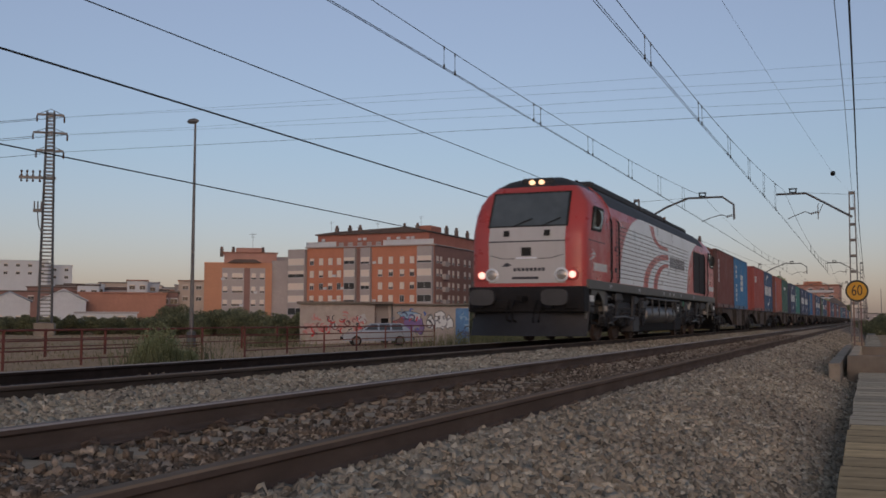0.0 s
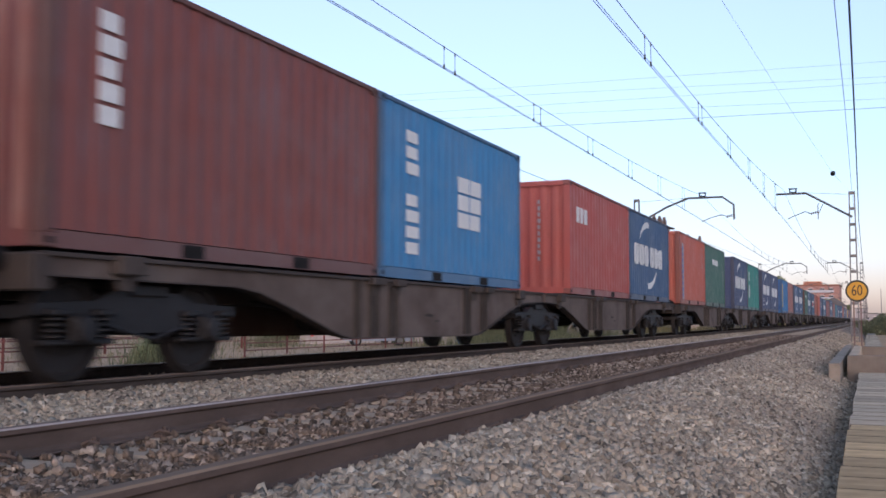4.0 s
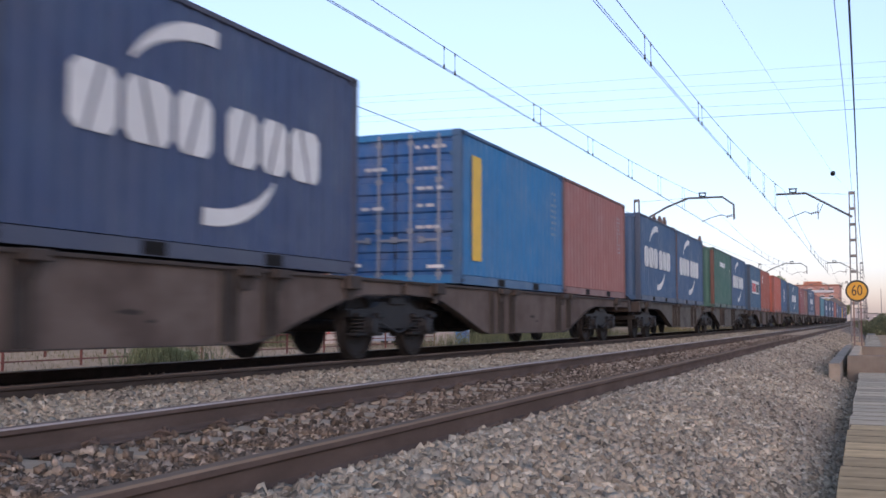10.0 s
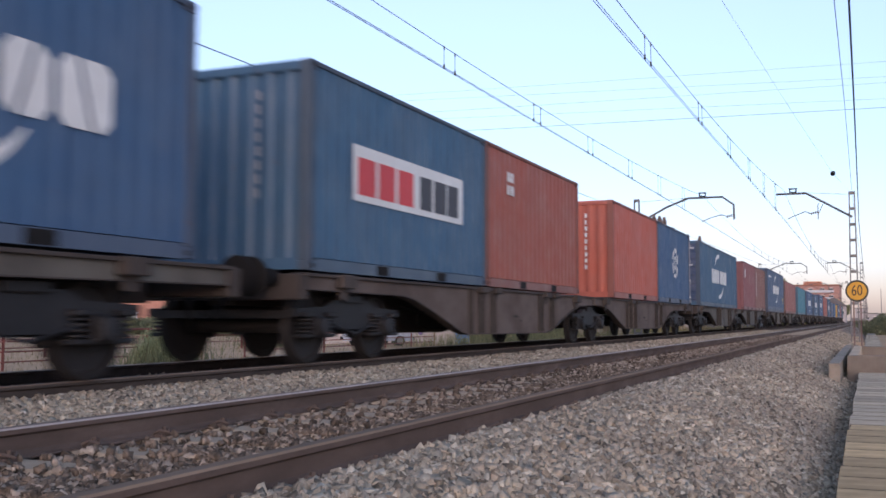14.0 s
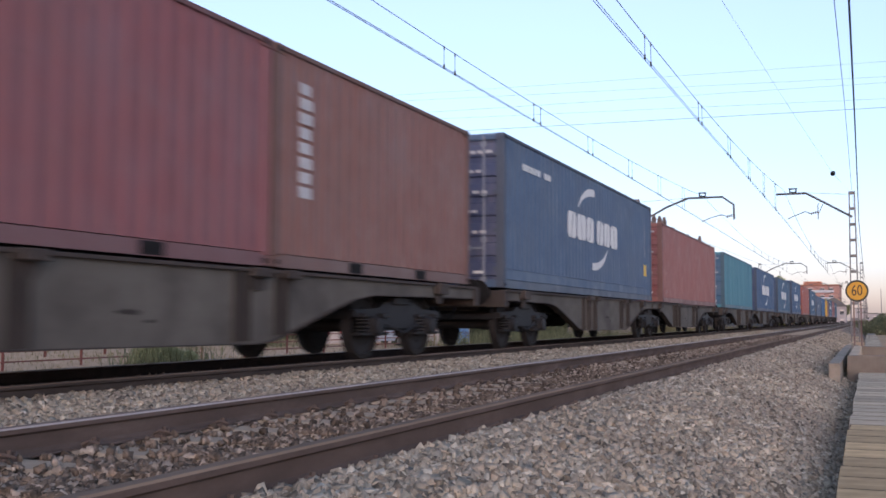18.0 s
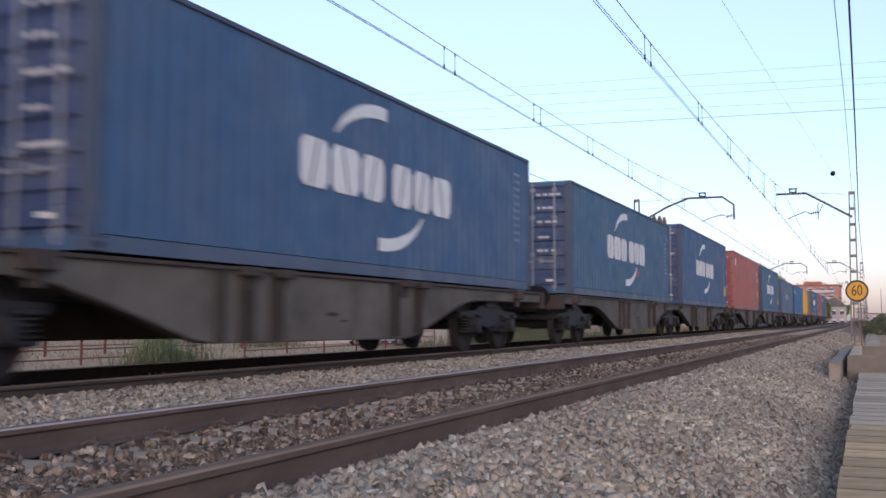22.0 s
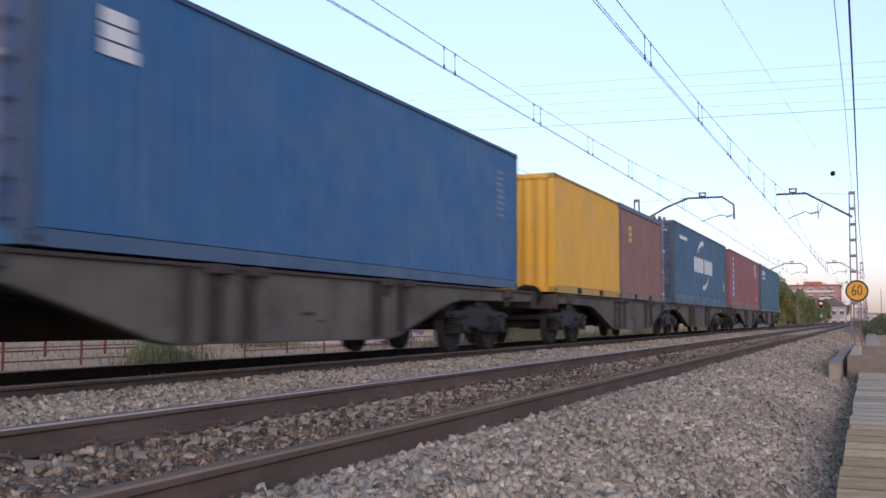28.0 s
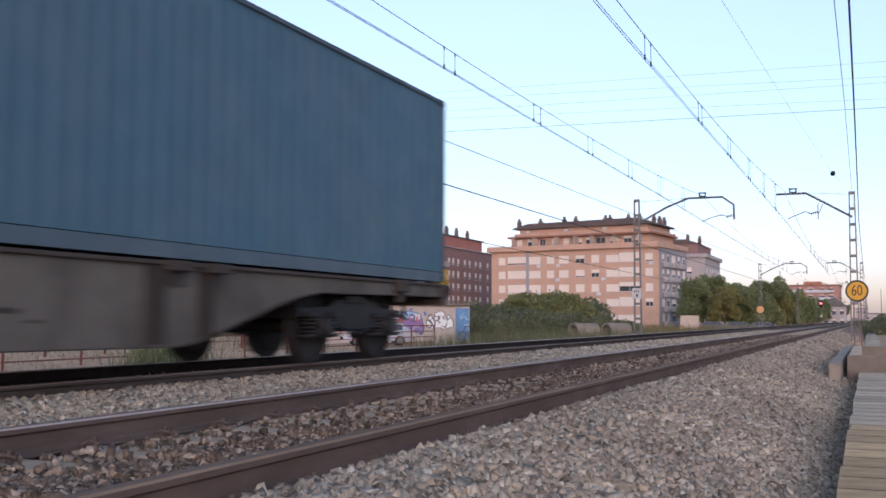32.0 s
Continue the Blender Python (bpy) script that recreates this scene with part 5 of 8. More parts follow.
    bars(c, 5.2, 5.6, 1.2, 2.2, 4, 1, "grey_mark", seed=23)
    c = put(container(20, "brick", "faded brick-red twenty-foot container"), 6, second)
    bars(c, 5.1, 5.5, 1.2, 2.2, 5, 1, "grey_mark", seed=24)
    # wagon 7
    for e in (0.0, second):
        c = put(container(20, "blue", "dark blue twenty-foot container with white blocks and arcs", post="rust_post" if e else None), 7, e)
        two_word_mark(c, 0.66, 4.86, 1.03, 1.65)
        end_bars(c, 0.46, 0.53, 1.0, 2.2, 8, 1, "grey_mark", seed=25)
    # wagon 8
    c = put(container(20, "green", "dark green twenty-foot container with rusty leading post and small mark", post="rust_post"), 8)
    bars(c, 2.02, 3.78, 1.84, 2.1, 1, 5, seed=26, fill=0.78, label="row of white blocks")
    end_bars(c, 0.46, 0.53, 0.9, 2.3, 8, 1, "grey_mark", seed=27)
    bars(c, 5.45, 5.7, 1.75, 1.82, 1, 1, seed=28)
    bars(c, 5.3, 5.6, 0.9, 0.96, 1, 1, "grey_mark", seed=29)
    c = put(container(20, "blue", "blue twenty-foot container with white blocks and arcs"), 8, second)
    two_word_mark(c, 0.66, 4.86, 1.03, 1.65)
    # wagon 9
    c = put(container(20, "steelblue", "blue twenty-foot container with a white panel of red and dark blocks"), 9)
    sh = Shape()
    side_plate(sh, rect(1.12, 4.97, 0.97, 1.72))
    mark(c, sh, M["white_mark"], "white panel")
    bars(c, 1.25, 3.1, 1.06, 1.63, 1, 3, "red_mark", 0.88, seed=29, x=SIDE_X + 0.004, label="red blocks")
    bars(c, 3.25, 4.85, 1.06, 1.63, 1, 3, "dark_mark", 0.88, seed=30, x=SIDE_X + 0.004, label="dark blocks")
    end_bars(c, 0.46, 0.53, 0.9, 2.3, 8, 1, "grey_mark", seed=31)
    c = put(container(20, "rust", "rust-red twenty-foot container with a small white label"), 9, second)
    bars(c, 1.1, 1.5, 1.75, 2.25, 2, 2, seed=32)
    # wagon 10
    c = put(container(20, "orange", "orange-red twenty-foot container with vertical end marks"), 10)
    end_bars(c, 0.46, 0.53, 0.75, 2.3, 9, 1, seed=33)
    c = put(container(20, "blue", "blue twenty-foot container with a round white emblem"), 10, second)
    sh = Shape()
    for k in range(6):
        side_plate(sh, arc_shape(3.15, 1.38, 0.45, 0.14, 60 * k, 60 * k + 44, 1, 1, 5))
        side_plate(sh, arc_shape(3.15, 1.38, 0.2, 0.1, 60 * k + 20, 60 * k + 66, 1, 1, 5))
    mark(c, sh, M["white_mark"], "round white emblem of arcs")
    # wagons 11 to 22: forty-foot boxes
    c = put(container(40, "steelblue", "steel-blue forty-foot container with barred doors, white blocks and arcs", True), 11)
    two_word_mark(c, 3.46, 8.1, 1.02, 1.63)
    door_marks(c, 40)
    c = put(container(20, "maroon", "maroon twenty-foot container with a pale blue label"), 12)
    bars(c, 0.75, 1.2, 1.75, 2.2, 2, 1, seed=41, fill=0.9, label="pale label")
    end_bars(c, 0.42, 0.62, 1.0, 2.4, 6, 1, "grey_mark", seed=42)
    c = put(container(20, "umber", "faded brownish red twenty-foot container with vertical grey marks"), 12, second)
    bars(c, 0.56, 0.92, 0.85, 2.28, 8, 1, "pale_mark", seed=43, fill=0.74, label="worn white vertical marks")
    c = put(container(45, "darkblue", "tall dark blue forty-five-foot container with white blocks, arcs and writing", True, True), 13)
    two_word_mark(c, 4.33, 9.13, 1.28, 1.88)
    bars(c, 1.13, 3.04, 2.34, 2.5, 1, 8, seed=44, fill=0.8)
    door_marks(c, 45, 2.896)
    sh = Shape()
    side_plate(sh, rect(12.55, 12.9, 0.72, 1.05))
    mark(c, sh, M["yellow_mark"], "yellow label")
    bars(c, 12.6, 12.85, 1.3, 2.3, 6, 1, "grey_mark", seed=49)
    c = put(container(40, "brick", "faded brick-red forty-foot container with barred doors", True), 14)
    door_marks(c, 46)
    bars(c, 0.6, 0.9, 0.30, 0.42, 1, 1, "grey_mark", seed=47)
    bars(c, 11.5, 11.75, 0.95, 2.0, 5, 1, "rust", seed=48, fill=0.5, label="faded small marks")
    c = put(container(40, "teal", "teal forty-foot container with rain streaks and barred doors", True), 15)
    door_marks(c, 48)
    for k, extra_mark in ((16, 0), (17, 1), (18, 0), (20, 0)):
        tall = k in (18, 20)
        up = 0.15 if tall else 0.0
        c = put(container(40, "blue" if k in (16, 18) else "steelblue", ("tall " if tall else "") + "blue forty-foot container with barred doors, white blocks and arcs", True, tall), k)
        two_word_mark(c, 3.38 if tall else 3.46, 8.0 if tall else 8.1, 1.02 + up, 1.63 + up)
        door_marks(c, 50 + k, 2.896 if tall else 2.591)
        bars(c, 11.3, 11.65, 0.9, 2.3, 5, 1, "grey_mark", seed=60 + k)
        if extra_mark:
            sh = Shape()
            side_plate(sh, [(6.9, 0.66), (7.02, 0.66), (7.26, 0.82), (7.14, 0.82)], x=SIDE_X + 0.004)
            side_plate(sh, [(7.14, 0.66), (7.26, 0.66), (7.02, 0.82), (6.9, 0.82)], x=SIDE_X + 0.0085)
            mark(c, sh, M["red_mark"], "red cross mark")
        if k in (18, 20):
            sh = Shape()
            side_plate(sh, rect(11.48, 11.88, 0.53, 0.9))
            mark(c, sh, M["yellow_mark"], "yellow label")
    c = put(container(40, "oxide", "tall red forty-foot container with barred doors and a pale label", True, True), 19)
    door_marks(c, 70, 2.896)
    bars(c, 0.7, 1.08, 2.2, 2.55, 2, 1, seed=71, fill=0.9, label="pale label")
    bars(c, 11.1, 11.5, 1.7, 2.3, 3, 1, seed=72)
    sh = Shape()
    side_plate(sh, rect(11.35, 11.6, 0.82, 1.15))
    mark(c, sh, M["yellow_mark"], "yellow label")
    c = put(container(40, "darkblue", "dark blue forty-foot container with a faded dark emblem", True), 21)
    two_word_mark(c, 4.2, 7.0, 1.1, 1.5, "grey_mark", False)
    door_marks(c, 73)
    bars(c, 11.1, 11.5, 1.2, 2.3, 5, 1, "grey_mark", seed=74)
    c = put(container(40, "cobalt", "bright blue forty-foot container with barred doors and a white label", True), 22)
    door_marks(c, 75)
    bars(c, 0.8, 1.3, 1.75, 2.2, 3, 1, seed=76, fill=0.85, label="white label")
    bars(c, 11.1, 11.5, 1.3, 2.2, 4, 1, "grey_mark", seed=77)
    put(container(20, "yellow", "clean yellow twenty-foot container with a corrugated end"), 23)
    c = put(container(20, "umber", "scuffed maroon open-top container under a blue tarpaulin", False, False, True), 23, second)
    bars(c, 1.2, 1.6, 1.6, 2.1, 3, 1, "yellow_mark", seed=78)
    c = put(container(45, "steelblue", "tall blue forty-five-foot container with white blocks, arcs and writing", True, True), 24)
    two_word_mark(c, 4.33, 9.13, 1.28, 1.88)
    bars(c, 1.13, 3.04, 2.34, 2.5, 1, 8, seed=80, fill=0.8)
    door_marks(c, 81, 2.896)
    sh = Shape()
    side_plate(sh, rect(12.7, 13.0, 0.75, 1.1))
    mark(c, sh, M["yellow_mark"], "yellow label")
    c = put(container(45, "maroon", "tall maroon forty-five-foot container with a blue vertical band", True, True), 25)
    sh = Shape()
    side_plate(sh, rect(0.95, 1.5, 0.57, 2.3), x=SIDE_X - 0.002)
    mark(c, sh, M["blue_mark"], "blue vertical band")
    bars(c, 1.0, 1.45, 0.62, 2.68, 7, 1, seed=82, fill=0.6, x=SIDE_X + 0.003, label="white blocks on the band")
    sh = Shape()
    side_plate(sh, [(10.9, 2.63), (11.98, 2.66), (11.86, 1.77)], x=SIDE_X)
    mark(c, sh, M["white_mark"], "white pennant emblem")
    sh = Shape()
    side_plate(sh, [(11.2, 2.58), (11.85, 2.6), (11.78, 2.1)], x=SIDE_X + 0.004)
    mark(c, sh, M["blue_mark"], "blue wedge in the emblem")
    door_marks(c, 83, 2.896)
    sh = Shape()
    side_plate(sh, rect(11.95, 12.25, 0.50, 0.78))
    mark(c, sh, M["yellow_mark"], "yellow label")
    c = put(container(45, "tealblue", "tall grey-blue forty-five-foot container with white writing", False, True), 26)
    bars(c, 1.25, 2.93, 2.26, 2.62, 1, 5, seed=84, fill=0.85)
    bars(c, 1.28, 2.93, 2.04, 2.17, 1, 6, seed=85, fill=0.8)

# --- diesel locomotive ---
LOCO_Y = 45.17 - 12.75
WHEEL_BIG = 0.53


def build_loco():
    loco = new("diesel_locomotive")
    tagged(loco, "red and white diesel locomotive with lit headlights and black roof", "locomotive")
    hw = 1.43
    # cross-section of the body, right half, from the sill up to the roof's middle
    sec = [(hw, 1.33), (hw, 3.18), (1.36, 3.42), (1.16, 3.72), (0.92, 3.92), (0.55, 4.05), (0.0, 4.10)]
    end = 10.45

    def ring(y, k=1.0, top=1.0, lo=0.0):
        out = []
        for x, z in sec:
            out.append((x * k, y, 1.33 + (z - 1.33) * top + lo))
        return [(-x, yy, z) for x, yy, z in out[:-1]] + [out[-1]] + out[:-1][::-1]

    # body between the cabs, coloured field by field on the sides
    def shell(rings, mi_of):
        sh = Shape()
        n = len(rings[0])
        vs = [p for r in rings for p in r]
        fs, mi = [], []
        for j in range(len(rings) - 1):
            for i in range(n - 1):
                fs.append((j * n + i, j * n + i + 1, (j + 1) * n + i + 1, (j + 1) * n + i))
                mi.append(mi_of(i, j))
        fs.append(tuple(range(n)))
        mi.append(mi_of(-1, 0))
        fs.append(tuple(range((len(rings) - 1) * n, len(rings) * n)))
        mi.append(mi_of(-1, 1))
        sh.v, sh.f, sh.m = vs, fs, mi
        return sh
    # cab noses: rounded in plan, leaning back above the waist
    levels = [(1.33, 1.43, 0.0), (1.9, 1.43, 0.0), (2.55, 1.43, 0.01), (2.77, 1.43, 0.09), (3.1, 1.42, 0.25), (3.35, 1.36, 0.37), (3.60, 1.21, 0.52), (3.78, 1.05, 0.70), (3.95, 0.82, 0.96), (4.08, 0.50, 1.35), (4.15, 0.15, 2.0)]
    for sgn, nm in ((-1, "front_cab"), (1, "rear_cab")):
        sh = Shape()
        plan = ((1.0, None, 0.0), (1.0, 0.42, 0.0), (0.99, 0.22, 0.0), (0.96, 0.09, 0.0), (0.90, 0.03, 0.0), (0.70, 0.0, 0.0), (0.3, 0.0, 0.0))
        rows = []
        for z, w, back in levels:
            f = 10.46 - back
            half = [(w * k, min(8.0, f) if b is None else max(8.0, f - b), z) for k, b, _ in plan]
            rows.append([(x, sgn * y, zz) for x, y, zz in half] + [(-x, sgn * y, zz) for x, y, zz in reversed(half)])
        n = len(rows[0])
        sh.v = [p for r in rows for p in r]
        for j in range(len(rows) - 1):
            for i in range(n - 1):
                sh.f.append((j * n + i, j * n + i + 1, (j + 1) * n + i + 1, (j + 1) * n + i))
                sh.m.append(1 if levels[j][0] > 3.7 else 0)
        sh.f += [tuple(range(n)), tuple(range((len(rows) - 1) * n, len(rows) * n))]
        sh.m += [0, 1]
        part(nm, sh, [M["loco_red"], M["loco_roof"]], loco, "red cab with a dark brow", smooth=True)
    part("hood", shell([ring(-8.0), ring(8.0)], lambda i, j: 2 if 2 <= i <= 9 else 0), [M["loco_red"], M["loco_white"], M["loco_roof"]], loco, "long red body under a black roof")
    # roof gear
    for y0, y1, z in ((-7.6, -2.0, 4.16), (-1.7, 2.2, 4.15), (2.5, 6.9, 4.11)):
        part("roof_hatch", Shape().cbox(-0.85, 0.85, y0, y1, 3.93, z, 0.06), M["loco_roof"], loco)
    for y in (-1.0, 3.4, 4.8, 6.2):
        part("roof_fan", Shape().lathe([(0.55, 4.12), (0.55, 4.18), (0.45, 4.20), (0.1, 4.19)], 20, "z", (0, y, 0)), M["loco_roof"], loco)
    part("roof_horn", Shape().tube((0.4, -7.2, 4.16), (0.4, -7.5, 4.16), 0.03, 0.06, 10).box(0.37, 0.43, -7.3, -7.2, 4.0, 4.16), M["dark_steel"], loco)
    # white side fields, one a side: a quarter-round start, cut away round the radiator
    for s in (1, -1):
        x0, x1 = sorted((s * (hw + 0.002), s * (hw + 0.006)))
        left = [(-4.3 + 2.75 * math.cos(a), 1.5 + 1.92 * math.sin(a)) for a in [radians(180 - 9 * i) for i in range(11)]]
        right = [(6.3 - 2.83 * math.cos(a), 1.5 + 1.93 * math.sin(a)) for a in [radians(80 - 8 * i) for i in range(11)]]
        part("white_field", Shape().prism(left + right, "x", x0, x1), M["loco_white"], loco, "large white field on the side")
        # red sweeps on the white
        xr0, xr1 = sorted((s * (hw + 0.006), s * (hw + 0.009)))

        def sweep(rx, rz, ix, iz):
            o = [(-0.18 - rx * math.cos(radians(7.5 * k)), 1.5 + rz * math.sin(radians(7.5 * k))) for k in range(13)]
            q = [(-0.18 - ix * math.cos(radians(7.5 * k)), 1.5 + iz * math.sin(radians(7.5 * k))) for k in range(13)]
            return o + q[::-1]
        part("red_sweep", Shape().prism(sweep(3.9, 1.14, 3.27, 0.97), "x", xr0, xr1), M["loco_red"], loco, "red curved stripe")
        part("red_sweep", Shape().prism(sweep(2.44, 0.85, 1.85, 0.74), "x", xr0, xr1), M["loco_red"], loco, "red curved stripe")
        part("red_sweep", Shape().prism([(-3.18, 3.36), (-2.53, 3.36), (-2.35, 3.12), (-2.0, 2.97), (-1.4, 2.88), (-0.18, 2.86), (-0.18, 2.75), (-1.64, 2.78), (-2.3, 2.88), (-2.75, 3.06)], "x", xr0, xr1), M["loco_red"], loco, "red curved stripe")
        for k in range(8):
            a = 0.15 + 0.35 * k
            lo, hi = 2.26, 2.62
            part("name_block", Shape().prism([(a, lo), (a + 0.25, lo), (a + 0.25, hi), (a, hi)], "x", xr0, xr1), M["name_grey"], loco, "grey block of the name")
        # side ribs
        for k in range(13):
            z = 1.64 + 0.112 * k
            part("side_rib", Shape().box(*sorted((s * (hw + 0.006), s * (hw + 0.012))), -7.5, 3.72, z, z + 0.016), M["dark_mark"], loco)
        # radiator grille
        rad = part("radiator", Shape().box(*sorted((s * (hw - 0.02), s * (hw + 0.012))), 4.92, 7.6, 1.56, 3.1), M["grille"], loco, "dark radiator grille")
        for k in range(18):
            z = 1.6 + k * 0.083
            part("louvre", Shape().box(*sorted((s * (hw + 0.01), s * (hw + 0.018))), 4.95, 7.57, z, z + 0.05), M["grille"], rad)
        part("frame_post", Shape().box(*sorted((s * (hw + 0.012), s * (hw + 0.034))), 6.2, 6.26, 1.56, 3.1), M["grille"], rad)
        part("sole_bar", Shape().cbox(*sorted((s * 1.30, s * 1.46)), -10.3, 10.3, 1.27, 1.49, 0.015), M["loco_sill"], loco, "grey frame rail")
        for yy in (-8.3, -4.9, -1.2, -0.2, 0.55, 1.9, 4.6):
            part("frame_mark", Shape().box(*sorted((s * 1.46, s * 1.464)), yy, yy + 0.26, 1.38, 1.42).box(*sorted((s * 1.46, s * 1.464)), yy + 0.03, yy + 0.2, 1.34, 1.365), M["pale_mark"], loco, "small worn white mark")
        # cab side windows, doors, handrails
        for e in (-1, 1):
            rim = [(9.98, 2.66), (9.05, 2.68), (8.78, 3.0), (8.76, 3.27), (9.6, 3.27), (9.8, 3.05)]
            mid = (9.3, 2.97)
            fr = part("side_window", Shape().prism([(e * y, z) for y, z in rim], "x", *sorted((s * (hw - 0.03), s * (hw + 0.014)))), M["black"], loco, "black-framed cab side window")
            part("pane", Shape().prism([(e * (mid[0] + 0.84 * (y - mid[0])), mid[1] + 0.78 * (z - mid[1])) for y, z in rim], "x", *sorted((s * (hw + 0.012), s * (hw + 0.018)))), M["cab_pane"], fr, "greenish glass")
            part("window_bar", Shape().box(*sorted((s * (hw + 0.016), s * (hw + 0.024))), *sorted((e * 9.16, e * 9.22)), 2.72, 3.22), M["black"], fr)
            mirror = Shape().lathe([(0.02, -0.03), (0.095, -0.02), (0.105, 0.0), (0.095, 0.02), (0.02, 0.03)], 14, "y", (0, 0, 0))
            part("mirror", mirror.mesh("mirror", M["black"], True), None, loco, "black oval mirror", at=Matrix.Translation((s * (hw + 0.05), e * 9.55, 2.98)) @ Matrix.Diagonal((1.0, 1.0, 2.1, 1)))
            part("mirror_arm", Shape().path([(s * hw, e * 9.7, 3.14), (s * (hw + 0.05), e * 9.56, 3.12)], 0.012, 5).path([(s * hw, e * 9.7, 2.84), (s * (hw + 0.05), e * 9.56, 2.86)], 0.012, 5), M["black"], loco)
            door = part("cab_door", Shape().box(*sorted((s * hw, s * (hw + 0.008))), *sorted((e * 7.44, e * 8.04)), 1.5, 3.12), M["loco_red"], loco, "red cab door")
            for yy in (7.42, 8.05):
                part("door_seam", Shape().box(*sorted((s * hw, s * (hw + 0.012))), *sorted((e * (yy - 0.012), e * (yy + 0.012))), 1.48, 3.16), M["dark_mark"], door)
            for z in (1.82, 2.36):
                part("hinge", Shape().cbox(*sorted((s * hw, s * (hw + 0.03))), *sorted((e * 7.54, e * 7.64)), z - 0.06, z + 0.06, 0.01), M["dark_mark"], door)
            part("panel_seam", Shape().box(*sorted((s * hw, s * (hw + 0.003))), *sorted((e * 8.6, e * 10.24)), 2.415, 2.435), M["dark_mark"], loco)
            part("panel_seam", Shape().box(*sorted((s * hw, s * (hw + 0.003))), *sorted((e * 10.02, e * 10.035)), 1.5, 2.41), M["dark_mark"], loco)
            part("grab_rail", Shape().path([(s * (hw + 0.01), e * 7.34, 1.5), (s * (hw + 0.06), e * 7.34, 1.62), (s * (hw + 0.06), e * 7.34, 3.02), (s * (hw + 0.01), e * 7.30, 3.12)], 0.02, 6), M["dark_steel"], loco)
            hr = Shape().path([(s * (hw + 0.02), e * 8.14, 1.5), (s * (hw + 0.06), e * 8.14, 1.6), (s * (hw + 0.06), e * 8.14, 3.0), (s * (hw + 0.02), e * 8.14, 3.1)], 0.02, 6)
            part("handrail", hr, M["dark_steel"], loco)
            c0 = e * 9.25
            xm = sorted((s * (hw + 0.001), s * (hw + 0.006)))
            for pts in ([(-0.92, 1.94), (-0.62, 1.99), (-0.3, 2.07), (-0.6, 2.06)], [(-0.84, 2.06), (-0.6, 2.10), (-0.3, 2.085), (-0.5, 2.15)], [(-0.74, 2.22), (-0.58, 2.20), (-0.34, 2.10), (-0.5, 2.20)]):
                part("cab_emblem", Shape().prism([(c0 + y, z) for y, z in pts], "x", *xm), M["white_mark"], loco, "white feather stroke")
            for k in range(8):
                part("cab_mark", Shape().prism([(c0 - 0.5 + 0.165 * k, 1.72), (c0 - 0.37 + 0.165 * k, 1.72), (c0 - 0.37 + 0.165 * k, 1.91), (c0 - 0.5 + 0.165 * k, 1.91)], "x", *xm), M["white_mark"], loco, "white block")
            part("sand_box", Shape().cbox(*sorted((s * 1.2, s * 1.44)), *sorted((e * 9.78, e * 10.2)), 0.72, 1.14, 0.02), M["loco_box"], loco)
            part("data_plate", Shape().box(*sorted((s * 1.44, s * 1.446)), *sorted((e * 9.8, e * 10.18)), 0.98, 1.12), M["white_mark"], loco, "white data plate")
            part("junction_box", Shape().cbox(*sorted((s * 1.2, s * 1.38)), *sorted((e * 8.2, e * 8.5)), 0.76, 0.91, 0.015), M["lamp_off"], loco, "pale junction box")
    # fronts
    for e in (-1, 1):
        lean = 0.475
        yf = 10.46

        def fy(z):
            return e * (yf - max(0.0, z - 2.58) * lean)

        def slab(x0, x1, z0, z1, t, mat, name, label="", taper=0.0):
            sh = Shape()
            a, b = fy(z0), fy(z1)
            vs = [(x0, a, z0), (x1, a, z0), (x1 - taper, b, z1), (x0 + taper, b, z1), (x0, a - e * 0.08, z0), (x1, a - e * 0.08, z0), (x1 - taper, b - e * 0.08, z1), (x0 + taper, b - e * 0.08, z1)]
            vs = [(x, y + e * t, z) for x, y, z in vs]
            sh.add(vs, [(0, 1, 2, 3), (4, 7, 6, 5), (0, 4, 5, 1), (1, 5, 6, 2), (2, 6, 7, 3), (3, 7, 4, 0)])
            return part(name, sh, mat, loco, label)
        slab(-0.94, 0.94, 1.41, 2.38, 0.03, M["loco_nose"], "nose_panel", "white nose panel", -0.0)
        slab(-0.94, 0.94, 2.41, 2.74, 0.03, M["loco_nose"], "nose_panel", "white upper nose panel")
        slab(-0.94, 0.94, 2.38, 2.41, 0.025, M["dark_mark"], "nose_joint")
        slab(-0.99, 0.99, 2.74, 3.62, 0.025, M["black"], "windscreen_frame", "black windscreen surround", 0.02)
        slab(-0.94, 0.94, 2.78, 3.58, 0.03, M["windscreen"], "windscreen", "grey-blue wide windscreen", 0.02)
        for x in (-0.35, 0.35):
            w = Shape().path([(x, fy(2.76) + e * 0.06, 2.76), (x + 0.45, fy(2.95) + e * 0.055, 2.95)], 0.012, 4)
            part("wiper", w, M["black"], loco)
        for x in (-0.5, 0.5):
            slab(x - 0.07, x + 0.07, 2.52, 2.66, 0.04, M["black"], "socket", "black socket on the nose")
        slab(-0.12, 0.12, 2.05, 2.25, 0.045, M["black"], "camera_box", "black box on the nose")
        slab(-0.25, 0.25, 1.98, 2.02, 0.06, M["loco_white"], "nose_step")
        nm = Shape()
        for k in range(8):
            a = -0.32 + 0.1 * k
            nm.box(a, a + 0.075, *sorted((fy(1.7) + e * 0.03, fy(1.7) + e * 0.036)), 1.69, 1.77)
        nm.box(-0.35, 0.3, *sorted((fy(1.5) + e * 0.03, fy(1.5) + e * 0.036)), 1.50, 1.56)
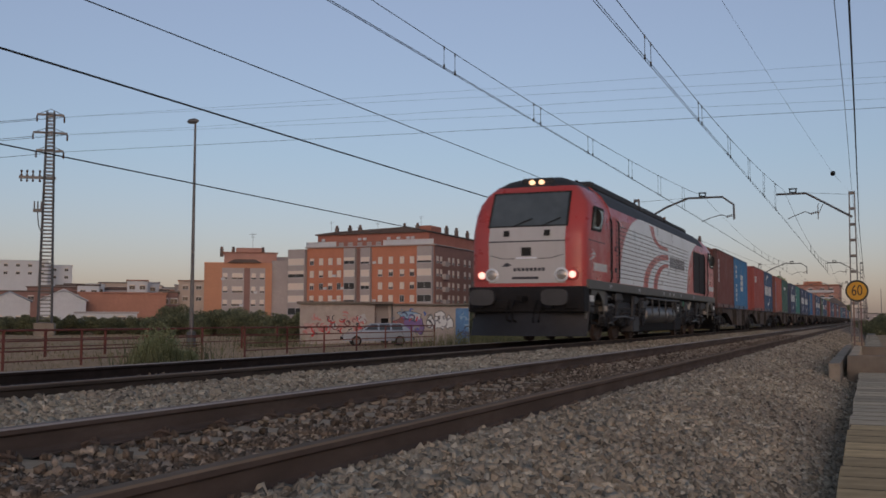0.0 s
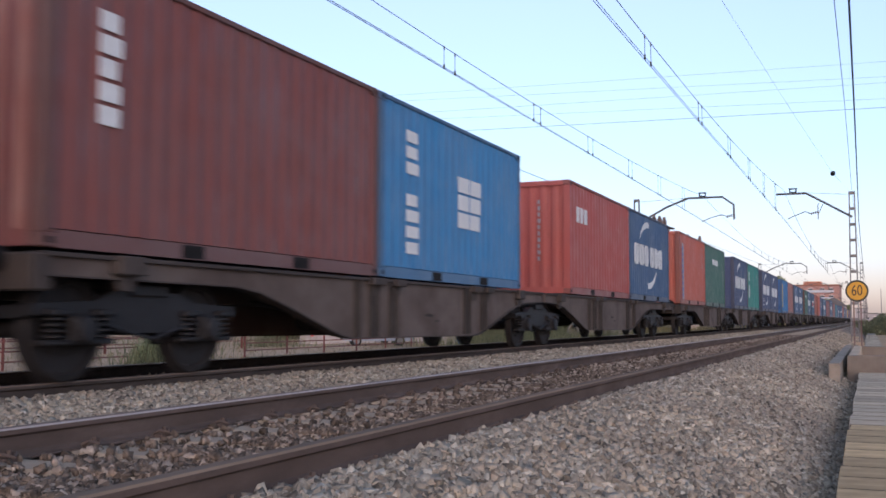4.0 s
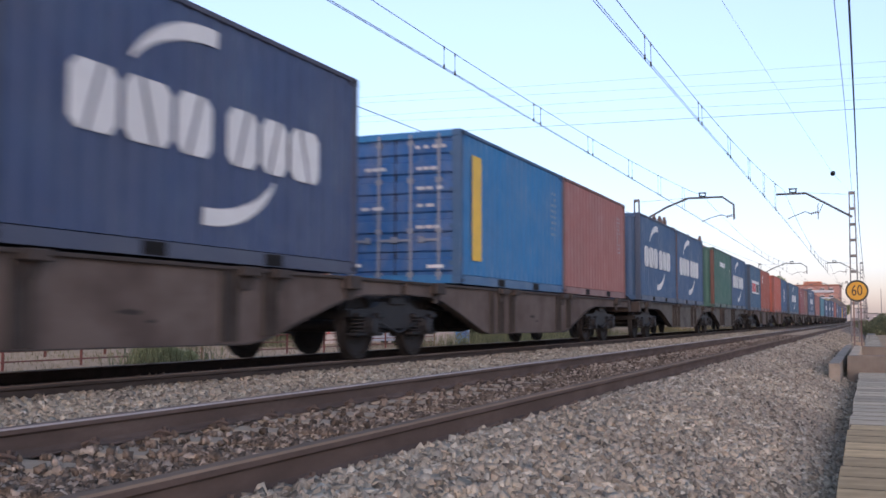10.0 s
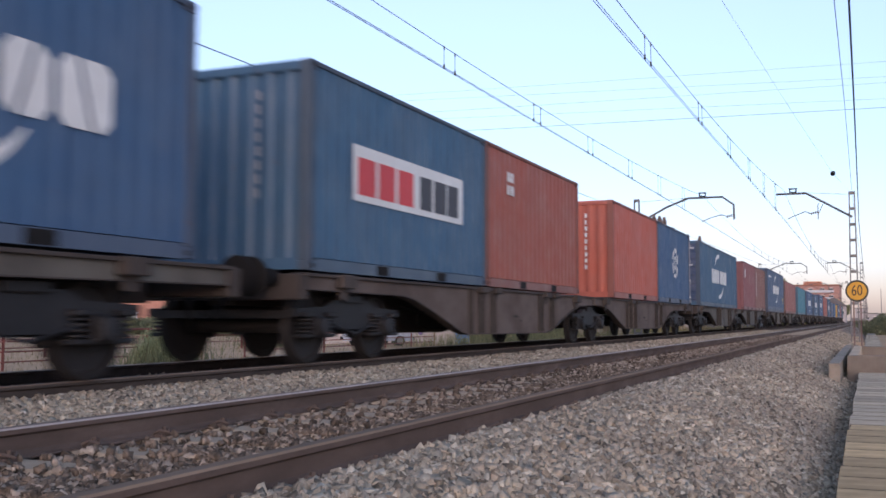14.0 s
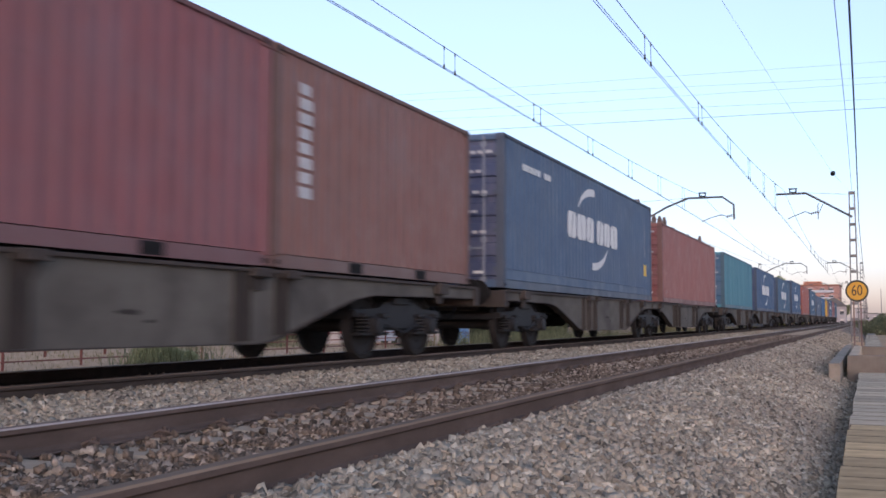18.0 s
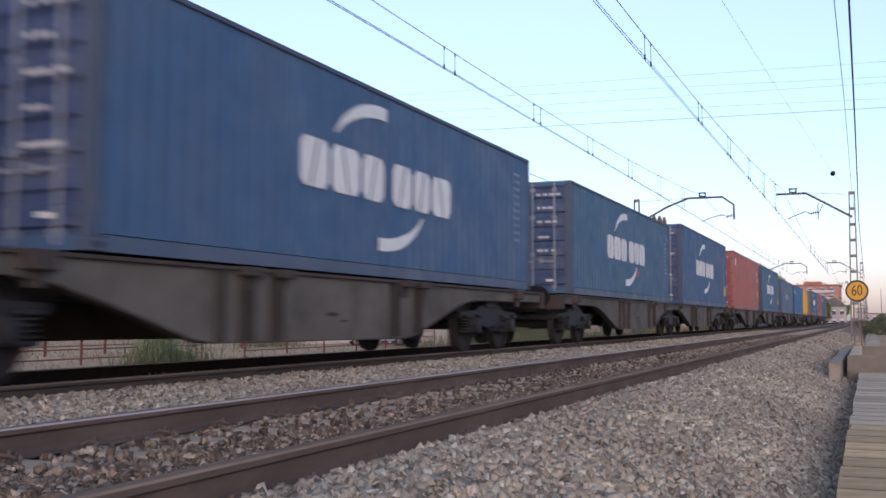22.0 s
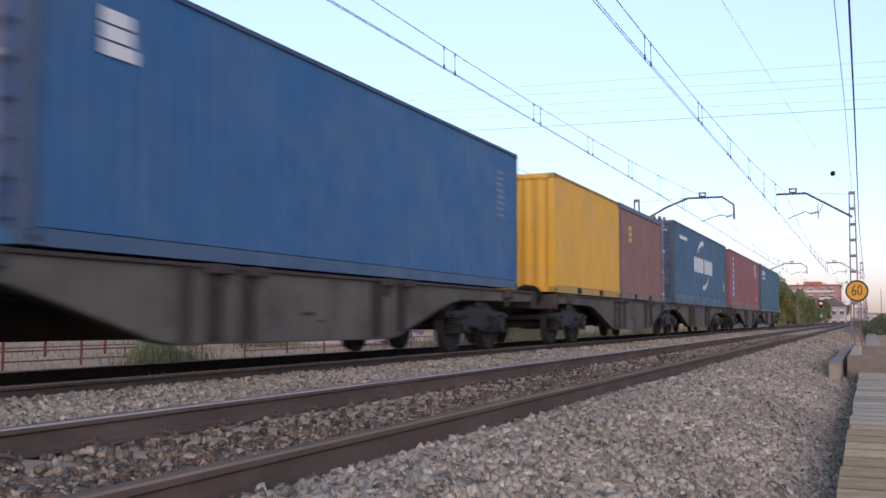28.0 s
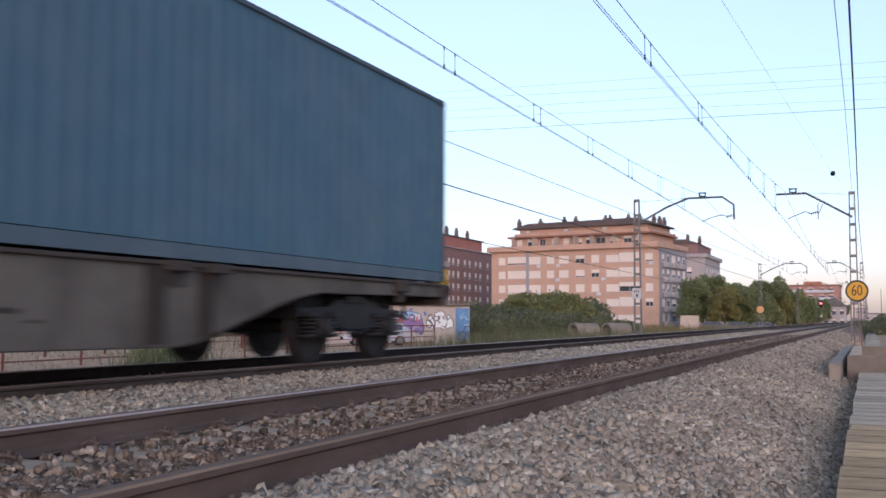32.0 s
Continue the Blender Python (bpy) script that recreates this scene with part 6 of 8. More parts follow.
        nm.add([(-0.62, fy(1.8) + e * 0.034, 1.80), (-0.5, fy(1.8) + e * 0.034, 1.9), (-0.36, fy(1.8) + e * 0.034, 1.84), (-0.45, fy(1.8) + e * 0.034, 1.8)], [(0, 1, 2, 3)])
        part("nose_mark", nm, M["dark_mark"], loco, "small dark row of blocks")
        lit = e < 0
        for x in (-1, 1):
            ring_ = part("lamp_ring", Shape().lathe([(0.165, e * 10.3), (0.165, e * 10.52), (0.13, e * 10.54), (0.12, e * 10.5)], 20, "y", (x * 0.86, 0, 1.60)), M["loco_white"], loco, "pale lamp housing", smooth=True)
            part("lens", Shape().lathe([(0.12, e * 10.45), (0.115, e * 10.52), (0.06, e * 10.54)], 18, "y", (x * 0.86, 0, 1.60)), M["lamp_off"], ring_, "unlit lens", smooth=True)
            r2 = part("lamp_ring", Shape().lathe([(0.14, e * 10.1), (0.14, e * 10.5), (0.11, e * 10.52), (0.10, e * 10.48)], 20, "y", (x * 1.12, 0, 1.60)), M["loco_red"], loco, "red lamp housing", smooth=True)
            part("lens", Shape().lathe([(0.085, e * 10.44), (0.08, e * 10.51), (0.04, e * 10.53)], 18, "y", (x * 1.12, 0, 1.60)), M["lamp_rose"] if lit else M["lamp_off"], r2, "lit headlight lens" if lit else "unlit lens", smooth=True)
            part("lens", Shape().lathe([(0.07, e * 9.5), (0.07, e * 9.66), (0.035, e * 9.68)], 16, "y", (x * 0.12, 0, 3.90)), M["lamp_white"] if lit else M["lamp_off"], loco, "lit roof headlight" if lit else "unlit roof lamp", smooth=True)
        part("lamp_box", Shape().cbox(-0.42, 0.42, *sorted((e * 9.0, e * 9.63)), 3.76, 4.02, 0.06), M["loco_roof"], loco, "dark headlight box")
        part("nose_seam", Shape().path([(-0.9, fy(2.05) + e * 0.034, 2.07), (-0.6, fy(1.98) + e * 0.034, 1.99), (-0.3, fy(1.97) + e * 0.034, 1.985)], 0.008, 4), M["dark_mark"], loco)
        part("nose_seam", Shape().path([(0.9, fy(2.05) + e * 0.034, 2.07), (0.6, fy(1.98) + e * 0.034, 1.99), (0.3, fy(1.97) + e * 0.034, 1.985)], 0.008, 4), M["dark_mark"], loco)
        part("buffer_beam", Shape().cbox(-1.42, 1.42, *sorted((e * 10.15, e * 10.62)), 0.72, 1.32, 0.03), M["loco_dark"], loco, "dark buffer beam")
        blade, rows_ = Shape(), ((0.76, 0.0), (0.62, 0.05), (0.34, 0.14), (0.17, 0.24))
        nx = 13
        for back in (0.0, 0.05):
            for z, out in rows_:
                for i in range(nx):
                    x = -1.43 + 2.86 * i / (nx - 1)
                    blade.v.append((x, e * (10.52 + out - 0.30 * abs(x / 1.43) ** 3 - back), z))
        k = nx * len(rows_)
        for j in range(len(rows_) - 1):
            for i in range(nx - 1):
                q = (j * nx + i, j * nx + i + 1, (j + 1) * nx + i + 1, (j + 1) * nx + i)
                blade.f += [q, tuple(v + k for v in reversed(q))]
        edge = list(range(nx)) + [j * nx + nx - 1 for j in range(1, len(rows_))] + [(len(rows_) - 1) * nx + i for i in range(nx - 2, -1, -1)] + [j * nx for j in range(len(rows_) - 2, 0, -1)]
        blade.f += [(u, v, v + k, u + k) for u, v in zip(edge, edge[1:] + edge[:1])]
        blade.m = [0] * len(blade.f)
        part("snowplough", blade, M["loco_plough"], loco, "bowed dark snowplough blade", smooth=True)
        for x in (-1.15, -0.55, 0.55, 1.15):
            part("step_box", Shape().cbox(x - 0.16, x + 0.16, *sorted((e * 10.55, e * 10.68)), 0.80, 1.02, 0.02), M["loco_bogie"], loco)
        for x in (-0.875, 0.875):
            part("buffer", Shape().lathe([(0.16, e * 10.6), (0.16, e * 10.85), (0.10, e * 10.86), (0.10, e * 11.12), (0.12, e * 11.13)], 20, "y", (x, 0, 1.06)).prism([(x + 0.31 * abs(math.cos(a)) ** 0.6 * math.copysign(1, math.cos(a)), 1.06 + 0.185 * abs(math.sin(a)) ** 0.6 * math.copysign(1, math.sin(a))) for a in [2 * math.pi * (i + 0.5) / 28 for i in range(28)]], "y", *sorted((e * 11.12, e * 11.18))), M["loco_grey"], loco, "grey wide-headed buffer", smooth=True)
        cp = Shape().box(-0.07, 0.07, *sorted((e * 10.6, e * 11.0)), 0.98, 1.1)
        for x in (-0.4, -0.25, 0.3, 0.45):
            cp.path([(x, e * 10.6, 1.0), (x, e * 10.8, 0.8), (x * 0.9, e * 10.85, 0.55), (x * 0.8, e * 10.7, 0.5)], 0.025, 6)
        part("coupling", cp, M["dark_steel"], loco)
        for x in (-1, 1):
            part("step", Shape().box(*sorted((x * 1.2, x * 1.45)), *sorted((e * 9.6, e * 10.1)), 0.45, 0.49).box(*sorted((x * 1.2, x * 1.45)), *sorted((e * 9.6, e * 10.1)), 0.85, 0.89).box(*sorted((x * 1.38, x * 1.44)), *sorted((e * 10.0, e * 10.1)), 0.45, 1.3), M["dark_steel"], loco)
    # underframe
    part("underframe", Shape().box(-1.25, 1.25, -9.9, 9.9, 1.05, 1.33), M["dark_steel"], loco)
    tank = part("fuel_tank", Shape().cbox(-1.2, 1.2, -3.95, 2.0, 0.20, 0.50, 0.03), M["dark_steel"], loco, "dark fuel tank box")
    for s in (1, -1):
        cyl = part("air_reservoir", Shape().lathe([(0.05, -3.15), (0.22, -3.1), (0.27, -2.95), (0.27, -0.05), (0.22, 0.08), (0.05, 0.12)], 20, "y", (s * 1.12, 0, 0.72)), M["tank"], tank, "dark steel cylinder", smooth=True)
        part("air_reservoir", Shape().lathe([(0.05, 0.3), (0.22, 0.35), (0.27, 0.5), (0.27, 1.5), (0.22, 1.6), (0.05, 1.65)], 20, "y", (s * 1.12, 0, 0.72)), M["tank"], tank, "dark steel cylinder", smooth=True)
        for y in (-2.6, -1.55, -0.45, 0.8, 1.35):
            part("tank_strap", Shape().box(*sorted((s * 1.36, s * 1.40)), y, y + 0.07, 0.66, 1.3), M["loco_box"], tank)
        for y0, y1, z0, z1, d, mat in ((3.35, 3.99, 0.87, 1.21, 1.36, "loco_box"), (4.13, 4.34, 1.08, 1.2, 1.34, "loco_box"), (2.05, 2.73, 0.79, 1.12, 1.30, "loco_grey"), (1.98, 3.21, 0.20, 0.77, 1.24, "loco_bogie"),
                                       (-4.78, -3.99, 0.21, 0.66, 1.28, "loco_box"), (-3.93, -3.36, 0.87, 1.09, 1.38, "loco_box"), (-3.75, -3.5, 1.09, 1.2, 1.34, "loco_box"), (-7.2, -6.53, 1.05, 1.26, 1.37, "loco_box"), (-8.6, -8.1, 0.9, 1.25, 1.36, "loco_grey"), (7.1, 7.8, 0.95, 1.22, 1.36, "loco_grey"), (8.5, 9.0, 0.8, 1.2, 1.34, "loco_grey")):
            part("equipment_box", Shape().cbox(*sorted((s * 0.9, s * d)), y0, y1, z0, z1, 0.03), M[mat], loco)
        part("label_plate", Shape().box(*sorted((s * 1.30, s * 1.306)), 2.13, 2.43, 0.93, 1.0).box(*sorted((s * 1.30, s * 1.306)), 2.15, 2.5, 0.86, 0.88), M["white_mark"], loco, "small white plate")
        part("canister", Shape().lathe([(0.05, 0.9), (0.14, 0.93), (0.14, 1.08), (0.09, 1.13)], 14, "z", (s * 1.26, 4.27, 0)), M["lamp_off"], loco, "pale canister", smooth=True)
        part("canister", Shape().lathe([(0.05, 1.05), (0.11, 1.08), (0.11, 1.2), (0.08, 1.23)], 14, "z", (s * 1.27, 4.55, 0)), M["lamp_off"], loco, "pale canister", smooth=True)
        part("reservoir", Shape().lathe([(0.04, 1.02), (0.11, 1.04), (0.11, 1.2), (0.06, 1.24)], 14, "z", (s * 1.26, 3.17, 0)), M["green_can"], loco, "green painted reservoir", smooth=True)
        for y0, y1, z in ((-8.0, -7.5, 0.46), (-8.1, -7.4, 0.92), (-7.4, -5.1, 0.62), (-8.2, -7.6, 1.12), (4.9, 6.6, 0.5), (5.9, 7.4, 0.72)):
            part("brake_rod", Shape().path([(s * 1.36, y0, z), (s * 1.37, (y0 + y1) / 2, z + 0.02), (s * 1.36, y1, z - 0.03)], 0.022, 6), M["steel"], loco)
    for s in (1, -1):
        part("air_pipe", Shape().path([(s * 1.38, -3.6, 1.2), (s * 1.4, 0, 1.18), (s * 1.38, 2.2, 1.2)], 0.03, 6), M["steel"], loco)
    # end valances: grey plates below the cabs, arched over the outer wheels
    for e in (-1, 1):
        for s in (1, -1):
            arch = [(9.55 - 0.85 * math.cos(radians(8 * k)) - 0.1, 0.62 + 0.62 * math.sin(radians(8 * k))) for k in range(11)]
            rim = [(e * y, z) for y, z in [(8.55, 1.275), (8.6, 0.80)] + arch + [(9.95, 0.80), (10.0, 0.58), (10.34, 0.58), (10.34, 1.275)]]
            part("end_valance", Shape().prism(rim, "x", *sorted((s * 1.36, s * 1.40))), M["loco_sill"], loco, "dusty grey plate arched over the wheel")
            part("plate", Shape().box(*sorted((s * 1.40, s * 1.405)), *sorted((e * 10.1, e * 10.26)), 0.95, 1.1), M["white_mark"], loco, "small white plate")
    wme = wheelset_shape(WHEEL_BIG).mesh("wheelset", [M["wheel_rust"]], True)
    turns = [(r, z + i * 0.062) for i in range(6) for r, z in ((0.075, 0.46), (0.115, 0.472), (0.115, 0.494), (0.075, 0.506))]
    coil = Shape().lathe(turns, 14, "z")
    coil_mesh = coil.mesh("spring", M["loco_frame"])
    for cy in (-5.6, 5.6):
        sh = Shape()
        # inner frames, motors and brake gear, deep in the dark
        for s in (1, -1):
            sh.box(*sorted((s * 0.96, s * 1.04)), -2.9, 2.9, 0.56, 0.92)
            for w in (-1.95, 0.0, 1.95):
                for e in (-0.66, 0.66):
                    sh.cbox(*sorted((s * 0.78, s * 0.94)), w + e - 0.06, w + e + 0.06, 0.30, 0.72, 0.02)
                    sh.tube((s * 0.86, w + e, 0.68), (s * 0.86, w + e * 0.85, 1.05), 0.03, n=6)
        for w in (-1.35, 0.6, 1.35):
            sh.lathe([(0.2, -0.62), (0.36, -0.58), (0.36, 0.58), (0.2, 0.62)], 14, "x", (0, w, 0.60))
        sh.box(-1.05, 1.05, -2.95, -2.7, 0.6, 0.85).box(-1.05, 1.05, 2.7, 2.95, 0.6, 0.85).box(-1.05, 1.05, -0.4, 0.4, 0.6, 1.0)
        bg = part("bogie", sh, M["loco_bogie"], loco, "dark three-axle bogie", at=pose(0, cy, 0))
        for s in (1, -1):
            xs = sorted((s * 1.10, s * 1.22))
            beam = [(-3.05, 0.70), (-3.05, 0.90), (-2.35, 0.97), (-0.75, 0.97), (-0.55, 1.03), (0.55, 1.03), (0.75, 0.97), (2.35, 0.97), (3.05, 0.90), (3.05, 0.70), (2.6, 0.74), (1.30, 0.74), (1.12, 0.60), (0.82, 0.60), (0.66, 0.74), (-0.66, 0.74), (-0.82, 0.60), (-1.12, 0.60), (-1.30, 0.74), (-2.6, 0.74)]
            part("side_frame", Shape().prism(beam, "x", *xs), M["loco_frame"], bg, "blue-grey side frame")
            for w in (-1.95, 0.0, 1.95):
                box = Shape().cbox(*sorted((s * 1.06, s * 1.27)), w - 0.20, w + 0.20, 0.34, 0.72, 0.045)
                box.lathe([(0.155, s * 1.25), (0.155, s * 1.31), (0.12, s * 1.335), (0.03, s * 1.34)], 16, "x", (0, w, 0.53))
                for k in range(6):
                    a = math.pi * k / 3
                    box.tube((s * 1.30, w + 0.125 * math.cos(a), 0.53 + 0.125 * math.sin(a)), (s * 1.322, w + 0.125 * math.cos(a), 0.53 + 0.125 * math.sin(a)), 0.016, n=6)
                box.cbox(*sorted((s * 1.08, s * 1.25)), w - 0.52, w + 0.52, 0.385, 0.45, 0.015)
                part("axle_box", box, M["loco_bogie"], bg, "dark axle box")
                for k in (-0.37, 0.37):
                    part("spring", coil_mesh, None, bg, "grey coil spring", at=pose(s * 1.17, w + k, 0))
                part("link_rod", Shape().tube((s * 1.29, w + 0.12, 0.50), (s * 1.29, w + 0.86, 0.60), 0.028, n=8).lathe([(0.07, s * 1.26), (0.07, s * 1.32)], 12, "x", (0, w + 0.86, 0.60)), M["loco_frame"], bg)
            for w in (-2.55, -0.98, 0.98, 2.55):
                cyl = Shape().cbox(*sorted((s * 1.14, s * 1.33)), w - 0.21, w + 0.21, 0.99, 1.22, 0.03)
                cyl.tube((s * 1.25, w + 0.21, 1.12), (s * 1.25, w + 0.40, 1.12), 0.085, 0.075, 12)
                cyl.path([(s * 1.30, w - 0.2, 1.02), (s * 1.31, w - 0.26, 0.9), (s * 1.30, w - 0.30, 0.74)], 0.018, 6)
                part("brake_cylinder", cyl, M["loco_box"], bg, "grey brake cylinder box")
            for w, z0, z1 in ((-1.48, 0.66, 1.18), (0.50, 0.62, 1.14), (1.48, 0.66, 1.18)):
                part("damper", Shape().tube((s * 1.30, w, z0), (s * 1.30, w + 0.06, (z0 + z1) / 2), 0.036, n=10).tube((s * 1.30, w + 0.05, (z0 + z1) / 2 - 0.04), (s * 1.30, w + 0.12, z1), 0.055, n=10), M["loco_frame"], bg)
            pipe = [(s * 1.26, -2.9, 0.62), (s * 1.28, -1.6, 0.86), (s * 1.28, -0.4, 0.88), (s * 1.28, 1.4, 0.86), (s * 1.26, 2.8, 0.66)]
            part("sand_pipe", Shape().path(pipe, 0.016, 6).path([(s * 1.2, -2.75, 0.95), (s * 1.22, -2.8, 0.55), (s * 1.05, -2.7, 0.16)], 0.022, 6).path([(s * 1.2, 2.75, 0.95), (s * 1.22, 2.8, 0.55), (s * 1.05, 2.7, 0.16)], 0.022, 6), M["loco_box"], bg)
        for w in (-1.95, 0.0, 1.95):
            ws = part("wheelset", wme, None, bg, at=pose(0, w, WHEEL_BIG))
            ROLLING.append((ws, LOCO_Y + cy, w, WHEEL_BIG))
    riding(loco, LOCO_Y)

# ---- the far side of the line: town, trees, field ----
M["brick_orange"] = plain("orange_brick_wall", (0.50, 0.215, 0.140), 0.85, 0, 3, 0.15, 0.1)
M["brick_tawny"] = plain("tawny_brick_wall", (0.52, 0.265, 0.17), 0.85, 0, 3, 0.12, 0.1)
M["brick_salmon"] = plain("salmon_brick_wall", (0.51, 0.345, 0.265), 0.85, 0, 3, 0.14, 0.1)
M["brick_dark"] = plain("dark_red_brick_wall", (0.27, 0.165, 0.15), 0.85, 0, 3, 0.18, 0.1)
M["render_grey"] = plain("grey_rendered_wall", (0.40, 0.375, 0.38), 0.9, 0, 2, 0.12, 0.1)
# cool grey that holds the shade of house_b's flank and its upright strip
M["render_shaded"] = plain("shaded_grey_wall", (0.31, 0.305, 0.32), 0.9, 0, 2, 0.12, 0.1)
M["render_white"] = plain("white_rendered_wall", (0.56, 0.60, 0.65), 0.9, 0, 2, 0.1, 0.1)
M["shutter"] = plain("cream_roller_shutter", (0.70, 0.64, 0.58), 0.7, 0, 4, 0.08, 0.1)
M["tile"] = plain("dark_roof_tiles", (0.12, 0.095, 0.09), 0.85, 0, 4, 0.25, 0.3)
M["shed_red"] = plain("terracotta_shed_wall", (0.30, 0.14, 0.10), 0.85, 0, 2, 0.2, 0.1)
M["shed_rose"] = plain("faded_terracotta_wall", (0.42, 0.215, 0.16), 0.85, 0, 2, 0.15, 0.1)
M["shed_blue"] = plain("pale_blue_sheet_roof", (0.30, 0.38, 0.48), 0.6, 0.1, 2, 0.15, 0.1)
M["shed_roof"] = plain("pale_sheet_roof", (0.42, 0.42, 0.45), 0.6, 0.2, 2, 0.15, 0.1)
M["rail_paint"] = plain("rusty_red_railing_paint", (0.17, 0.052, 0.042), 0.7, 0, 8, 0.3, 0.2)
M["render_pale"] = plain("cream_rendered_wall", (0.50, 0.42, 0.36), 0.9, 0, 2, 0.12, 0.1)
M["tile_grey"] = plain("grey_roof_tiles", (0.16, 0.15, 0.155), 0.85, 0, 4, 0.25, 0.3)
M["lamp_red"] = glow("lit_red_signal_lens", (1.0, 0.05, 0.07), 6.0)
M["leaf_autumn"] = leaf_material("yellowing_plane_leaves", (0.25, 0.245, 0.12), (0.41, 0.375, 0.165))
M["attic_red"] = plain("rose_red_attic_wall", (0.40, 0.17, 0.13), 0.85, 0, 3, 0.15, 0.1)
# rose of the small block's attic, also the hazed tone of a distant wall
M["rose_attic_haze"] = plain("rose_attic_and_hazed_wall", (0.44, 0.25, 0.21), 0.85, 0, 3, 0.12, 0.1)
M["rose_mark"] = plain("rose_spray_paint", (0.52, 0.22, 0.22), 0.6, 0, 5, 0.2, 0.1)
M["hut_pink"] = plain("faded_pink_spray_paint", (0.50, 0.34, 0.32), 0.7, 0, 5, 0.2, 0.1)
M["violet_mark"] = plain("violet_spray_paint", (0.20, 0.13, 0.32), 0.6, 0, 5, 0.2, 0.1)
M["pale_blue_mark"] = plain("pale_blue_spray_paint", (0.25, 0.42, 0.60), 0.6, 0, 5, 0.2, 0.1)
M["dark_car"] = plain("dark_grey_car_paint", (0.07, 0.075, 0.09), 0.35, 0.3, 6, 0.1, 0.03)
M["chimney"] = plain("sooty_chimney_render", (0.17, 0.13, 0.12), 0.9, 0, 3, 0.25, 0.2)
M["hut"] = plain("stained_hut_render", (0.42, 0.375, 0.345), 0.9, 0, 2, 0.2, 0.2)
M["car_paint"] = plain("silver_blue_car_paint", (0.30, 0.345, 0.42), 0.3, 0.5, 6, 0.1, 0.03)


def add_window(parent, m, w, h, drop):
    """A framed window with a roller shutter let down by a share of its height."""
    def frame_mesh():
        sh = Shape()
        sh.box(-w / 2 - 0.07, w / 2 + 0.07, -0.07, 0.02, -0.06, 0.02)
        for a in (-w / 2 - 0.05, w / 2 - 0.01, -0.025):
            sh.box(a, a + 0.06, -0.05, 0.03, 0.02, h - 0.05)
        sh.box(-w / 2 - 0.05, w / 2 + 0.05, -0.05, 0.03, h - 0.05, h + 0.02)
        return sh.mesh("window", M["render_white"])
    win = part("window", cached(("win", w, h), frame_mesh), None, parent, at=m)
    part("pane", cached(("pane", w, h), lambda: Shape().box(-w / 2, w / 2, -0.02, 0.10, 0, h).mesh("pane", M["house_pane"])), None, win)
    if drop > 0:
        part("shutter", cached(("shutter", w, h, drop), lambda: Shape().box(-w / 2 + 0.03, w / 2 - 0.03, -0.056, -0.024, h * (1 - drop), h - 0.01).mesh("shutter", M["shutter"])), None, win)
    return win


def block(name, label, base, turn, parts_fn, category="apartment building"):
    root = new(name)
    root.matrix_basis = pose(base[0], base[1], GROUND_Z - 0.3, 0, 0, turn)
    tagged(root, label, category)
    parts_fn(root)
    return root


def chimney(root, x, y, z, h=1.6):
    sh = Shape().cbox(x - 0.38, x + 0.38, y - 0.38, y + 0.38, z, z + h, 0.04).cbox(x - 0.44, x + 0.44, y - 0.44, y + 0.44, z + h, z + h + 0.15, 0.04).tube((x, y, z + h + 0.15), (x, y, z + h + 0.75), 0.34, 0.3, n=8)
    part("chimney", sh, M["chimney"], root)


def fence():
    """Tubular red railing along the edge of the lane."""
    fn = new("railing")
    tagged(fn, "rusty red tubular steel railing along the lane", "railing")
    x = -24.8
    for y0, y1 in [(20.0, 33.5), (36.5, 57.0)]:
        for z, r in ((0.16, 0.035), (-0.18, 0.025), (-0.5, 0.025), (-0.82, 0.025)):
            part("rail", Shape().tube((x, y0, z), (x, y1, z), r, n=6), M["rail_paint"], fn)
        n = int((y1 - y0) / 3.6) + 1
        for i in range(n + 1):
            y = y0 + (y1 - y0) * i / n
            part("post", Shape().cbox(x - 0.035, x + 0.035, y - 0.035, y + 0.035, GROUND_Z - 0.1, 0.2, 0.01), M["rail_paint"], fn)
    fb = new("railing")
    tagged(fb, "rusty red tubular railing on the far side of the lane", "railing")
    x = -33.0
    for z, r in ((0.05, 0.035), (-0.35, 0.025), (-0.7, 0.025)):
        part("rail", Shape().tube((x, 26, z), (x, 52, z), r, n=6), M["rail_paint"], fb)
    for i in range(8):
        y = 26 + i * 26 / 7
        part("post", Shape().cbox(x - 0.05, x + 0.05, y - 0.05, y + 0.05, GROUND_Z - 0.1, 0.1, 0.01), M["rail_paint"], fb)


def lamp_post():
    lp = new("street_lamp")
    lp.matrix_basis = pose(-36.2, 47.85, 0)
    tagged(lp, "tall tapered grey street lamp with a single head, unlit", "street lamp")
    part("pole", Shape().tube((0, 0, GROUND_Z - 0.2), (0, 0, 12.0), 0.13, 0.06, 10), M["steel"], lp)
    part("head", Shape().lathe([(0.02, -0.45), (0.13, -0.3), (0.17, 0.0), (0.13, 0.25), (0.03, 0.4)], 12, "x", (-0.15, 0, 12.15)), M["steel"], lp, "oval lamp head")
    part("base", Shape().cbox(-0.2, 0.2, -0.2, 0.2, GROUND_Z - 0.1, GROUND_Z + 0.9, 0.03), M["steel"], lp)


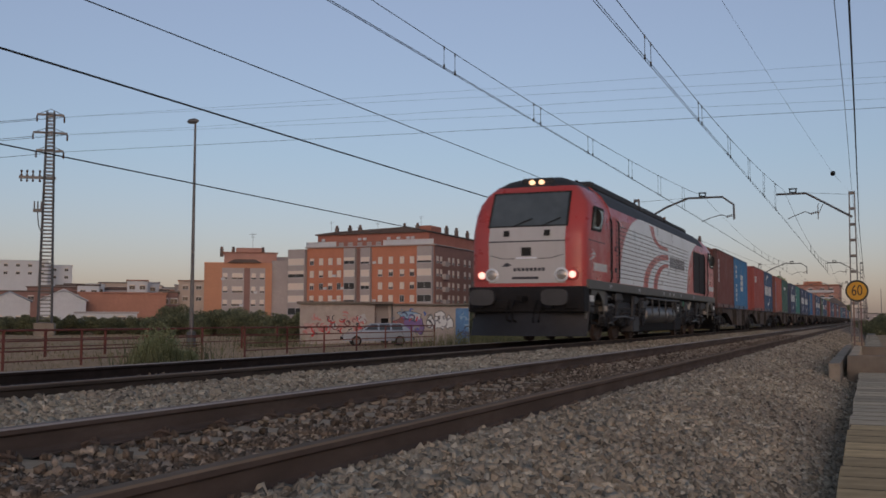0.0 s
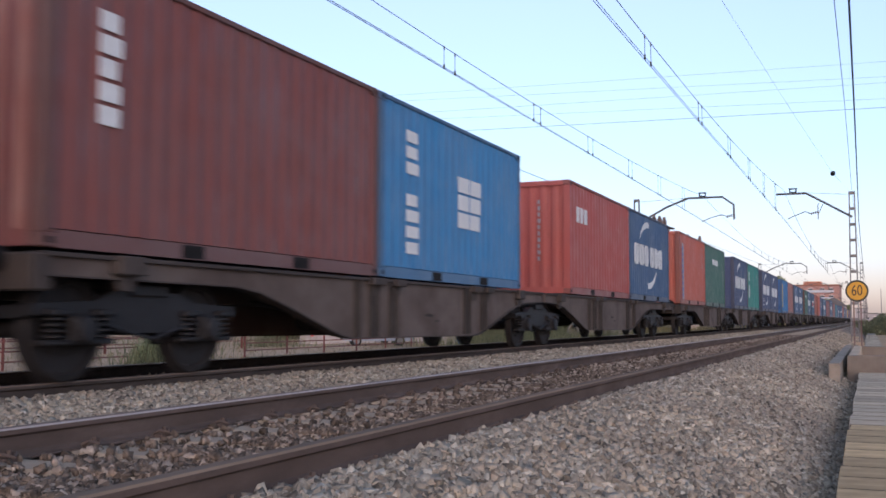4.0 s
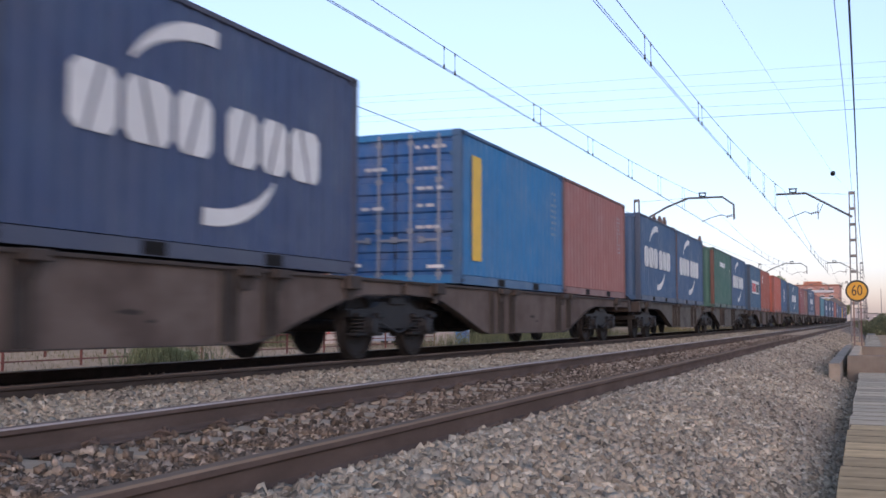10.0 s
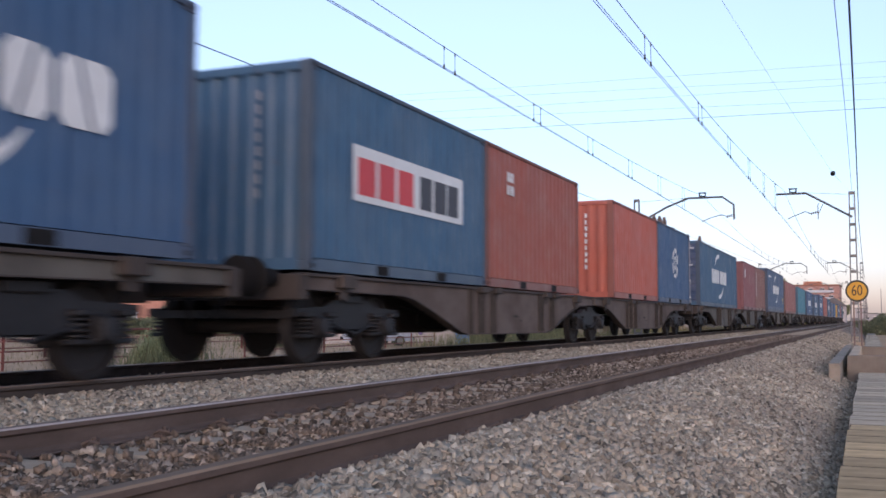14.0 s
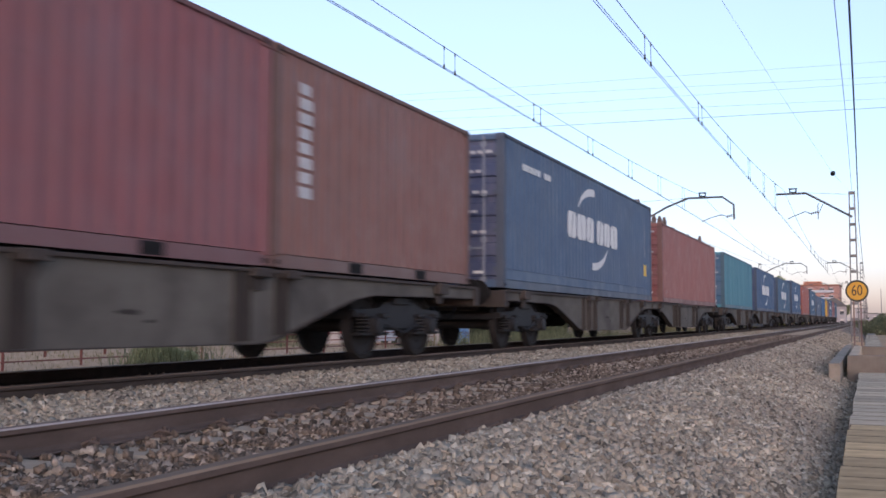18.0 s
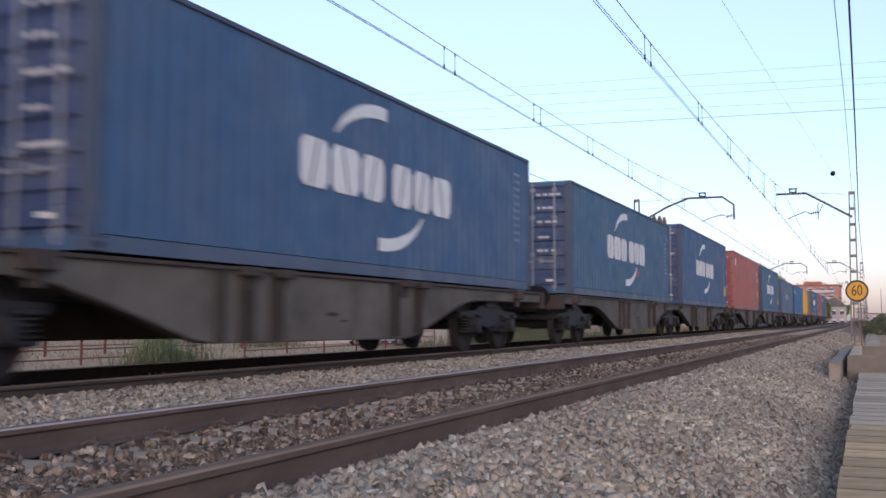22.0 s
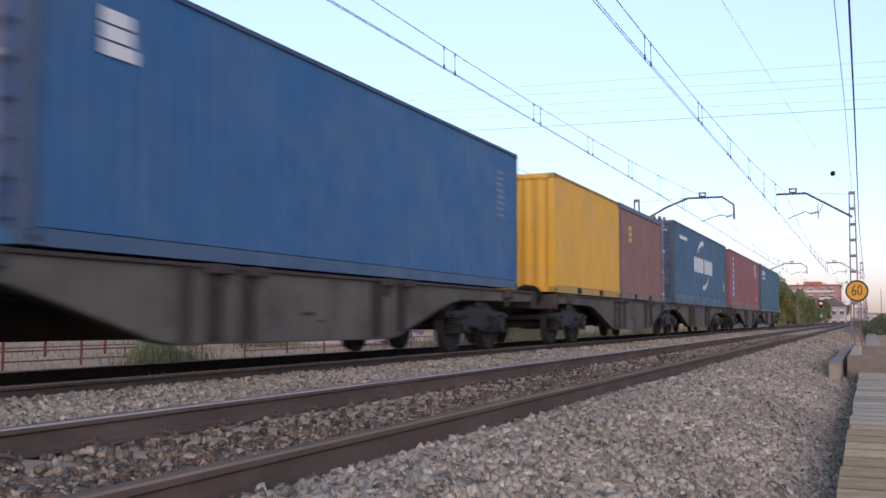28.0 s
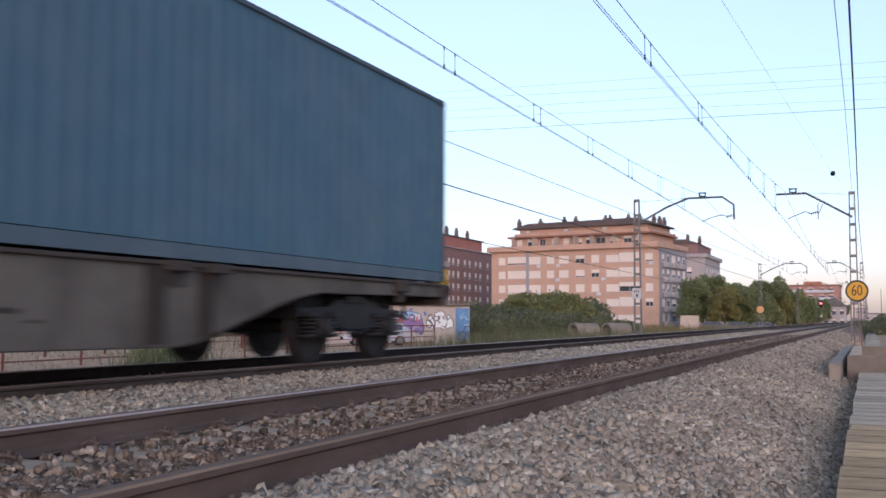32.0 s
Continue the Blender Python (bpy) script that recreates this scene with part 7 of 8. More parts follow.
def pylon():
    py = new("power_pylon")
    py.matrix_basis = pose(-70.3, 71.1, 0, 0, 0, 40)
    tagged(py, "narrow lattice steel power pylon with three cross-arms", "power pylon")
    z0, z1, w0, w1 = GROUND_Z - 0.3, 19.9, 1.25, 0.62
    for sx in (-1, 1):
        for sy in (-1, 1):
            part("leg", Shape().path([(sx * w0 / 2, sy * w0 / 2, z0), (sx * w1 / 2, sy * w1 / 2, z1)], 0.075, 4), M["steel"], py)
    n = 62
    for i in range(n):
        z = z0 + (z1 - z0) * (i + 0.5) / n
        k = (w0 + (w1 - w0) * (i + 0.5) / n) / 2
        part("brace", Shape().box(-k, k, -k - 0.03, -k + 0.03, z - 0.04, z + 0.04).box(-k, k, k - 0.03, k + 0.03, z - 0.045, z + 0.045).box(-k - 0.03, -k + 0.03, -k, k, z - 0.045, z + 0.045).box(k - 0.03, k + 0.03, -k, k, z - 0.045, z + 0.045), M["steel"], py)
    for z, a, b in ((19.6, -1.2, 1.2), (17.9, -1.5, 1.5), (16.2, -1.2, 1.2)):
        arm = part("cross_arm", Shape().box(a, b, -0.1, 0.1, z - 0.09, z + 0.09).path([(a, 0, z), (0, 0, z + 0.55)], 0.03, 4).path([(b, 0, z), (0, 0, z + 0.55)], 0.03, 4), M["steel"], py)
        for x in (a, b):
            part("insulator", Shape().lathe([(0.04, z - 0.1), (0.11, z - 0.2), (0.05, z - 0.3), (0.11, z - 0.4), (0.05, z - 0.5), (0.11, z - 0.6), (0.03, z - 0.7)], 8, "z", (x, 0, 0)), M["insulator"], arm)
    ar = part("switch_arm", Shape().box(-2.6, 0.6, -0.12, 0.12, 13.5, 13.75), M["steel"], py)
    for x in (-2.4, -1.9, -1.4, -0.8):
        part("switch", Shape().lathe([(0.05, 13.2), (0.12, 13.3), (0.05, 13.45), (0.12, 13.8), (0.05, 14.0), (0.12, 14.2), (0.03, 14.35)], 8, "z", (x, 0, 0)), M["insulator"], ar)
    part("switch_box", Shape().cbox(-1.3, -0.5, -0.2, 0.2, 10.4, 10.7, 0.03).tube((-1.2, 0, 10.7), (-1.2, 0, 11.4), 0.07, n=6).tube((-0.9, 0, 10.7), (-0.9, 0, 11.4), 0.07, n=6).tube((-0.6, 0, 10.7), (-0.6, 0, 11.4), 0.07, n=6).path([(-0.9, 0, 10.4), (-0.8, 0, 9.2), (-0.4, 0, 8.2)], 0.05, 5), M["steel"], py)
    part("footing", Shape().cbox(-0.9, 0.9, -0.9, 0.9, GROUND_Z - 0.4, GROUND_Z + 1.2, 0.05), M["concrete_old"], py)
    # power line that leaves to the far right
    c, s = math.cos(radians(40)), math.sin(radians(40))
    for z, x, zr in ((19.45, 1.2, 21.95), (19.2, -1.2, 21.5), (17.8, 1.5, 20.1), (17.5, -1.5, 19.7), (16.15, 1.2, 18.15)):
        a = Vector((-70.3 + x * c, 71.1 + x * s, z))
        b = a.lerp(Vector((1.8, 90.0 - 1.5 * x, zr)), 2.6)
        pts = []
        for i in range(30):
            t = i / 29
            p = a.lerp(b, t)
            p.z -= 4 * t * (1 - t) * 0.3
            pts.append(tuple(p))
        tagged(new("power_line", Shape().path(pts, 0.016 if x > 0 and z < 17 else 0.0085, 4).mesh("power_line", M["wire"])), "thin power line strung from the pylon", "cable", "power lines")
        b2 = Vector((-150 + x * c, 40 + x * s, z - 3))
        tagged(new("power_line", Shape().path([tuple(a.lerp(b2, i / 9) - Vector((0, 0, 4 * i / 9 * (1 - i / 9) * 1.2))) for i in range(10)], 0.022, 4).mesh("power_line", M["wire"])), "thin power line strung from the pylon", "cable", "power lines")


def facing(px, py):
    """Turn, in degrees, by which a front along local -y looks at the camera from there."""
    return math.degrees(math.atan2(py, px)) - 90


def rows_of_windows(root, wall_y, xs, zs, w, h, seed):
    rng = random.Random(seed)
    for z in zs:
        for x in xs:
            add_window(root, pose(x, wall_y, z), w, h, rng.choice([1.0, 1.0, 0.7, 0.4, 1.0, 0.0]))


def house_a():
    def build(r):
        h = 17.9
        part("wall", Shape().cbox(-15.9, 15.5, 0, 36, 0, h, 0.05), M["brick_orange"], r, "orange brick wall")
        part("ledge", Shape().cbox(-16.2, 15.9, -0.5, 36.3, h, h + 0.25, 0.05), M["render_grey"], r)
        part("attic", Shape().cbox(-14.1, 13.7, 1.6, 34, h + 0.25, h + 3.0, 0.05), M["attic_red"], r, "rose-red set-back attic")
        part("roof", Shape().prism([(-14.6, h + 3.0), (-14.6, h + 3.25), (-9, h + 3.7), (9, h + 4.3), (14.1, h + 3.25), (14.1, h + 3.0)], "y", 1.1, 34.5), M["tile"], r)
        part("roof_house", Shape().cbox(8.6, 12.2, 6, 12, h + 3.4, h + 4.9, 0.06), M["attic_red"], r)
        for a, b in ((-15.9, -8.2), (3.6, 15.6)):
            part("parapet", Shape().box(a, b, -0.42, -0.3, h + 0.25, h + 1.35), M["render_white"], r, "pale balcony parapet")
        part("balcony_rail", Shape().box(-8.2, 3.6, -0.42, -0.36, h + 1.1, h + 1.16).box(-8.2, 3.6, -0.42, -0.36, h + 0.6, h + 0.64), M["steel"], r)
        for x in (-7.5, -5.2, -2.8, -0.5, 1.8):
            part("screen", Shape().box(x, x + 1.2, -0.40, -0.34, h + 0.25, h + 1.05), M["render_grey"], r)
        for x, y in ((-11.0, 5), (-7.6, 5), (-5.0, 5), (6.2, 5), (9.4, 5), (12.6, 14), (12.6, 20), (12.2, 28)):
            chimney(r, x, y, h + 3.1)
        part("flank", Shape().box(15.5, 15.53, 0.4, 36, 0, h - 0.05), M["brick_dark"], r, "brick flank, darker than the front")
        zs = [2.9 + 2.8 * i for i in range(5)]
        rows_of_windows(r, -0.02, [-14.6, -12.2, -9.8, -7.6, 2.7, 5.3, 8.0, 10.4], zs, 0.95, 1.45, 2)
        rng = random.Random(6)
        for x0, x1 in ((-20.4, -16.0), (-6.0, -3.1), (-1.8, 0.6), (11.9, 15.48)):
            stack = part("balcony_stack", Shape().cbox(x0, x1, -0.9, 0.4, 0, h - 0.2, 0.04), M["render_grey"], r, "grey stack of enclosed balconies")
            for z in zs:
                w = (x1 - x0) - 0.3
                add_window(r, pose((x0 + x1) / 2, -0.92, z), w, 1.5, rng.choice([1.0, 0.7, 0.5, 1.0, 0.0]))
                part("parapet", Shape().cbox(x0 - 0.02, x1 + 0.02, -1.0, -0.91, z - 1.0, z - 0.12, 0.02), M["render_grey"], r)
        # flat dark strip: the shade of a recess between the stacks, painted
        part("recess", Shape().box(-3.1, -1.8, -0.03, 0.0, 1, h - 0.3), M["brick_dark"], r)
        for z in zs:
            for y in (2, 4, 8.5, 11, 14, 18, 21, 25, 28, 33):
                add_window(r, pose(15.54, y, z, 0, 0, 90), 1.0, 1.5, 0.7)
            part("balcony", Shape().cbox(15.5, 16.3, 4.8, 6.9, z - 0.6, z + 0.5, 0.03), M["render_grey"], r, "grey balcony")
        for x, y, z in ((-8.7, -0.02, zs[3]), (-8.7, -0.02, zs[1]), (-6.7, -0.02, zs[2]), (-11.0, -0.02, zs[2]), (1.3, -0.02, zs[4]), (1.3, -0.02, zs[1]), (-12.5, 1.58, h + 1.6), (-3.2, 1.58, h + 1.6), (-1.9, 1.58, h + 1.6), (4.0, 1.58, h + 1.6), (6.4, 1.58, h + 1.6), (8.8, 1.58, h + 1.6), (9.9, 1.58, h + 1.6)):
            part("air_conditioner", Shape().cbox(-0.4, 0.4, -0.35, 0, 0, 0.55, 0.03), M["render_white"], r, at=pose(x, y, z))
        for x, hh in ((-13, 2.2), (9.8, 2.6), (-1, 1.6)):
            part("antenna", Shape().tube((x, 6, h + 3.6), (x, 6, h + 4.4 + hh), 0.03, n=4).box(x - 0.5, x + 0.5, 5.98, 6.02, h + 4.2 + hh, h + 4.25 + hh).box(x - 0.35, x + 0.35, 5.98, 6.02, h + 3.9 + hh, h + 3.95 + hh), M["steel"], r)
    block("apartment_building", "orange brick apartment building with grey balconies and dark roof", (-101.4, 197.0), 0, build)

    def build_c(r):
        h = 14.6
        part("wall", Shape().cbox(-7.5, 7.5, 0, 12, 0, h, 0.05), M["brick_tawny"], r, "tawny orange brick wall")
        part("attic", Shape().cbox(-3.2, 8.6, 1.5, 11, h, h + 2.3, 0.05), M["rose_attic_haze"], r, "rose set-back attic")
        part("roof", Shape().cbox(-0.6, 5.2, 3, 9, h + 2.3, h + 3.6, 0.1), M["rose_attic_haze"], r)
        part("attic_ledge", Shape().cbox(-3.5, 8.9, 1.2, 11.2, h + 2.3, h + 2.5, 0.04), M["shed_red"], r)
        part("canopy", Shape().prism([(-2.4, h - 0.05), (5.2, h - 0.05), (3.6, h + 0.75), (-0.8, h + 0.75)], "y", -0.7, 1.5), M["tile"], r, "dark hipped canopy over the bays")
        part("flank", Shape().cbox(7.5, 11.8, 0.8, 12, 0, h + 0.6, 0.04), M["render_grey"], r, "pale rendered flank")
        part("antenna", Shape().tube((3.2, 6, h + 3.6), (3.2, 6, h + 7.4), 0.05, n=4).box(2.4, 4.0, 5.97, 6.03, h + 6.9, h + 6.98).box(2.7, 3.7, 5.97, 6.03, h + 6.3, h + 6.38), M["steel"], r)
        for x, k in ((0.7, 1), (3.9, 2), (-3.4, 3), (3.9, 0)):
            part("air_conditioner", Shape().cbox(-0.38, 0.38, -0.45, 0, 0, 0.55, 0.03), M["render_white"], r, at=pose(x, -0.1, 1.6 + 3.0 * k))
        for x in (-3.8, -1.2, 5.5):
            chimney(r, x, 4, h + 1.5)
        part("panel", Shape().box(-3.6, 6.0, -0.06, 0, 0.5, h - 1.2), M["render_grey"], r, "grey middle field")
        zs = [1.8 + 3.0 * i for i in range(4)]
        for z in zs:
            for x, w in ((-2.9, 1.0), (-0.2, 2.4), (3.4, 1.0), (5.3, 1.0)):
                add_window(r, pose(x, -0.1, z), w, 1.4, 0.7)
        # dark strip on the grey field draws a recess by its shade
        part("recess", Shape().box(1.3, 2.6, -0.1, -0.06, 0.5, h - 1.2), M["brick_dark"], r)
    block("apartment_building", "smaller orange brick apartment building with grey balconies", (-131.0, 190.0), facing(-131, 190), build_c)

    def build_mid(r):
        h = 16.6
        part("wall", Shape().cbox(-9, 7, 0, 14, 0, h, 0.05), M["render_grey"], r, "grey rendered wall")
        part("roof", Shape().cbox(-3, 6.5, 2, 12, h, h + 1.6, 0.1), M["brick_salmon"], r)
        zs = [1.6 + 3.05 * i for i in range(5)]
        for z in zs:
            for x in (3.2, 5.4):
                add_window(r, pose(x, -0.02, z), 1.5, 1.5, 0.6)
        part("low_wing", Shape().cbox(-10.5, -1, -3.0, 0, 0, 8.0, 0.05), M["brick_dark"], r)
        for z in (1.5, 4.5):
            add_window(r, pose(-4.5, -3.02, z), 2.4, 1.5, 0.8)
    block("apartment_building", "grey rendered apartment building between brick ones", (-124.0, 206.0), facing(-124, 206), build_mid)


def house_b():
    def build(r):
        W, h = 37.0, 16.2
        # slab over the side wall; its darker grey paints the side in shade
        part("wall", Shape().cbox(-W / 2, W / 2, 0, 18, 0, h, 0.05), M["brick_salmon"], r, "salmon brick wall")
        part("flank", Shape().box(W / 2, W / 2 + 0.06, 0.4, 18, 0, h - 0.05), M["render_shaded"], r, "grey rendered flank, toned as the shaded side")
        part("ledge", Shape().cbox(-W / 2 - 0.7, W / 2 + 0.4, -0.9, 18.3, h, h + 1.1, 0.05), M["brick_salmon"], r, "salmon balcony parapet")
        part("attic", Shape().cbox(-W / 2 + 4.5, W / 2 - 2.5, 2.0, 17, h, h + 3.9, 0.05), M["brick_salmon"], r, "set-back attic storey")
        part("attic_ledge", Shape().cbox(-W / 2 + 3.4, W / 2 - 1.5, 0.8, 17.5, h + 2.9, h + 3.3, 0.05), M["shed_red"], r)
        part("attic_upper", Shape().cbox(-W / 2 + 5.5, W / 2 - 3, 2.6, 16.5, h + 3.9, h + 4.9, 0.05), M["brick_salmon"], r)
        part("roof", Shape().prism([(-W / 2 + 4.2, h + 4.9), (-W / 2 + 4.2, h + 5.1), (-W / 2 + 8, h + 6.0), (W / 2 - 5, h + 6.2), (W / 2 - 2.0, h + 5.1), (W / 2 - 2.0, h + 4.9)], "y", 1.6, 17), M["tile"], r)
        for x, y in ((-13.8, 4), (-9.2, 5), (-3.2, 4), (-0.6, 4), (5.6, 5), (6.6, 5), (10.6, 5), (13.0, 5), (14.6, 9), (14.8, 12), (14.8, 15)):
            chimney(r, x, y, h + 5.0)
        zs = [1.3 + 2.95 * i for i in range(5)]
        rng = random.Random(8)
        cols = [(-15.9, 1.5, 1.5), (-12.4, 4.2, 1.6), (-8.2, 2.6, 1.5), (-4.6, 1.6, 1.5), (-1.6, 2.1, 1.5), (2.0, 1.9, 1.5), (5.3, 1.6, 1.5), (9.0, 2.6, 1.4), (12.6, 4.3, 1.8), (16.6, 1.5, 1.5)]
        for z in zs[1:]:
            for x, w, hh in cols:
                add_window(r, pose(x, -0.02, z + 0.4), w, hh, rng.choice([1.0, 1.0, 0.85, 1.0, 0.45]))
        for x, w in ((-14, 2.0), (3.0, 3.2), (8.2, 3.0), (12.5, 4.8)):
            add_window(r, pose(x, -0.02, 0.9), w, 2.0, 0.8)
        # grey strip on the flat wall stands for a shadowed upright recess
        part("recess", Shape().box(-10.35, -9.55, -0.02, 0.0, 0.5, h - 0.2), M["render_shaded"], r)
        for x, z in ((-13.9, 2), (-7.2, 4), (-2.7, 4), (-2.9, 3), (-7.3, 2), (-3.1, 2), (7.1, 3), (17.1, 4), (6.1, 2), (4.2, 1), (6.4, 1)):
            part("air_conditioner", Shape().cbox(-0.42, 0.42, -0.4, 0, 0, 0.6, 0.03), M["render_white"], r, at=pose(x, -0.02, zs[z] - 0.35))
        for i in range(11):
            add_window(r, pose(-12.6 + i * 2.65 + rng.uniform(-0.3, 0.3), 1.98, h + 1.0), rng.choice([1.2, 1.6, 2.0]), 1.6, rng.choice([0.0, 0.3, 0.6, 1.0]))
        for x in (-13.4, -8.6, -3.5, 0.8, 4.4, 9.2, 14.6):
            part("terrace_screen", Shape().cbox(x - 0.06, x + 0.06, -0.5, 1.95, h + 1.1, h + 2.85, 0.02), M["render_pale"], r)
        for x in (-11.0, -2.2, 6.4):
            part("air_conditioner", Shape().cbox(-0.4, 0.4, -0.35, 0, 0, 0.55, 0.03), M["render_white"], r, at=pose(x, 2.58, h + 4.05))
        part("terrace_rail", Shape().box(-W / 2 - 0.5, W / 2 + 0.2, -0.82, -0.78, h + 1.28, h + 1.32), M["steel"], r)
        for z in zs:
            for y, w in ((2.5, 1.2), (5.5, 1.2), (9, 2.2), (12.5, 1.2), (15.8, 1.2)):
                add_window(r, pose(W / 2 + 0.08, y, z + 0.3, 0, 0, 90), w, 1.5, rng.choice([0.2, 0.6, 1.0]))
            for y, d in ((4.2, 1.3), (9.0, 1.9), (14.2, 1.3)):
                part("balcony", Shape().cbox(W / 2 + 0.06, W / 2 + 0.9, y - d, y + d, z - 0.7, z + 0.25, 0.03), M["render_grey"], r, "grey balcony")
    th = math.degrees(math.atan2(196.5 - 201.6, -37.3 + 74.6))
    block("apartment_building", "salmon brick apartment building with cream shutters and a brown tiled roof", (-56.0, 199.0), th, build)

    def build2(r):
        h = 17.0
        part("wall", Shape().cbox(-10, 10, 0, 26, 0, h, 0.05), M["render_grey"], r, "grey rendered wall")
        part("ledge", Shape().cbox(-10.5, 10.6, -0.5, 26.5, h, h + 0.9, 0.05), M["render_grey"], r)
        part("attic", Shape().cbox(-8, 8, 2, 24, h + 0.9, h + 3.5, 0.05), M["brick_dark"], r)
        part("roof", Shape().prism([(-8.5, h + 3.5), (-5, h + 4.6), (5, h + 4.6), (8.5, h + 3.5)], "y", 1.5, 24.5), M["tile"], r)
        for x, y in ((2, 4), (5, 6), (7, 12), (6, 18)):
            chimney(r, x, y, h + 3.8)
        for z in [1.3 + 2.95 * i for i in range(5)]:
            for y in (3, 8, 13, 18, 23):
                add_window(r, pose(10.02, y, z, 0, 0, 90), 1.8, 1.5, 0.5)
            part("balcony", Shape().cbox(10.0, 11.2, 4, 9, z - 0.7, z + 0.3, 0.03), M["render_grey"], r)
            for x in (-6, -2, 2, 6):
                add_window(r, pose(x, -0.02, z), 1.6, 1.5, 0.7)
    block("apartment_building", "grey apartment building with a dark tiled attic", (-46.0, 246.0), 0, build2)

    def build3(r):
        h = 16.0
        # rose instead of orange: the haze of distance is in the wall colour
        part("wall", Shape().cbox(-11, 11, 0, 16, 0, h, 0.05), M["rose_attic_haze"], r)
        part("roof", Shape().cbox(-11.4, 11.4, -0.3, 16.3, h, h + 0.6, 0.05), M["shed_red"], r)
        part("attic", Shape().cbox(-3, 4, 3, 9, h + 0.6, h + 2.0, 0.05), M["brick_orange"], r)
        for z in [1.3 + 2.95 * i for i in range(5)]:
            part("balcony", Shape().cbox(-9, 9, -0.9, 0, z + 0.2, z + 1.2, 0.03), M["render_white"], r, "pale balcony band")
            for x in (-8, -4.5, 0, 4.5, 8):
                add_window(r, pose(x, -0.02, z + 1.2), 1.6, 1.0, 0.3)
    block("apartment_building", "distant orange brick apartment building with pale balcony bands", (-22.0, 440.0), -2, build3)


def hut():
    fx, fy = -29.7, 60.5
    ang = facing(fx, fy)

    def build(r):
        part("wall", Shape().cbox(-5.9, -0.9, 0.0, 4.5, 0, 2.95, 0.03), M["hut"], r, "graffitied rendered wall")
        part("wall", Shape().cbox(0.0, 5.5, 0.35, 4.5, 0, 2.85, 0.03), M["hut"], r, "graffitied rendered wall")
        part("roof", Shape().cbox(-6.1, 0.35, -0.25, 4.8, 2.95, 3.12, 0.03), M["concrete_dark"], r, "flat concrete roof")
        part("roof", Shape().cbox(0.36, 5.7, 0.1, 4.8, 2.87, 3.0, 0.03), M["concrete_dark"], r, "flat concrete roof")
        part("porch_wall", Shape().cbox(-0.85, 0.3, 1.0, 1.2, 0, 2.9, 0.02), M["render_grey"], r)
        part("porch_door", Shape().box(-0.5, 0.1, 0.95, 1.0, 0.2, 2.0), M["dark_steel"], r)
        part("porch_post", Shape().tube((0.25, 0.1, 0), (0.25, 0.1, 2.95), 0.05, n=6), M["steel"], r)
        part("blue_door", Shape().cbox(4.55, 5.45, 0.31, 0.36, 0.1, 2.7, 0.01), M["door_blue"], r, "blue painted door with scribbles")
        # graffiti: curved strokes of paint over pale fillings
        rng = random.Random(4)

        def bubble(cx, cz, rx, rz, wall, mat, rim=0.05):
            a0 = rng.uniform(0, 6)
            ring = [(math.cos(t), math.sin(t), 1 + 0.16 * math.sin(3 * t + a0) + 0.1 * math.sin(5 * t + 2 * a0)) for t in [2 * math.pi * i / 18 for i in range(18)]]
            if rim:
                part("graffiti", Shape().prism([(cx + (rx * k + rim) * u, cz + (rz * k + rim) * v) for u, v, k in ring], "y", wall - 0.0012, wall + 0.003), M["dark_mark"], r)
            part("graffiti", Shape().prism([(cx + rx * k * u, cz + rz * k * v) for u, v, k in ring], "y", wall - 0.0022, wall + 0.003), M[mat], r)
        for i in range(9):
            bubble(rng.uniform(-5.3, -1.6), rng.uniform(1.2, 2.1), rng.uniform(0.2, 0.5), rng.uniform(0.16, 0.32), -0.0004 * i, rng.choice(["rose_mark", "pale_mark", "hut_pink"]), 0)
        for i, (cx, cz, rx, rz, mat) in enumerate(((0.75, 1.55, 0.5, 0.42, "maroon"), (1.45, 1.5, 0.42, 0.45, "violet_mark"), (2.05, 1.45, 0.36, 0.5, "violet_mark"), (1.3, 2.25, 0.62, 0.24, "pale_blue_mark"), (1.9, 2.1, 0.3, 0.22, "pale_mark"),
                                                   (2.85, 1.75, 0.24, 0.44, "white_mark"), (3.28, 1.7, 0.24, 0.40, "white_mark"), (3.70, 1.75, 0.25, 0.42, "white_mark"), (4.12, 1.72, 0.24, 0.40, "white_mark"), (3.5, 2.3, 0.34, 0.16, "white_mark"))):
            bubble(cx, cz, rx, rz, 0.346 - 0.0004 * i, mat)
        for x0, x1, z0, z1, n, wall, cols in ((-5.6, -1.5, 0.9, 2.2, 46, -0.008, ("red_mark", "rose_mark", "dark_mark", "rose_mark", "red_mark", "maroon")), (-4.0, -1.9, 1.0, 2.0, 20, -0.009, ("dark_mark", "maroon")),
                                              (0.2, 2.5, 1.1, 2.6, 24, 0.339, ("navy", "blue_mark", "grey_mark", "red_mark", "orange", "violet_mark")), (2.7, 4.3, 1.4, 2.1, 12, 0.339, ("dark_mark", "grey_mark")), (4.6, 5.4, 0.3, 1.3, 12, 0.305, ("dark_mark", "navy")), (4.6, 5.4, 1.4, 2.5, 8, 0.305, ("pale_blue_mark", "pale_blue_mark"))):
            for i in range(n):
                cx, cz = rng.uniform(x0, x1), rng.uniform(z0, z1)
                a0 = rng.uniform(0, 360)
                pts = arc_shape(cx, cz, rng.uniform(0.08, 0.24), rng.uniform(0.05, 0.13), a0, a0 + rng.uniform(70, 230), rng.uniform(0.3, 1.0), 1.0, 7)
                pts = [(min(max(u, x0 - 0.1), x1 + 0.1), v) for u, v in pts]
                part("graffiti", Shape().prism(pts, "y", wall - 0.0006 * i - 0.002, wall + 0.003), M[cols[i % len(cols)]], r)
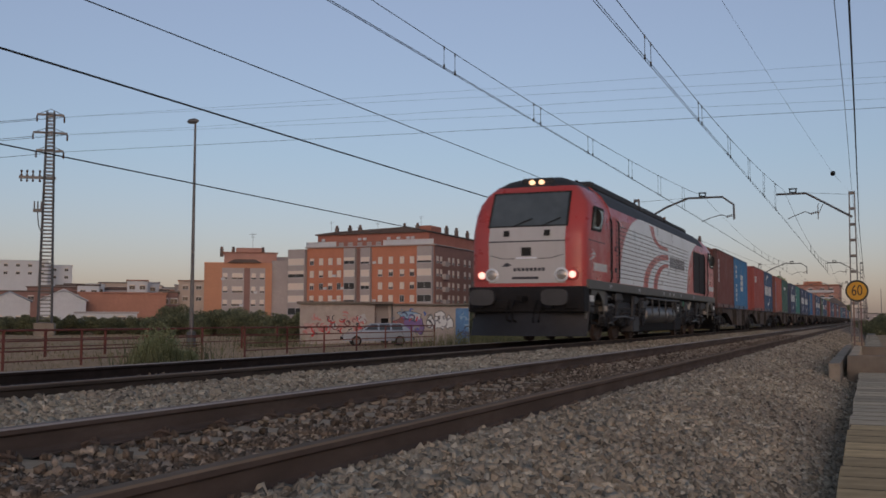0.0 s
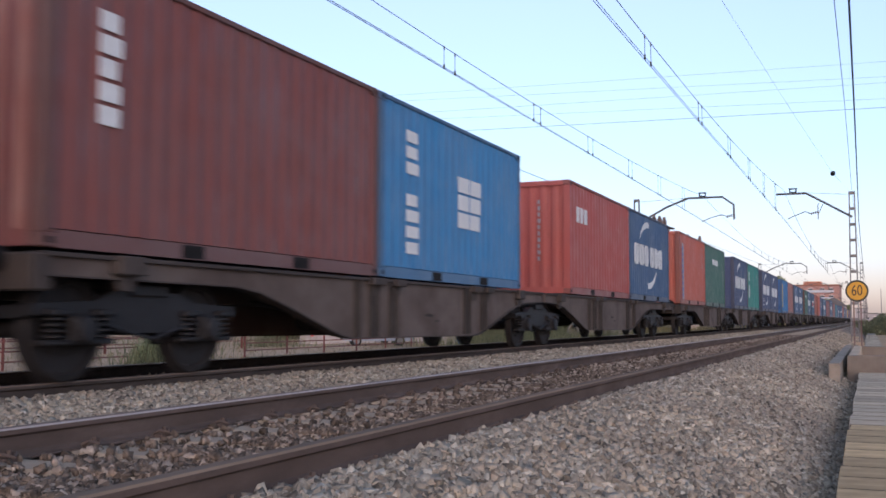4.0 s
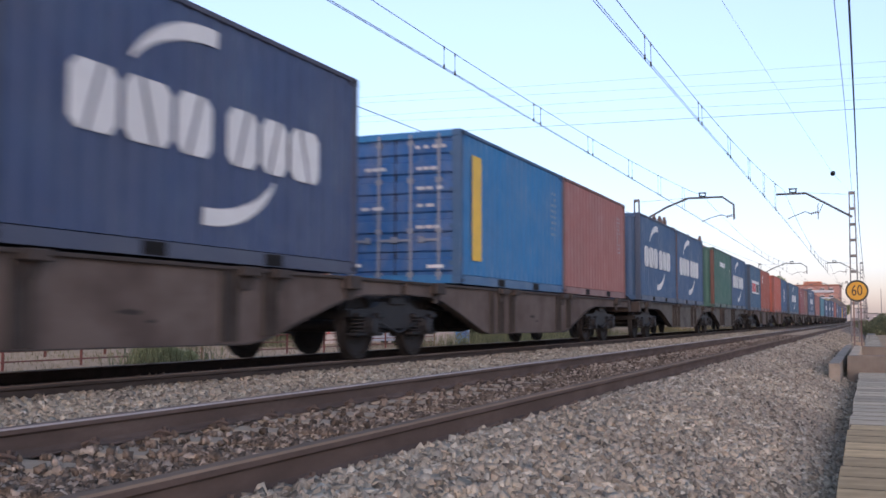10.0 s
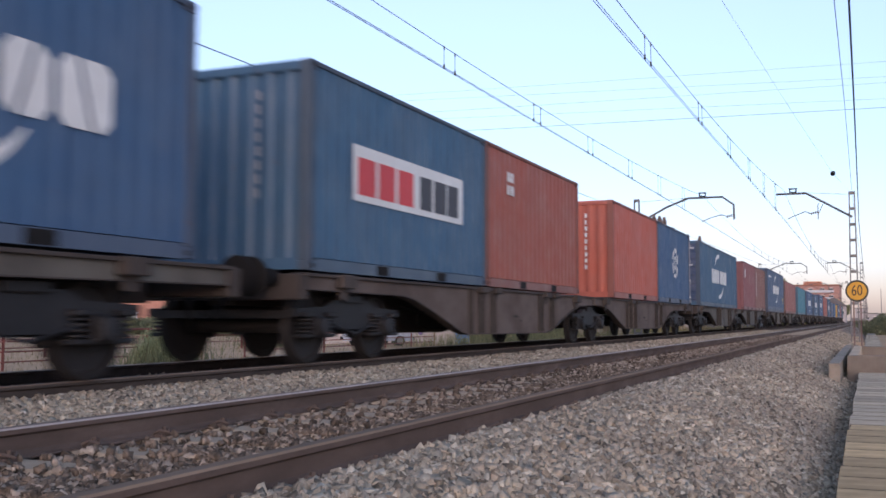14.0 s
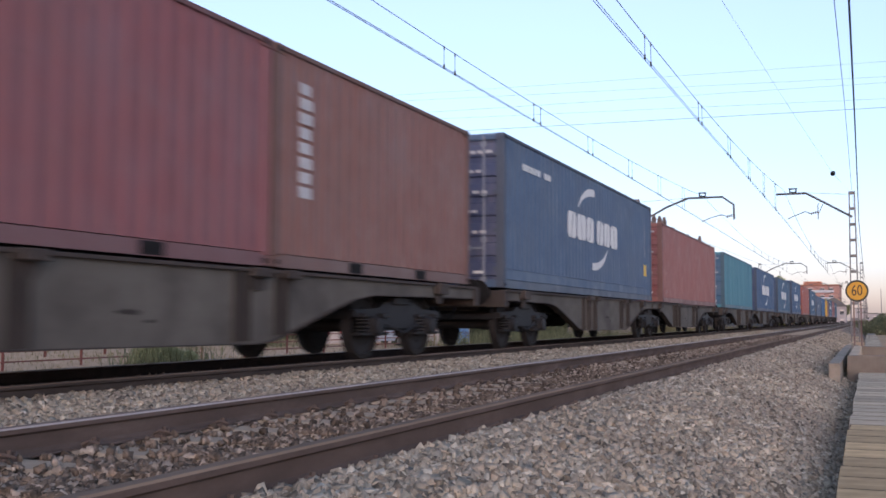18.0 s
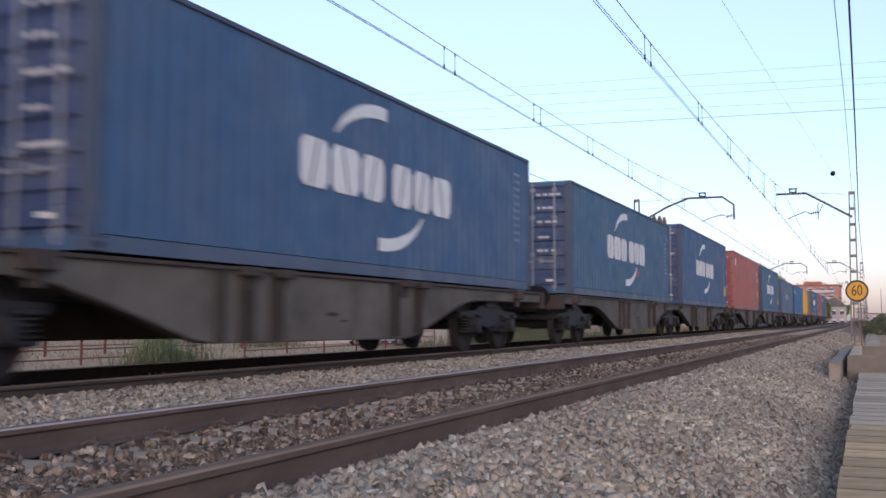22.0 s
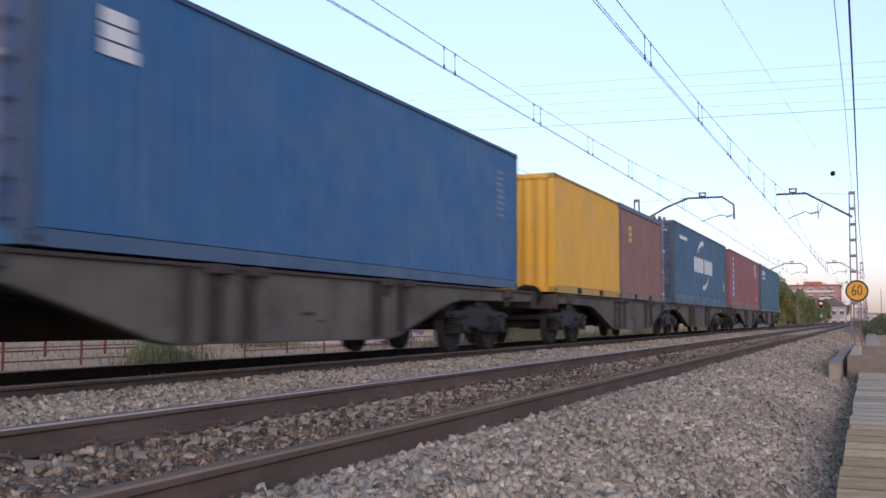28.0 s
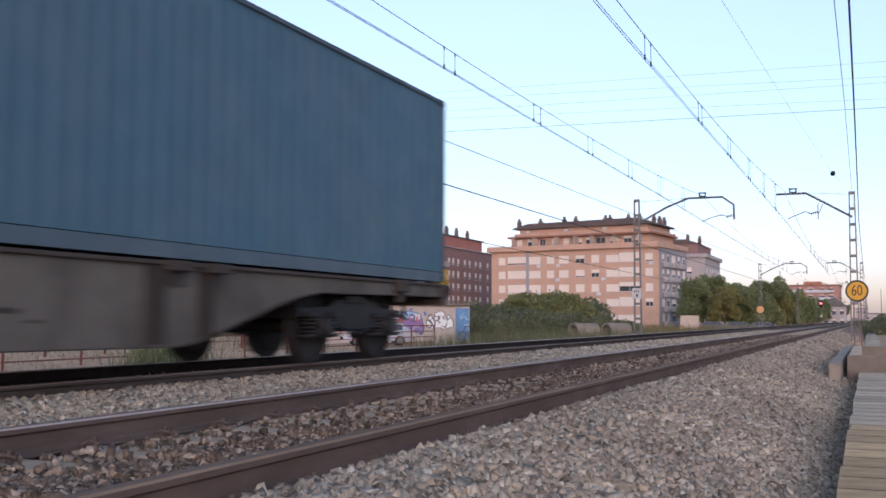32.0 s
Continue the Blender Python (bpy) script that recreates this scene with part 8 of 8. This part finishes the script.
    block("graffiti_hut", "low flat-roofed hut covered with graffiti", (fx, fy), ang, build, "hut")


M["door_blue"] = plain("scribbled_blue_door_paint", (0.10, 0.24, 0.46), 0.6, 0, 4, 0.35, 0.1)


CARS = []


def car():
    c = new("parked_car")
    CARS.append(c)
    x, y = spot(668, 62.0)
    c.matrix_basis = pose(x, y, GROUND_Z + 0.02, 0, 0, facing(x, y) + 6)
    tagged(c, "old silver-blue estate car, parked", "car")
    low = [(-2.15, 0.32), (-2.18, 0.62), (-2.0, 0.76), (-1.05, 0.90), (1.95, 0.93), (2.1, 0.86), (2.14, 0.4), (2.05, 0.3)]
    part("body", Shape().prism(low, "y", -0.83, 0.83), M["car_paint"], c)
    top = [(-1.1, 0.90, 0.81), (-0.42, 1.37, 0.62), (1.45, 1.38, 0.62), (1.98, 0.92, 0.81)]
    cab = Shape().add([(a, -w, z) for a, z, w in top] + [(a, w, z) for a, z, w in top], [(0, 1, 2, 3), (4, 7, 6, 5), (0, 4, 5, 1), (1, 5, 6, 2), (2, 6, 7, 3), (3, 7, 4, 0)])
    part("cabin", cab, M["car_paint"], c)
    part("windscreen", Shape().add([(-1.07, -0.72, 0.96), (-0.50, -0.58, 1.34), (-0.50, 0.58, 1.34), (-1.07, 0.72, 0.96), (-1.02, -0.72, 0.95), (-0.46, -0.58, 1.32), (-0.46, 0.58, 1.32), (-1.02, 0.72, 0.95)], [(0, 1, 2, 3), (4, 7, 6, 5), (0, 4, 5, 1), (1, 5, 6, 2), (2, 6, 7, 3), (3, 7, 4, 0)]), M["pane"], c)
    for a, b in ((-0.85, -0.05), (0.05, 0.72), (0.8, 1.5)):
        pts = [(a, 0.97), (b, 0.97), (b - (0.02 if b < 1 else 0.12), 1.31), (a + (0.42 if a < -0.5 else 0.02), 1.31)]
        for yy in (-1, 1):
            sh = Shape()
            for t in (0.004, 0.018):
                sh.v += [(u, yy * (0.81 - 0.19 * (v - 0.90) / 0.47 + t), v) for u, v in pts]
            sh.f = [(0, 1, 2, 3), (4, 7, 6, 5), (0, 4, 5, 1), (1, 5, 6, 2), (2, 6, 7, 3), (3, 7, 4, 0)]
            sh.m = [0] * 6
            part("window", sh, M["pane"], c)
    for wx in (-1.35, 1.3):
        for wy in (-0.75, 0.75):
            w = part("wheel", Shape().lathe([(0.12, wy - 0.1), (0.3, wy - 0.1), (0.32, wy - 0.05), (0.32, wy + 0.05), (0.3, wy + 0.1), (0.12, wy + 0.1)], 18, "y", (wx, 0, 0.31)), M["black"], c)
            part("rim", Shape().lathe([(0.2, wy - 0.108), (0.2, wy + 0.108)], 14, "y", (wx, 0, 0.31)), M["steel"], w)
    part("bumper", Shape().cbox(-2.24, -2.1, -0.8, 0.8, 0.35, 0.55, 0.03), M["black"], c)
    part("bumper", Shape().cbox(2.08, 2.2, -0.8, 0.8, 0.35, 0.55, 0.03), M["black"], c)
    part("headlight", Shape().cbox(-2.2, -2.12, -0.7, -0.4, 0.6, 0.74, 0.02), M["lamp_off"], c)


def town():
    """Low sheds and far white blocks behind the field on the left."""
    def shed(name, label, x, y, w, d, h, wall, roof, ridge=0.0):
        def build(r):
            part("wall", Shape().cbox(-w / 2, w / 2, 0, d, 0, h, 0.05), M[wall], r)
            if ridge:
                part("roof", Shape().prism([(-w / 2 - 0.4, h), (0, h + ridge), (w / 2 + 0.4, h), (w / 2 + 0.4, h + 0.15), (0, h + ridge + 0.2), (-w / 2 - 0.4, h + 0.15)], "y", -0.4, d + 0.4), M[roof], r)
                part("gable", Shape().prism([(-w / 2, h), (w / 2, h), (0, h + ridge)], "y", 0.0, 0.1), M[wall], r)
            else:
                part("roof", Shape().cbox(-w / 2 - 0.3, w / 2 + 0.3, -0.3, d + 0.3, h, h + 0.3, 0.05), M[roof], r)
            n = max(2, int(w / 4)) if wall != "shed_rose" else 0
            for i in range(n):
                add_window(r, pose(-w / 2 + w * (i + 0.5) / n, -0.02, 1.2 if h < 6 else h - 2.2), 1.4, 1.2, 0.2)
                if h > 9:
                    add_window(r, pose(-w / 2 + w * (i + 0.5) / n, -0.02, h - 5.2), 1.4, 1.2, 0.2)
        block(name, label, (x, y), facing(x, y), build, "shed" if h < 6 else "building")

    def at(px, d):
        k = (px - 784) / 1771.66
        a = math.atan2(k, 1.0)
        th = YAW - a
        return (-math.sin(th) * d, math.cos(th) * d)
    for px, d, w, dd, h, wall, roof, ridge, lab in (
            (18, 200, 7, 14, 5.0, "render_white", "shed_blue", 1.7, "white shed with a pale blue sheet roof"),
            (113, 190, 7.6, 16, 5.0, "render_white", "render_white", 2.0, "white gabled shed behind the field"),
            (218, 195, 15.5, 12, 6.5, "shed_rose", "shed_rose", 0, "long terracotta shed behind the field"),
            (300, 200, 3.4, 10, 6.9, "brick_dark", "concrete_dark", 0, "small brown shed behind the field"),
            (190, 182, 10, 6, 2.8, "render_white", "shed_roof", 0, "low white outbuilding behind the field"),
            (20, 420, 26, 14, 24, "render_white", "render_white", 0, "distant white apartment block"),
            (85, 430, 18, 14, 23, "render_white", "render_white", 0, "distant white apartment block"),
            (150, 300, 30, 12, 10.5, "brick_dark", "tile", 0, "distant dark brick town block"),
            (215, 300, 26, 12, 10.0, "render_grey", "tile", 0, "distant grey rendered town block"),
            (280, 310, 22, 12, 9.0, "brick_dark", "tile", 0, "distant brown brick town block"),
            (40, 290, 34, 12, 9.0, "brick_dark", "tile", 0, "distant dark brick town block"),
            (168, 285, 8, 12, 8.4, "render_white", "shed_roof", 0, "distant low white town house"),
            (206, 285, 6, 12, 8.0, "render_white", "tile", 0, "distant low white town house"),
            (250, 290, 8, 12, 8.3, "render_white", "shed_roof", 0, "distant low white town house"),
            (296, 295, 5, 12, 7.9, "render_pale", "tile", 0, "distant low cream town house"),
            (128, 320, 9, 12, 11.6, "render_grey", "tile", 0, "distant grey town house"),
            (240, 335, 9, 12, 11.8, "brick_dark", "tile", 0, "distant brown town house"),
            (190, 340, 7, 12, 12.4, "render_pale", "shed_roof", 0, "distant cream town house"),
            (318, 330, 20, 12, 10.0, "render_grey", "tile", 0, "distant grey rendered town block")):
        x, y = at(px, d)
        shed("far_building", lab, x, y, w, dd, h, wall, roof, ridge)
    # uneven skyline of the old town
    rng = random.Random(31)
    for px in range(112, 345, 11):
        x, y = at(px + rng.uniform(-4, 4), rng.uniform(268, 345))
        wall, words = rng.choice([("render_white", "white"), ("render_white", "white"), ("render_pale", "cream"), ("brick_dark", "brown brick"), ("render_grey", "grey")])
        shed("far_building", "distant %s town house among others" % words, x, y, rng.uniform(4, 8), 10, rng.uniform(7.8, 12.2), wall, rng.choice(["tile", "shed_roof", "shed_red"]), rng.choice([0, 0, 0.9]))


# ---- plants ----
def leaf_cloud(n, centres, radii, size, seed):
    rng = np.random.RandomState(seed)
    centres, radii = np.asarray(centres, float), np.asarray(radii, float)
    k = rng.randint(0, len(centres), n)
    d = rng.normal(size=(n, 3))
    d /= np.linalg.norm(d, axis=1)[:, None]
    p = centres[k] + d * radii[k][:, None] * (rng.uniform(0.35, 1.05, n) ** 0.6)[:, None]
    a = rng.normal(size=(n, 3))
    a /= np.linalg.norm(a, axis=1)[:, None]
    b = np.cross(a, rng.normal(size=(n, 3)))
    b /= np.linalg.norm(b, axis=1)[:, None]
    s = size * rng.uniform(0.6, 1.4, n)[:, None]
    v = np.stack([p - a * s, p + b * s * 0.5, p + a * s, p - b * s * 0.5], 1)
    f = np.arange(4 * n).reshape(n, 4)
    return v.reshape(-1, 3), f


def tree_model(name, label, h, spread, leaf, size, seed, leaves=18000):
    rng = random.Random(seed)
    t = new(name)
    tagged(t, label, "tree")
    tr = Shape().tube((0, 0, -0.3), (0.1, 0.05, h * 0.30), 0.22, 0.15, 8)
    cs, rs = [], []
    for i in range(13):
        a = 2 * math.pi * i / 6.5 + rng.uniform(-0.3, 0.3)
        r = spread * rng.uniform(0.25, 0.8)
        z = h * rng.uniform(0.26, 0.84)
        tr.tube((0.1, 0.05, h * 0.33), (r * math.cos(a) * 0.8, r * math.sin(a) * 0.8, z), 0.09, 0.03, 5)
        for _ in range(3):
            cs.append((r * math.cos(a) + rng.uniform(-1, 1) * spread * 0.3, r * math.sin(a) + rng.uniform(-1, 1) * spread * 0.3, z + rng.uniform(-0.08, 0.14) * h))
            rs.append(spread * rng.uniform(0.22, 0.42))
    tr.tube((0.1, 0.05, h * 0.35), (0, 0, h * 0.85), 0.13, 0.03, 6)
    cs.append((0, 0, h * 0.88))
    rs.append(spread * 0.35)
    part("trunk", tr, M["bark"], t)
    v, f = leaf_cloud(leaves, cs, rs, size, seed)
    part("crown", big_mesh("crown", v, f, M[leaf]), None, t)
    return t


def bush_model(label, h, spread, leaf, size, seed, leaves=5200):
    rng = random.Random(seed)
    t = new("shrub")
    tagged(t, label, "shrub")
    st = Shape()
    cs, rs = [], []
    for i in range(10):
        a, r = rng.uniform(0, 6.28), spread * rng.uniform(0.1, 0.8)
        z = h * rng.uniform(0.25, 0.7) * (1.1 - 0.5 * r / spread)
        st.tube((0, 0, -0.2), (r * math.cos(a), r * math.sin(a), z), 0.05, 0.015, 5)
        cs.append((r * math.cos(a), r * math.sin(a), z))
        rs.append(h * rng.uniform(0.25, 0.42))
    part("stems", st, M["bark"], t)
    v, f = leaf_cloud(leaves, cs, rs, size, seed)
    v[:, 2] = np.maximum(v[:, 2], -0.05)
    part("foliage", big_mesh("foliage", v, f, M[leaf]), None, t)
    return t


def spot(px, d):
    a = math.atan2((px - 784) / 1771.66, 1.0)
    return (-math.sin(YAW - a) * d, math.cos(YAW - a) * d)


def plants():
    t1 = tree_model("tree", "full green plane tree in a row beside the railway", 10.0, 4.4, "leaf", 0.24, 41)
    t2 = tree_model("tree", "full green plane tree in a row beside the railway", 9.3, 4.8, "leaf", 0.24, 42)
    t3 = tree_model("tree", "yellowing plane tree in a row beside the railway", 10.0, 3.9, "leaf_autumn", 0.23, 43)
    t4 = tree_model("tree", "tall green plane tree in a row beside the railway", 10.0, 4.2, "leaf", 0.23, 47)
    models = [t1, t2, t3, t4]
    rng = random.Random(12)
    first = {0: True, 1: True, 2: True, 3: True}
    for i, (px, d, s) in enumerate([(1243, 165, 0.68), (1262, 180, 0.72), (1282, 160, 0.66), (1303, 172, 0.76), (1328, 165, 0.84), (1350, 172, 0.80), (1368, 190, 0.78), (1385, 200, 0.72), (1402, 215, 0.72),
                                    (1416, 230, 0.72), (1428, 250, 0.70), (1438, 275, 0.70), (1447, 300, 0.70), (1455, 330, 0.7), (1228, 200, 0.66), (1313, 205, 0.74), (1475, 420, 1.0), (1485, 450, 0.9),
                                    (1293, 190, 0.72), (1341, 190, 0.86), (1376, 176, 0.68), (1394, 190, 0.66), (1410, 205, 0.64)]):
        k = (0, 1, 2, 0, 3, 3, 1, 0, 2, 1, 0, 3, 1, 0, 1, 2, 0, 1, 1, 0, 2, 3, 1)[i]
        x, y = spot(px, d)
        m = pose(x, y, GROUND_Z, 0, 0, rng.uniform(0, 360))
        if first[k]:
            t = models[k]
            first[k] = False
            t.matrix_basis = m @ Matrix.Diagonal((s, s, s, 1))
        else:
            models[k].scale = (s, s, s)
            t = copy_thing(models[k], m)
        t["group"] = "trees by the line"
    b1 = bush_model("dense dark green shrub on waste ground", 2.6, 3.0, "leaf_dark", 0.12, 51)
    b2 = bush_model("olive green shrub on waste ground", 2.6, 2.8, "leaf_olive", 0.12, 52)
    b3 = bush_model("dark green shrub on waste ground", 2.0, 2.6, "leaf_dark", 0.11, 53)
    models = [b1, b2, b3]
    first = {0: True, 1: True, 2: True}
    plan = [(0, 840, 100, 1.2), (2, 870, 92, 1.1), (0, 900, 105, 1.3), (1, 935, 112, 1.75), (1, 960, 108, 1.6), (1, 990, 112, 1.95), (0, 1015, 118, 1.9), (0, 1035, 110, 1.15), (2, 1060, 108, 1.1), (2, 1085, 112, 1.0), (2, 1105, 118, 0.9),
            (0, 925, 98, 1.1), (2, 955, 95, 1.1), (2, 985, 96, 1.1), (0, 860, 112, 1.5), (0, 1020, 100, 1.0),
            (0, 375, 100, 0.95), (0, 410, 102, 1.1), (0, 445, 98, 1.0), (0, 395, 108, 1.1), (0, 475, 96, 0.85), (2, 495, 92, 0.9), (0, 350, 104, 0.9), (2, 515, 82, 1.2),
            (2, 300, 110, 1.0), (2, 270, 112, 0.9), (2, 235, 115, 0.9), (2, 200, 118, 0.9), (2, 165, 120, 0.8), (2, 120, 120, 0.8), (2, 40, 118, 1.0), (2, 10, 115, 1.0), (0, 328, 170, 1.6), (0, 240, 215, 2.0), (0, 150, 250, 1.8),
            (0, 20, 112, 0.75), (2, 60, 110, 1.1), (0, 85, 112, 0.75), (2, 110, 108, 1.1), (0, 140, 110, 0.75), (2, 175, 108, 1.0), (0, 210, 108, 0.75), (2, 250, 106, 1.05), (0, 290, 106, 0.8), (0, 320, 104, 0.85), (0, 340, 102, 0.9), (0, 1552, 130, 1.0), (2, 1562, 110, 1.0), (0, 1568, 90, 0.8), (2, 1568, 150, 1.2), (0, 832, 76, 0.9)]
    for k, px, d, s in plan:
        x, y = spot(px, d)
        m = pose(x, y, GROUND_Z, 0, 0, rng.uniform(0, 360))
        if first[k]:
            first[k] = False
            models[k].matrix_basis = m @ Matrix.Diagonal((s, s, s, 1))
            t = models[k]
        else:
            models[k].scale = (s, s, s)
            t = copy_thing(models[k], m)
        t["group"] = "shrubs"
    # feathery shrubs in the gap of the railing
    for px, d, h, w, seed in ((262, 33.0, 1.15, 0.35, 61), (290, 34.5, 1.3, 0.35, 62), (276, 33.6, 1.45, 0.25, 65), (330, 36.0, 0.6, 0.4, 63), (306, 35.0, 0.8, 0.3, 64), (280, 34.0, 1.9, 0.18, 66)):
        x, y = spot(px, d)
        t = bush_model("feathery sage-green shrub in the gap of the railing", h, w, "leaf_sage", 0.04, seed, 1900)
        t.matrix_basis = pose(x, y, GROUND_Z, 0, 0, 40 * seed)
        t["group"] = "shrubs"


def blades(name, label, spots_, height, mat, seed):
    rng = np.random.RandomState(seed)
    n = len(spots_)
    p = np.asarray(spots_, float)
    a = rng.uniform(0, 6.283, n)
    h = height * np.exp(rng.normal(0, 0.3, n))
    w = 0.012 + 0.01 * rng.uniform(0, 1, n)
    side = np.stack([np.cos(a), np.sin(a), np.zeros(n)], 1)
    lean = np.stack([rng.normal(0, 0.25, n), rng.normal(0, 0.25, n), np.ones(n)], 1)
    top = p + lean * h[:, None]
    v = np.stack([p - side * w[:, None], p + side * w[:, None], top + side * w[:, None] * 0.2, top - side * w[:, None] * 0.2], 1)
    ob = new(name, big_mesh(name, v.reshape(-1, 3), np.arange(4 * n).reshape(n, 4), mat))
    tagged(ob, label, "grass", kind="stuff")


def grasses():
    rng = np.random.RandomState(77)
    n = 30000
    x = -11.5 - 70 * rng.uniform(0, 1, n) ** 1.4
    y = 12 + 110 * rng.uniform(0, 1, n) ** 1.2
    z = np.array([ground_height(a) for a in x])
    blades("dry_grass", "sparse dry yellow grass on the field", np.stack([x, y, z], 1), 0.11, M["dry_grass"], 78)
    # green weeds in clumps near the railing
    pts = []
    for px, d, sp, k in ((270, 33, 0.6, 160), (290, 36, 0.5, 160), (255, 31, 0.3, 60), (330, 40, 0.8, 120), (480, 60, 1.2, 300), (850, 60, 2.5, 900), (900, 70, 3, 900), (960, 75, 3, 800), (1040, 85, 4, 900), (1200, 95, 4, 800), (1150, 80, 3, 500)):
        cx, cy = spot(px, d)
        q = np.stack([rng.normal(cx, sp, k), rng.normal(cy, sp, k)], 1)
        pts.append(np.column_stack([q, [ground_height(a) for a in q[:, 0]]]))
    n = 9000
    q = [spot(px, d) for px, d in zip(rng.uniform(1130, 1440, n), rng.uniform(112, 165, n))]
    q = np.array([(a, b, ground_height(a)) for a, b in q if a < -12.0])
    blades("dry_weeds", "tall brown dry weeds along the line under the trees", q, 0.75, M["dry_grass"], 83)
    blades("green_weeds", "clumps of tall green weeds by the railing", np.vstack(pts), 0.72, M["green_grass"], 79)


def lineside():
    """Small things along the line in the distance."""
    sg = new("signal")
    sg.matrix_basis = pose(-9.05, 220.0, 0)
    tagged(sg, "distant railway signal showing a red light", "railway signal")
    part("post", Shape().tube((0, 0, -1.0), (0, 0, 3.2), 0.07, n=8), M["steel"], sg)
    part("head", Shape().cbox(-0.28, 0.28, -0.1, 0.2, 3.1, 4.6, 0.04), M["black"], sg, "black signal head")
    part("lens", Shape().lathe([(0.20, -0.14), (0.18, -0.16), (0.05, -0.17)], 14, "y", (0, 0, 4.03)), M["lamp_red"], sg, "lit red lens")
    part("plate", Shape().cbox(-0.2, 0.2, -0.1, -0.08, 1.2, 1.6, 0.01), M["white_mark"], sg)
    mk = new("mast_plate")
    mk.matrix_basis = pose(-10.66, 49.86, 0)
    tagged(mk, "white plate with dark bars on a catenary mast", "plate")
    part("panel", Shape().cbox(-0.23, 0.23, -0.02, 0.0, 1.60, 2.12, 0.005), M["pale_mark"], mk)
    bar = Shape()
    for x in (-0.15, -0.05, 0.05):
        bar.box(x, x + 0.06, -0.026, -0.02, 1.92, 2.03)
    bar.box(-0.04, 0.06, -0.026, -0.02, 1.70, 1.83)
    part("lettering", bar, M["dark_mark"], mk, "dark bars")

    def station(r):
        part("wall", Shape().cbox(-3.4, 3.4, 0, 9, 0, 6.0, 0.05), M["render_grey"], r)
        part("roof", Shape().prism([(-3.9, 6.0), (3.9, 6.0), (0.4, 8.6), (-0.4, 8.6)], "y", -0.4, 9.4), M["tile_grey"], r, "grey hipped roof")
        part("canopy", Shape().cbox(-3.4, -0.6, -2.5, -0.1, 2.6, 2.9, 0.03), M["dark_steel"], r)
        for z in (0.8, 3.6):
            for x in (-2.2, 0, 2.2):
                add_window(r, pose(x, -0.02, z), 1.0, 1.5, 0.3)
    block("station_house", "small grey house with a hipped roof beside the line", (-9.6, 320.0), 0, station, "house")
    w = new("garden_wall", Shape().cbox(-1.25, 1.25, -0.12, 0.12, 0.0, 2.3, 0.03).mesh("garden_wall", M["render_pale"]))
    w.matrix_basis = pose(-22.7, 140.0, GROUND_Z - 0.05, 0, 0, 5)
    tagged(w, "short cream rendered wall under the trees", "wall")
    for x, y, turn in ((-16.6, 139.0, 10), (-13.8, 142.0, 8), (-20.6, 143.0, 12)):
        c = copy_thing(CARS[0], pose(x, y, GROUND_Z + 0.02, 0, 0, turn))
        tagged(c, "dark grey estate car parked under the trees", "car")
        for body in c.children:
            if body.name.startswith(("body", "cabin")):
                body.material_slots[0].link = "OBJECT"
                body.material_slots[0].material = M["dark_car"]
    for x, y, hh, ww in ((0.9, 520.0, 5.0, 6.0), (9.5, 620.0, 5.5, 9.0), (-3.5, 560.0, 8.0, 6.0)):
        def far_shed(r, hh=hh, ww=ww):
            part("wall", Shape().cbox(-ww / 2, ww / 2, 0, 10, 0, hh, 0.05), M["render_grey"], r)
            part("roof", Shape().cbox(-ww / 2 - 0.3, ww / 2 + 0.3, -0.3, 10.3, hh, hh + 0.4, 0.05), M["tile_grey"], r)
            for i in (-1, 1):
                add_window(r, pose(i * ww / 4, -0.02, hh - 2.4), 1.3, 1.3, 0.3)
        block("far_building", "distant grey building along the line", (x, y), 0, far_shed, "building")
    for x, y, hh in ((3.5, 330.0, 10.0), (5.2, 300.0, 9.0), (8.5, 400.0, 12.0)):
        tagged(new("light_pole", Shape().tube((x, y, -1.2), (x, y, hh), 0.12, 0.07, 6).mesh("light_pole", M["steel"])), "thin distant grey pole", "pole")
    sp = new("marker_post", Shape().cbox(-0.07, 0.07, -0.05, 0.05, -0.6, 0.55, 0.02).prism([(-0.22, 0.55), (0.22, 0.55), (0.16, 0.85), (-0.16, 0.85)], "y", -0.03, 0.03).mesh("marker_post", M["white_mark"]))
    sp.matrix_basis = pose(1.05, 58.0, 0)
    tagged(sp, "small white marker post beside the cable trough", "marker post")


def pipes():
    for k, (px, d) in enumerate(((1013, 88), (1072, 94))):
        x, y = spot(px, d)
        p = new("concrete_pipe", Shape().lathe([(0.02, 1.3), (0.64, 1.28), (0.64, 0.0), (0.80, 0.0), (0.80, 2.4), (0.64, 2.4), (0.64, 1.32), (0.02, 1.31)], 24, "x").mesh("concrete_pipe", M["concrete_old"], True))
        p.matrix_basis = pose(x, y, GROUND_Z + 0.55, 0, 0, 52)
        tagged(p, "large concrete pipe section lying in the grass", "concrete pipe", "concrete pipes")

build_ground()
build_bed()
build_trough()
build_overhead()
build_lines()
build_speed_sign(-0.42, 43.0, 1.72, 0.86)
build_loco()
build_wagons()
build_loads()
fence()
lamp_post()
pylon()
hut()
car()
house_a()
house_b()
town()
lineside()
build_speed_sign(-10.67, 111.8, 1.68, 0.92, True)
pipes()
plants()
grasses()
build_track(NEAR_X, "near railway track of steel rails on concrete sleepers")
build_track(FAR_X, "far railway track of steel rails on concrete sleepers")
build_stones()
motions()
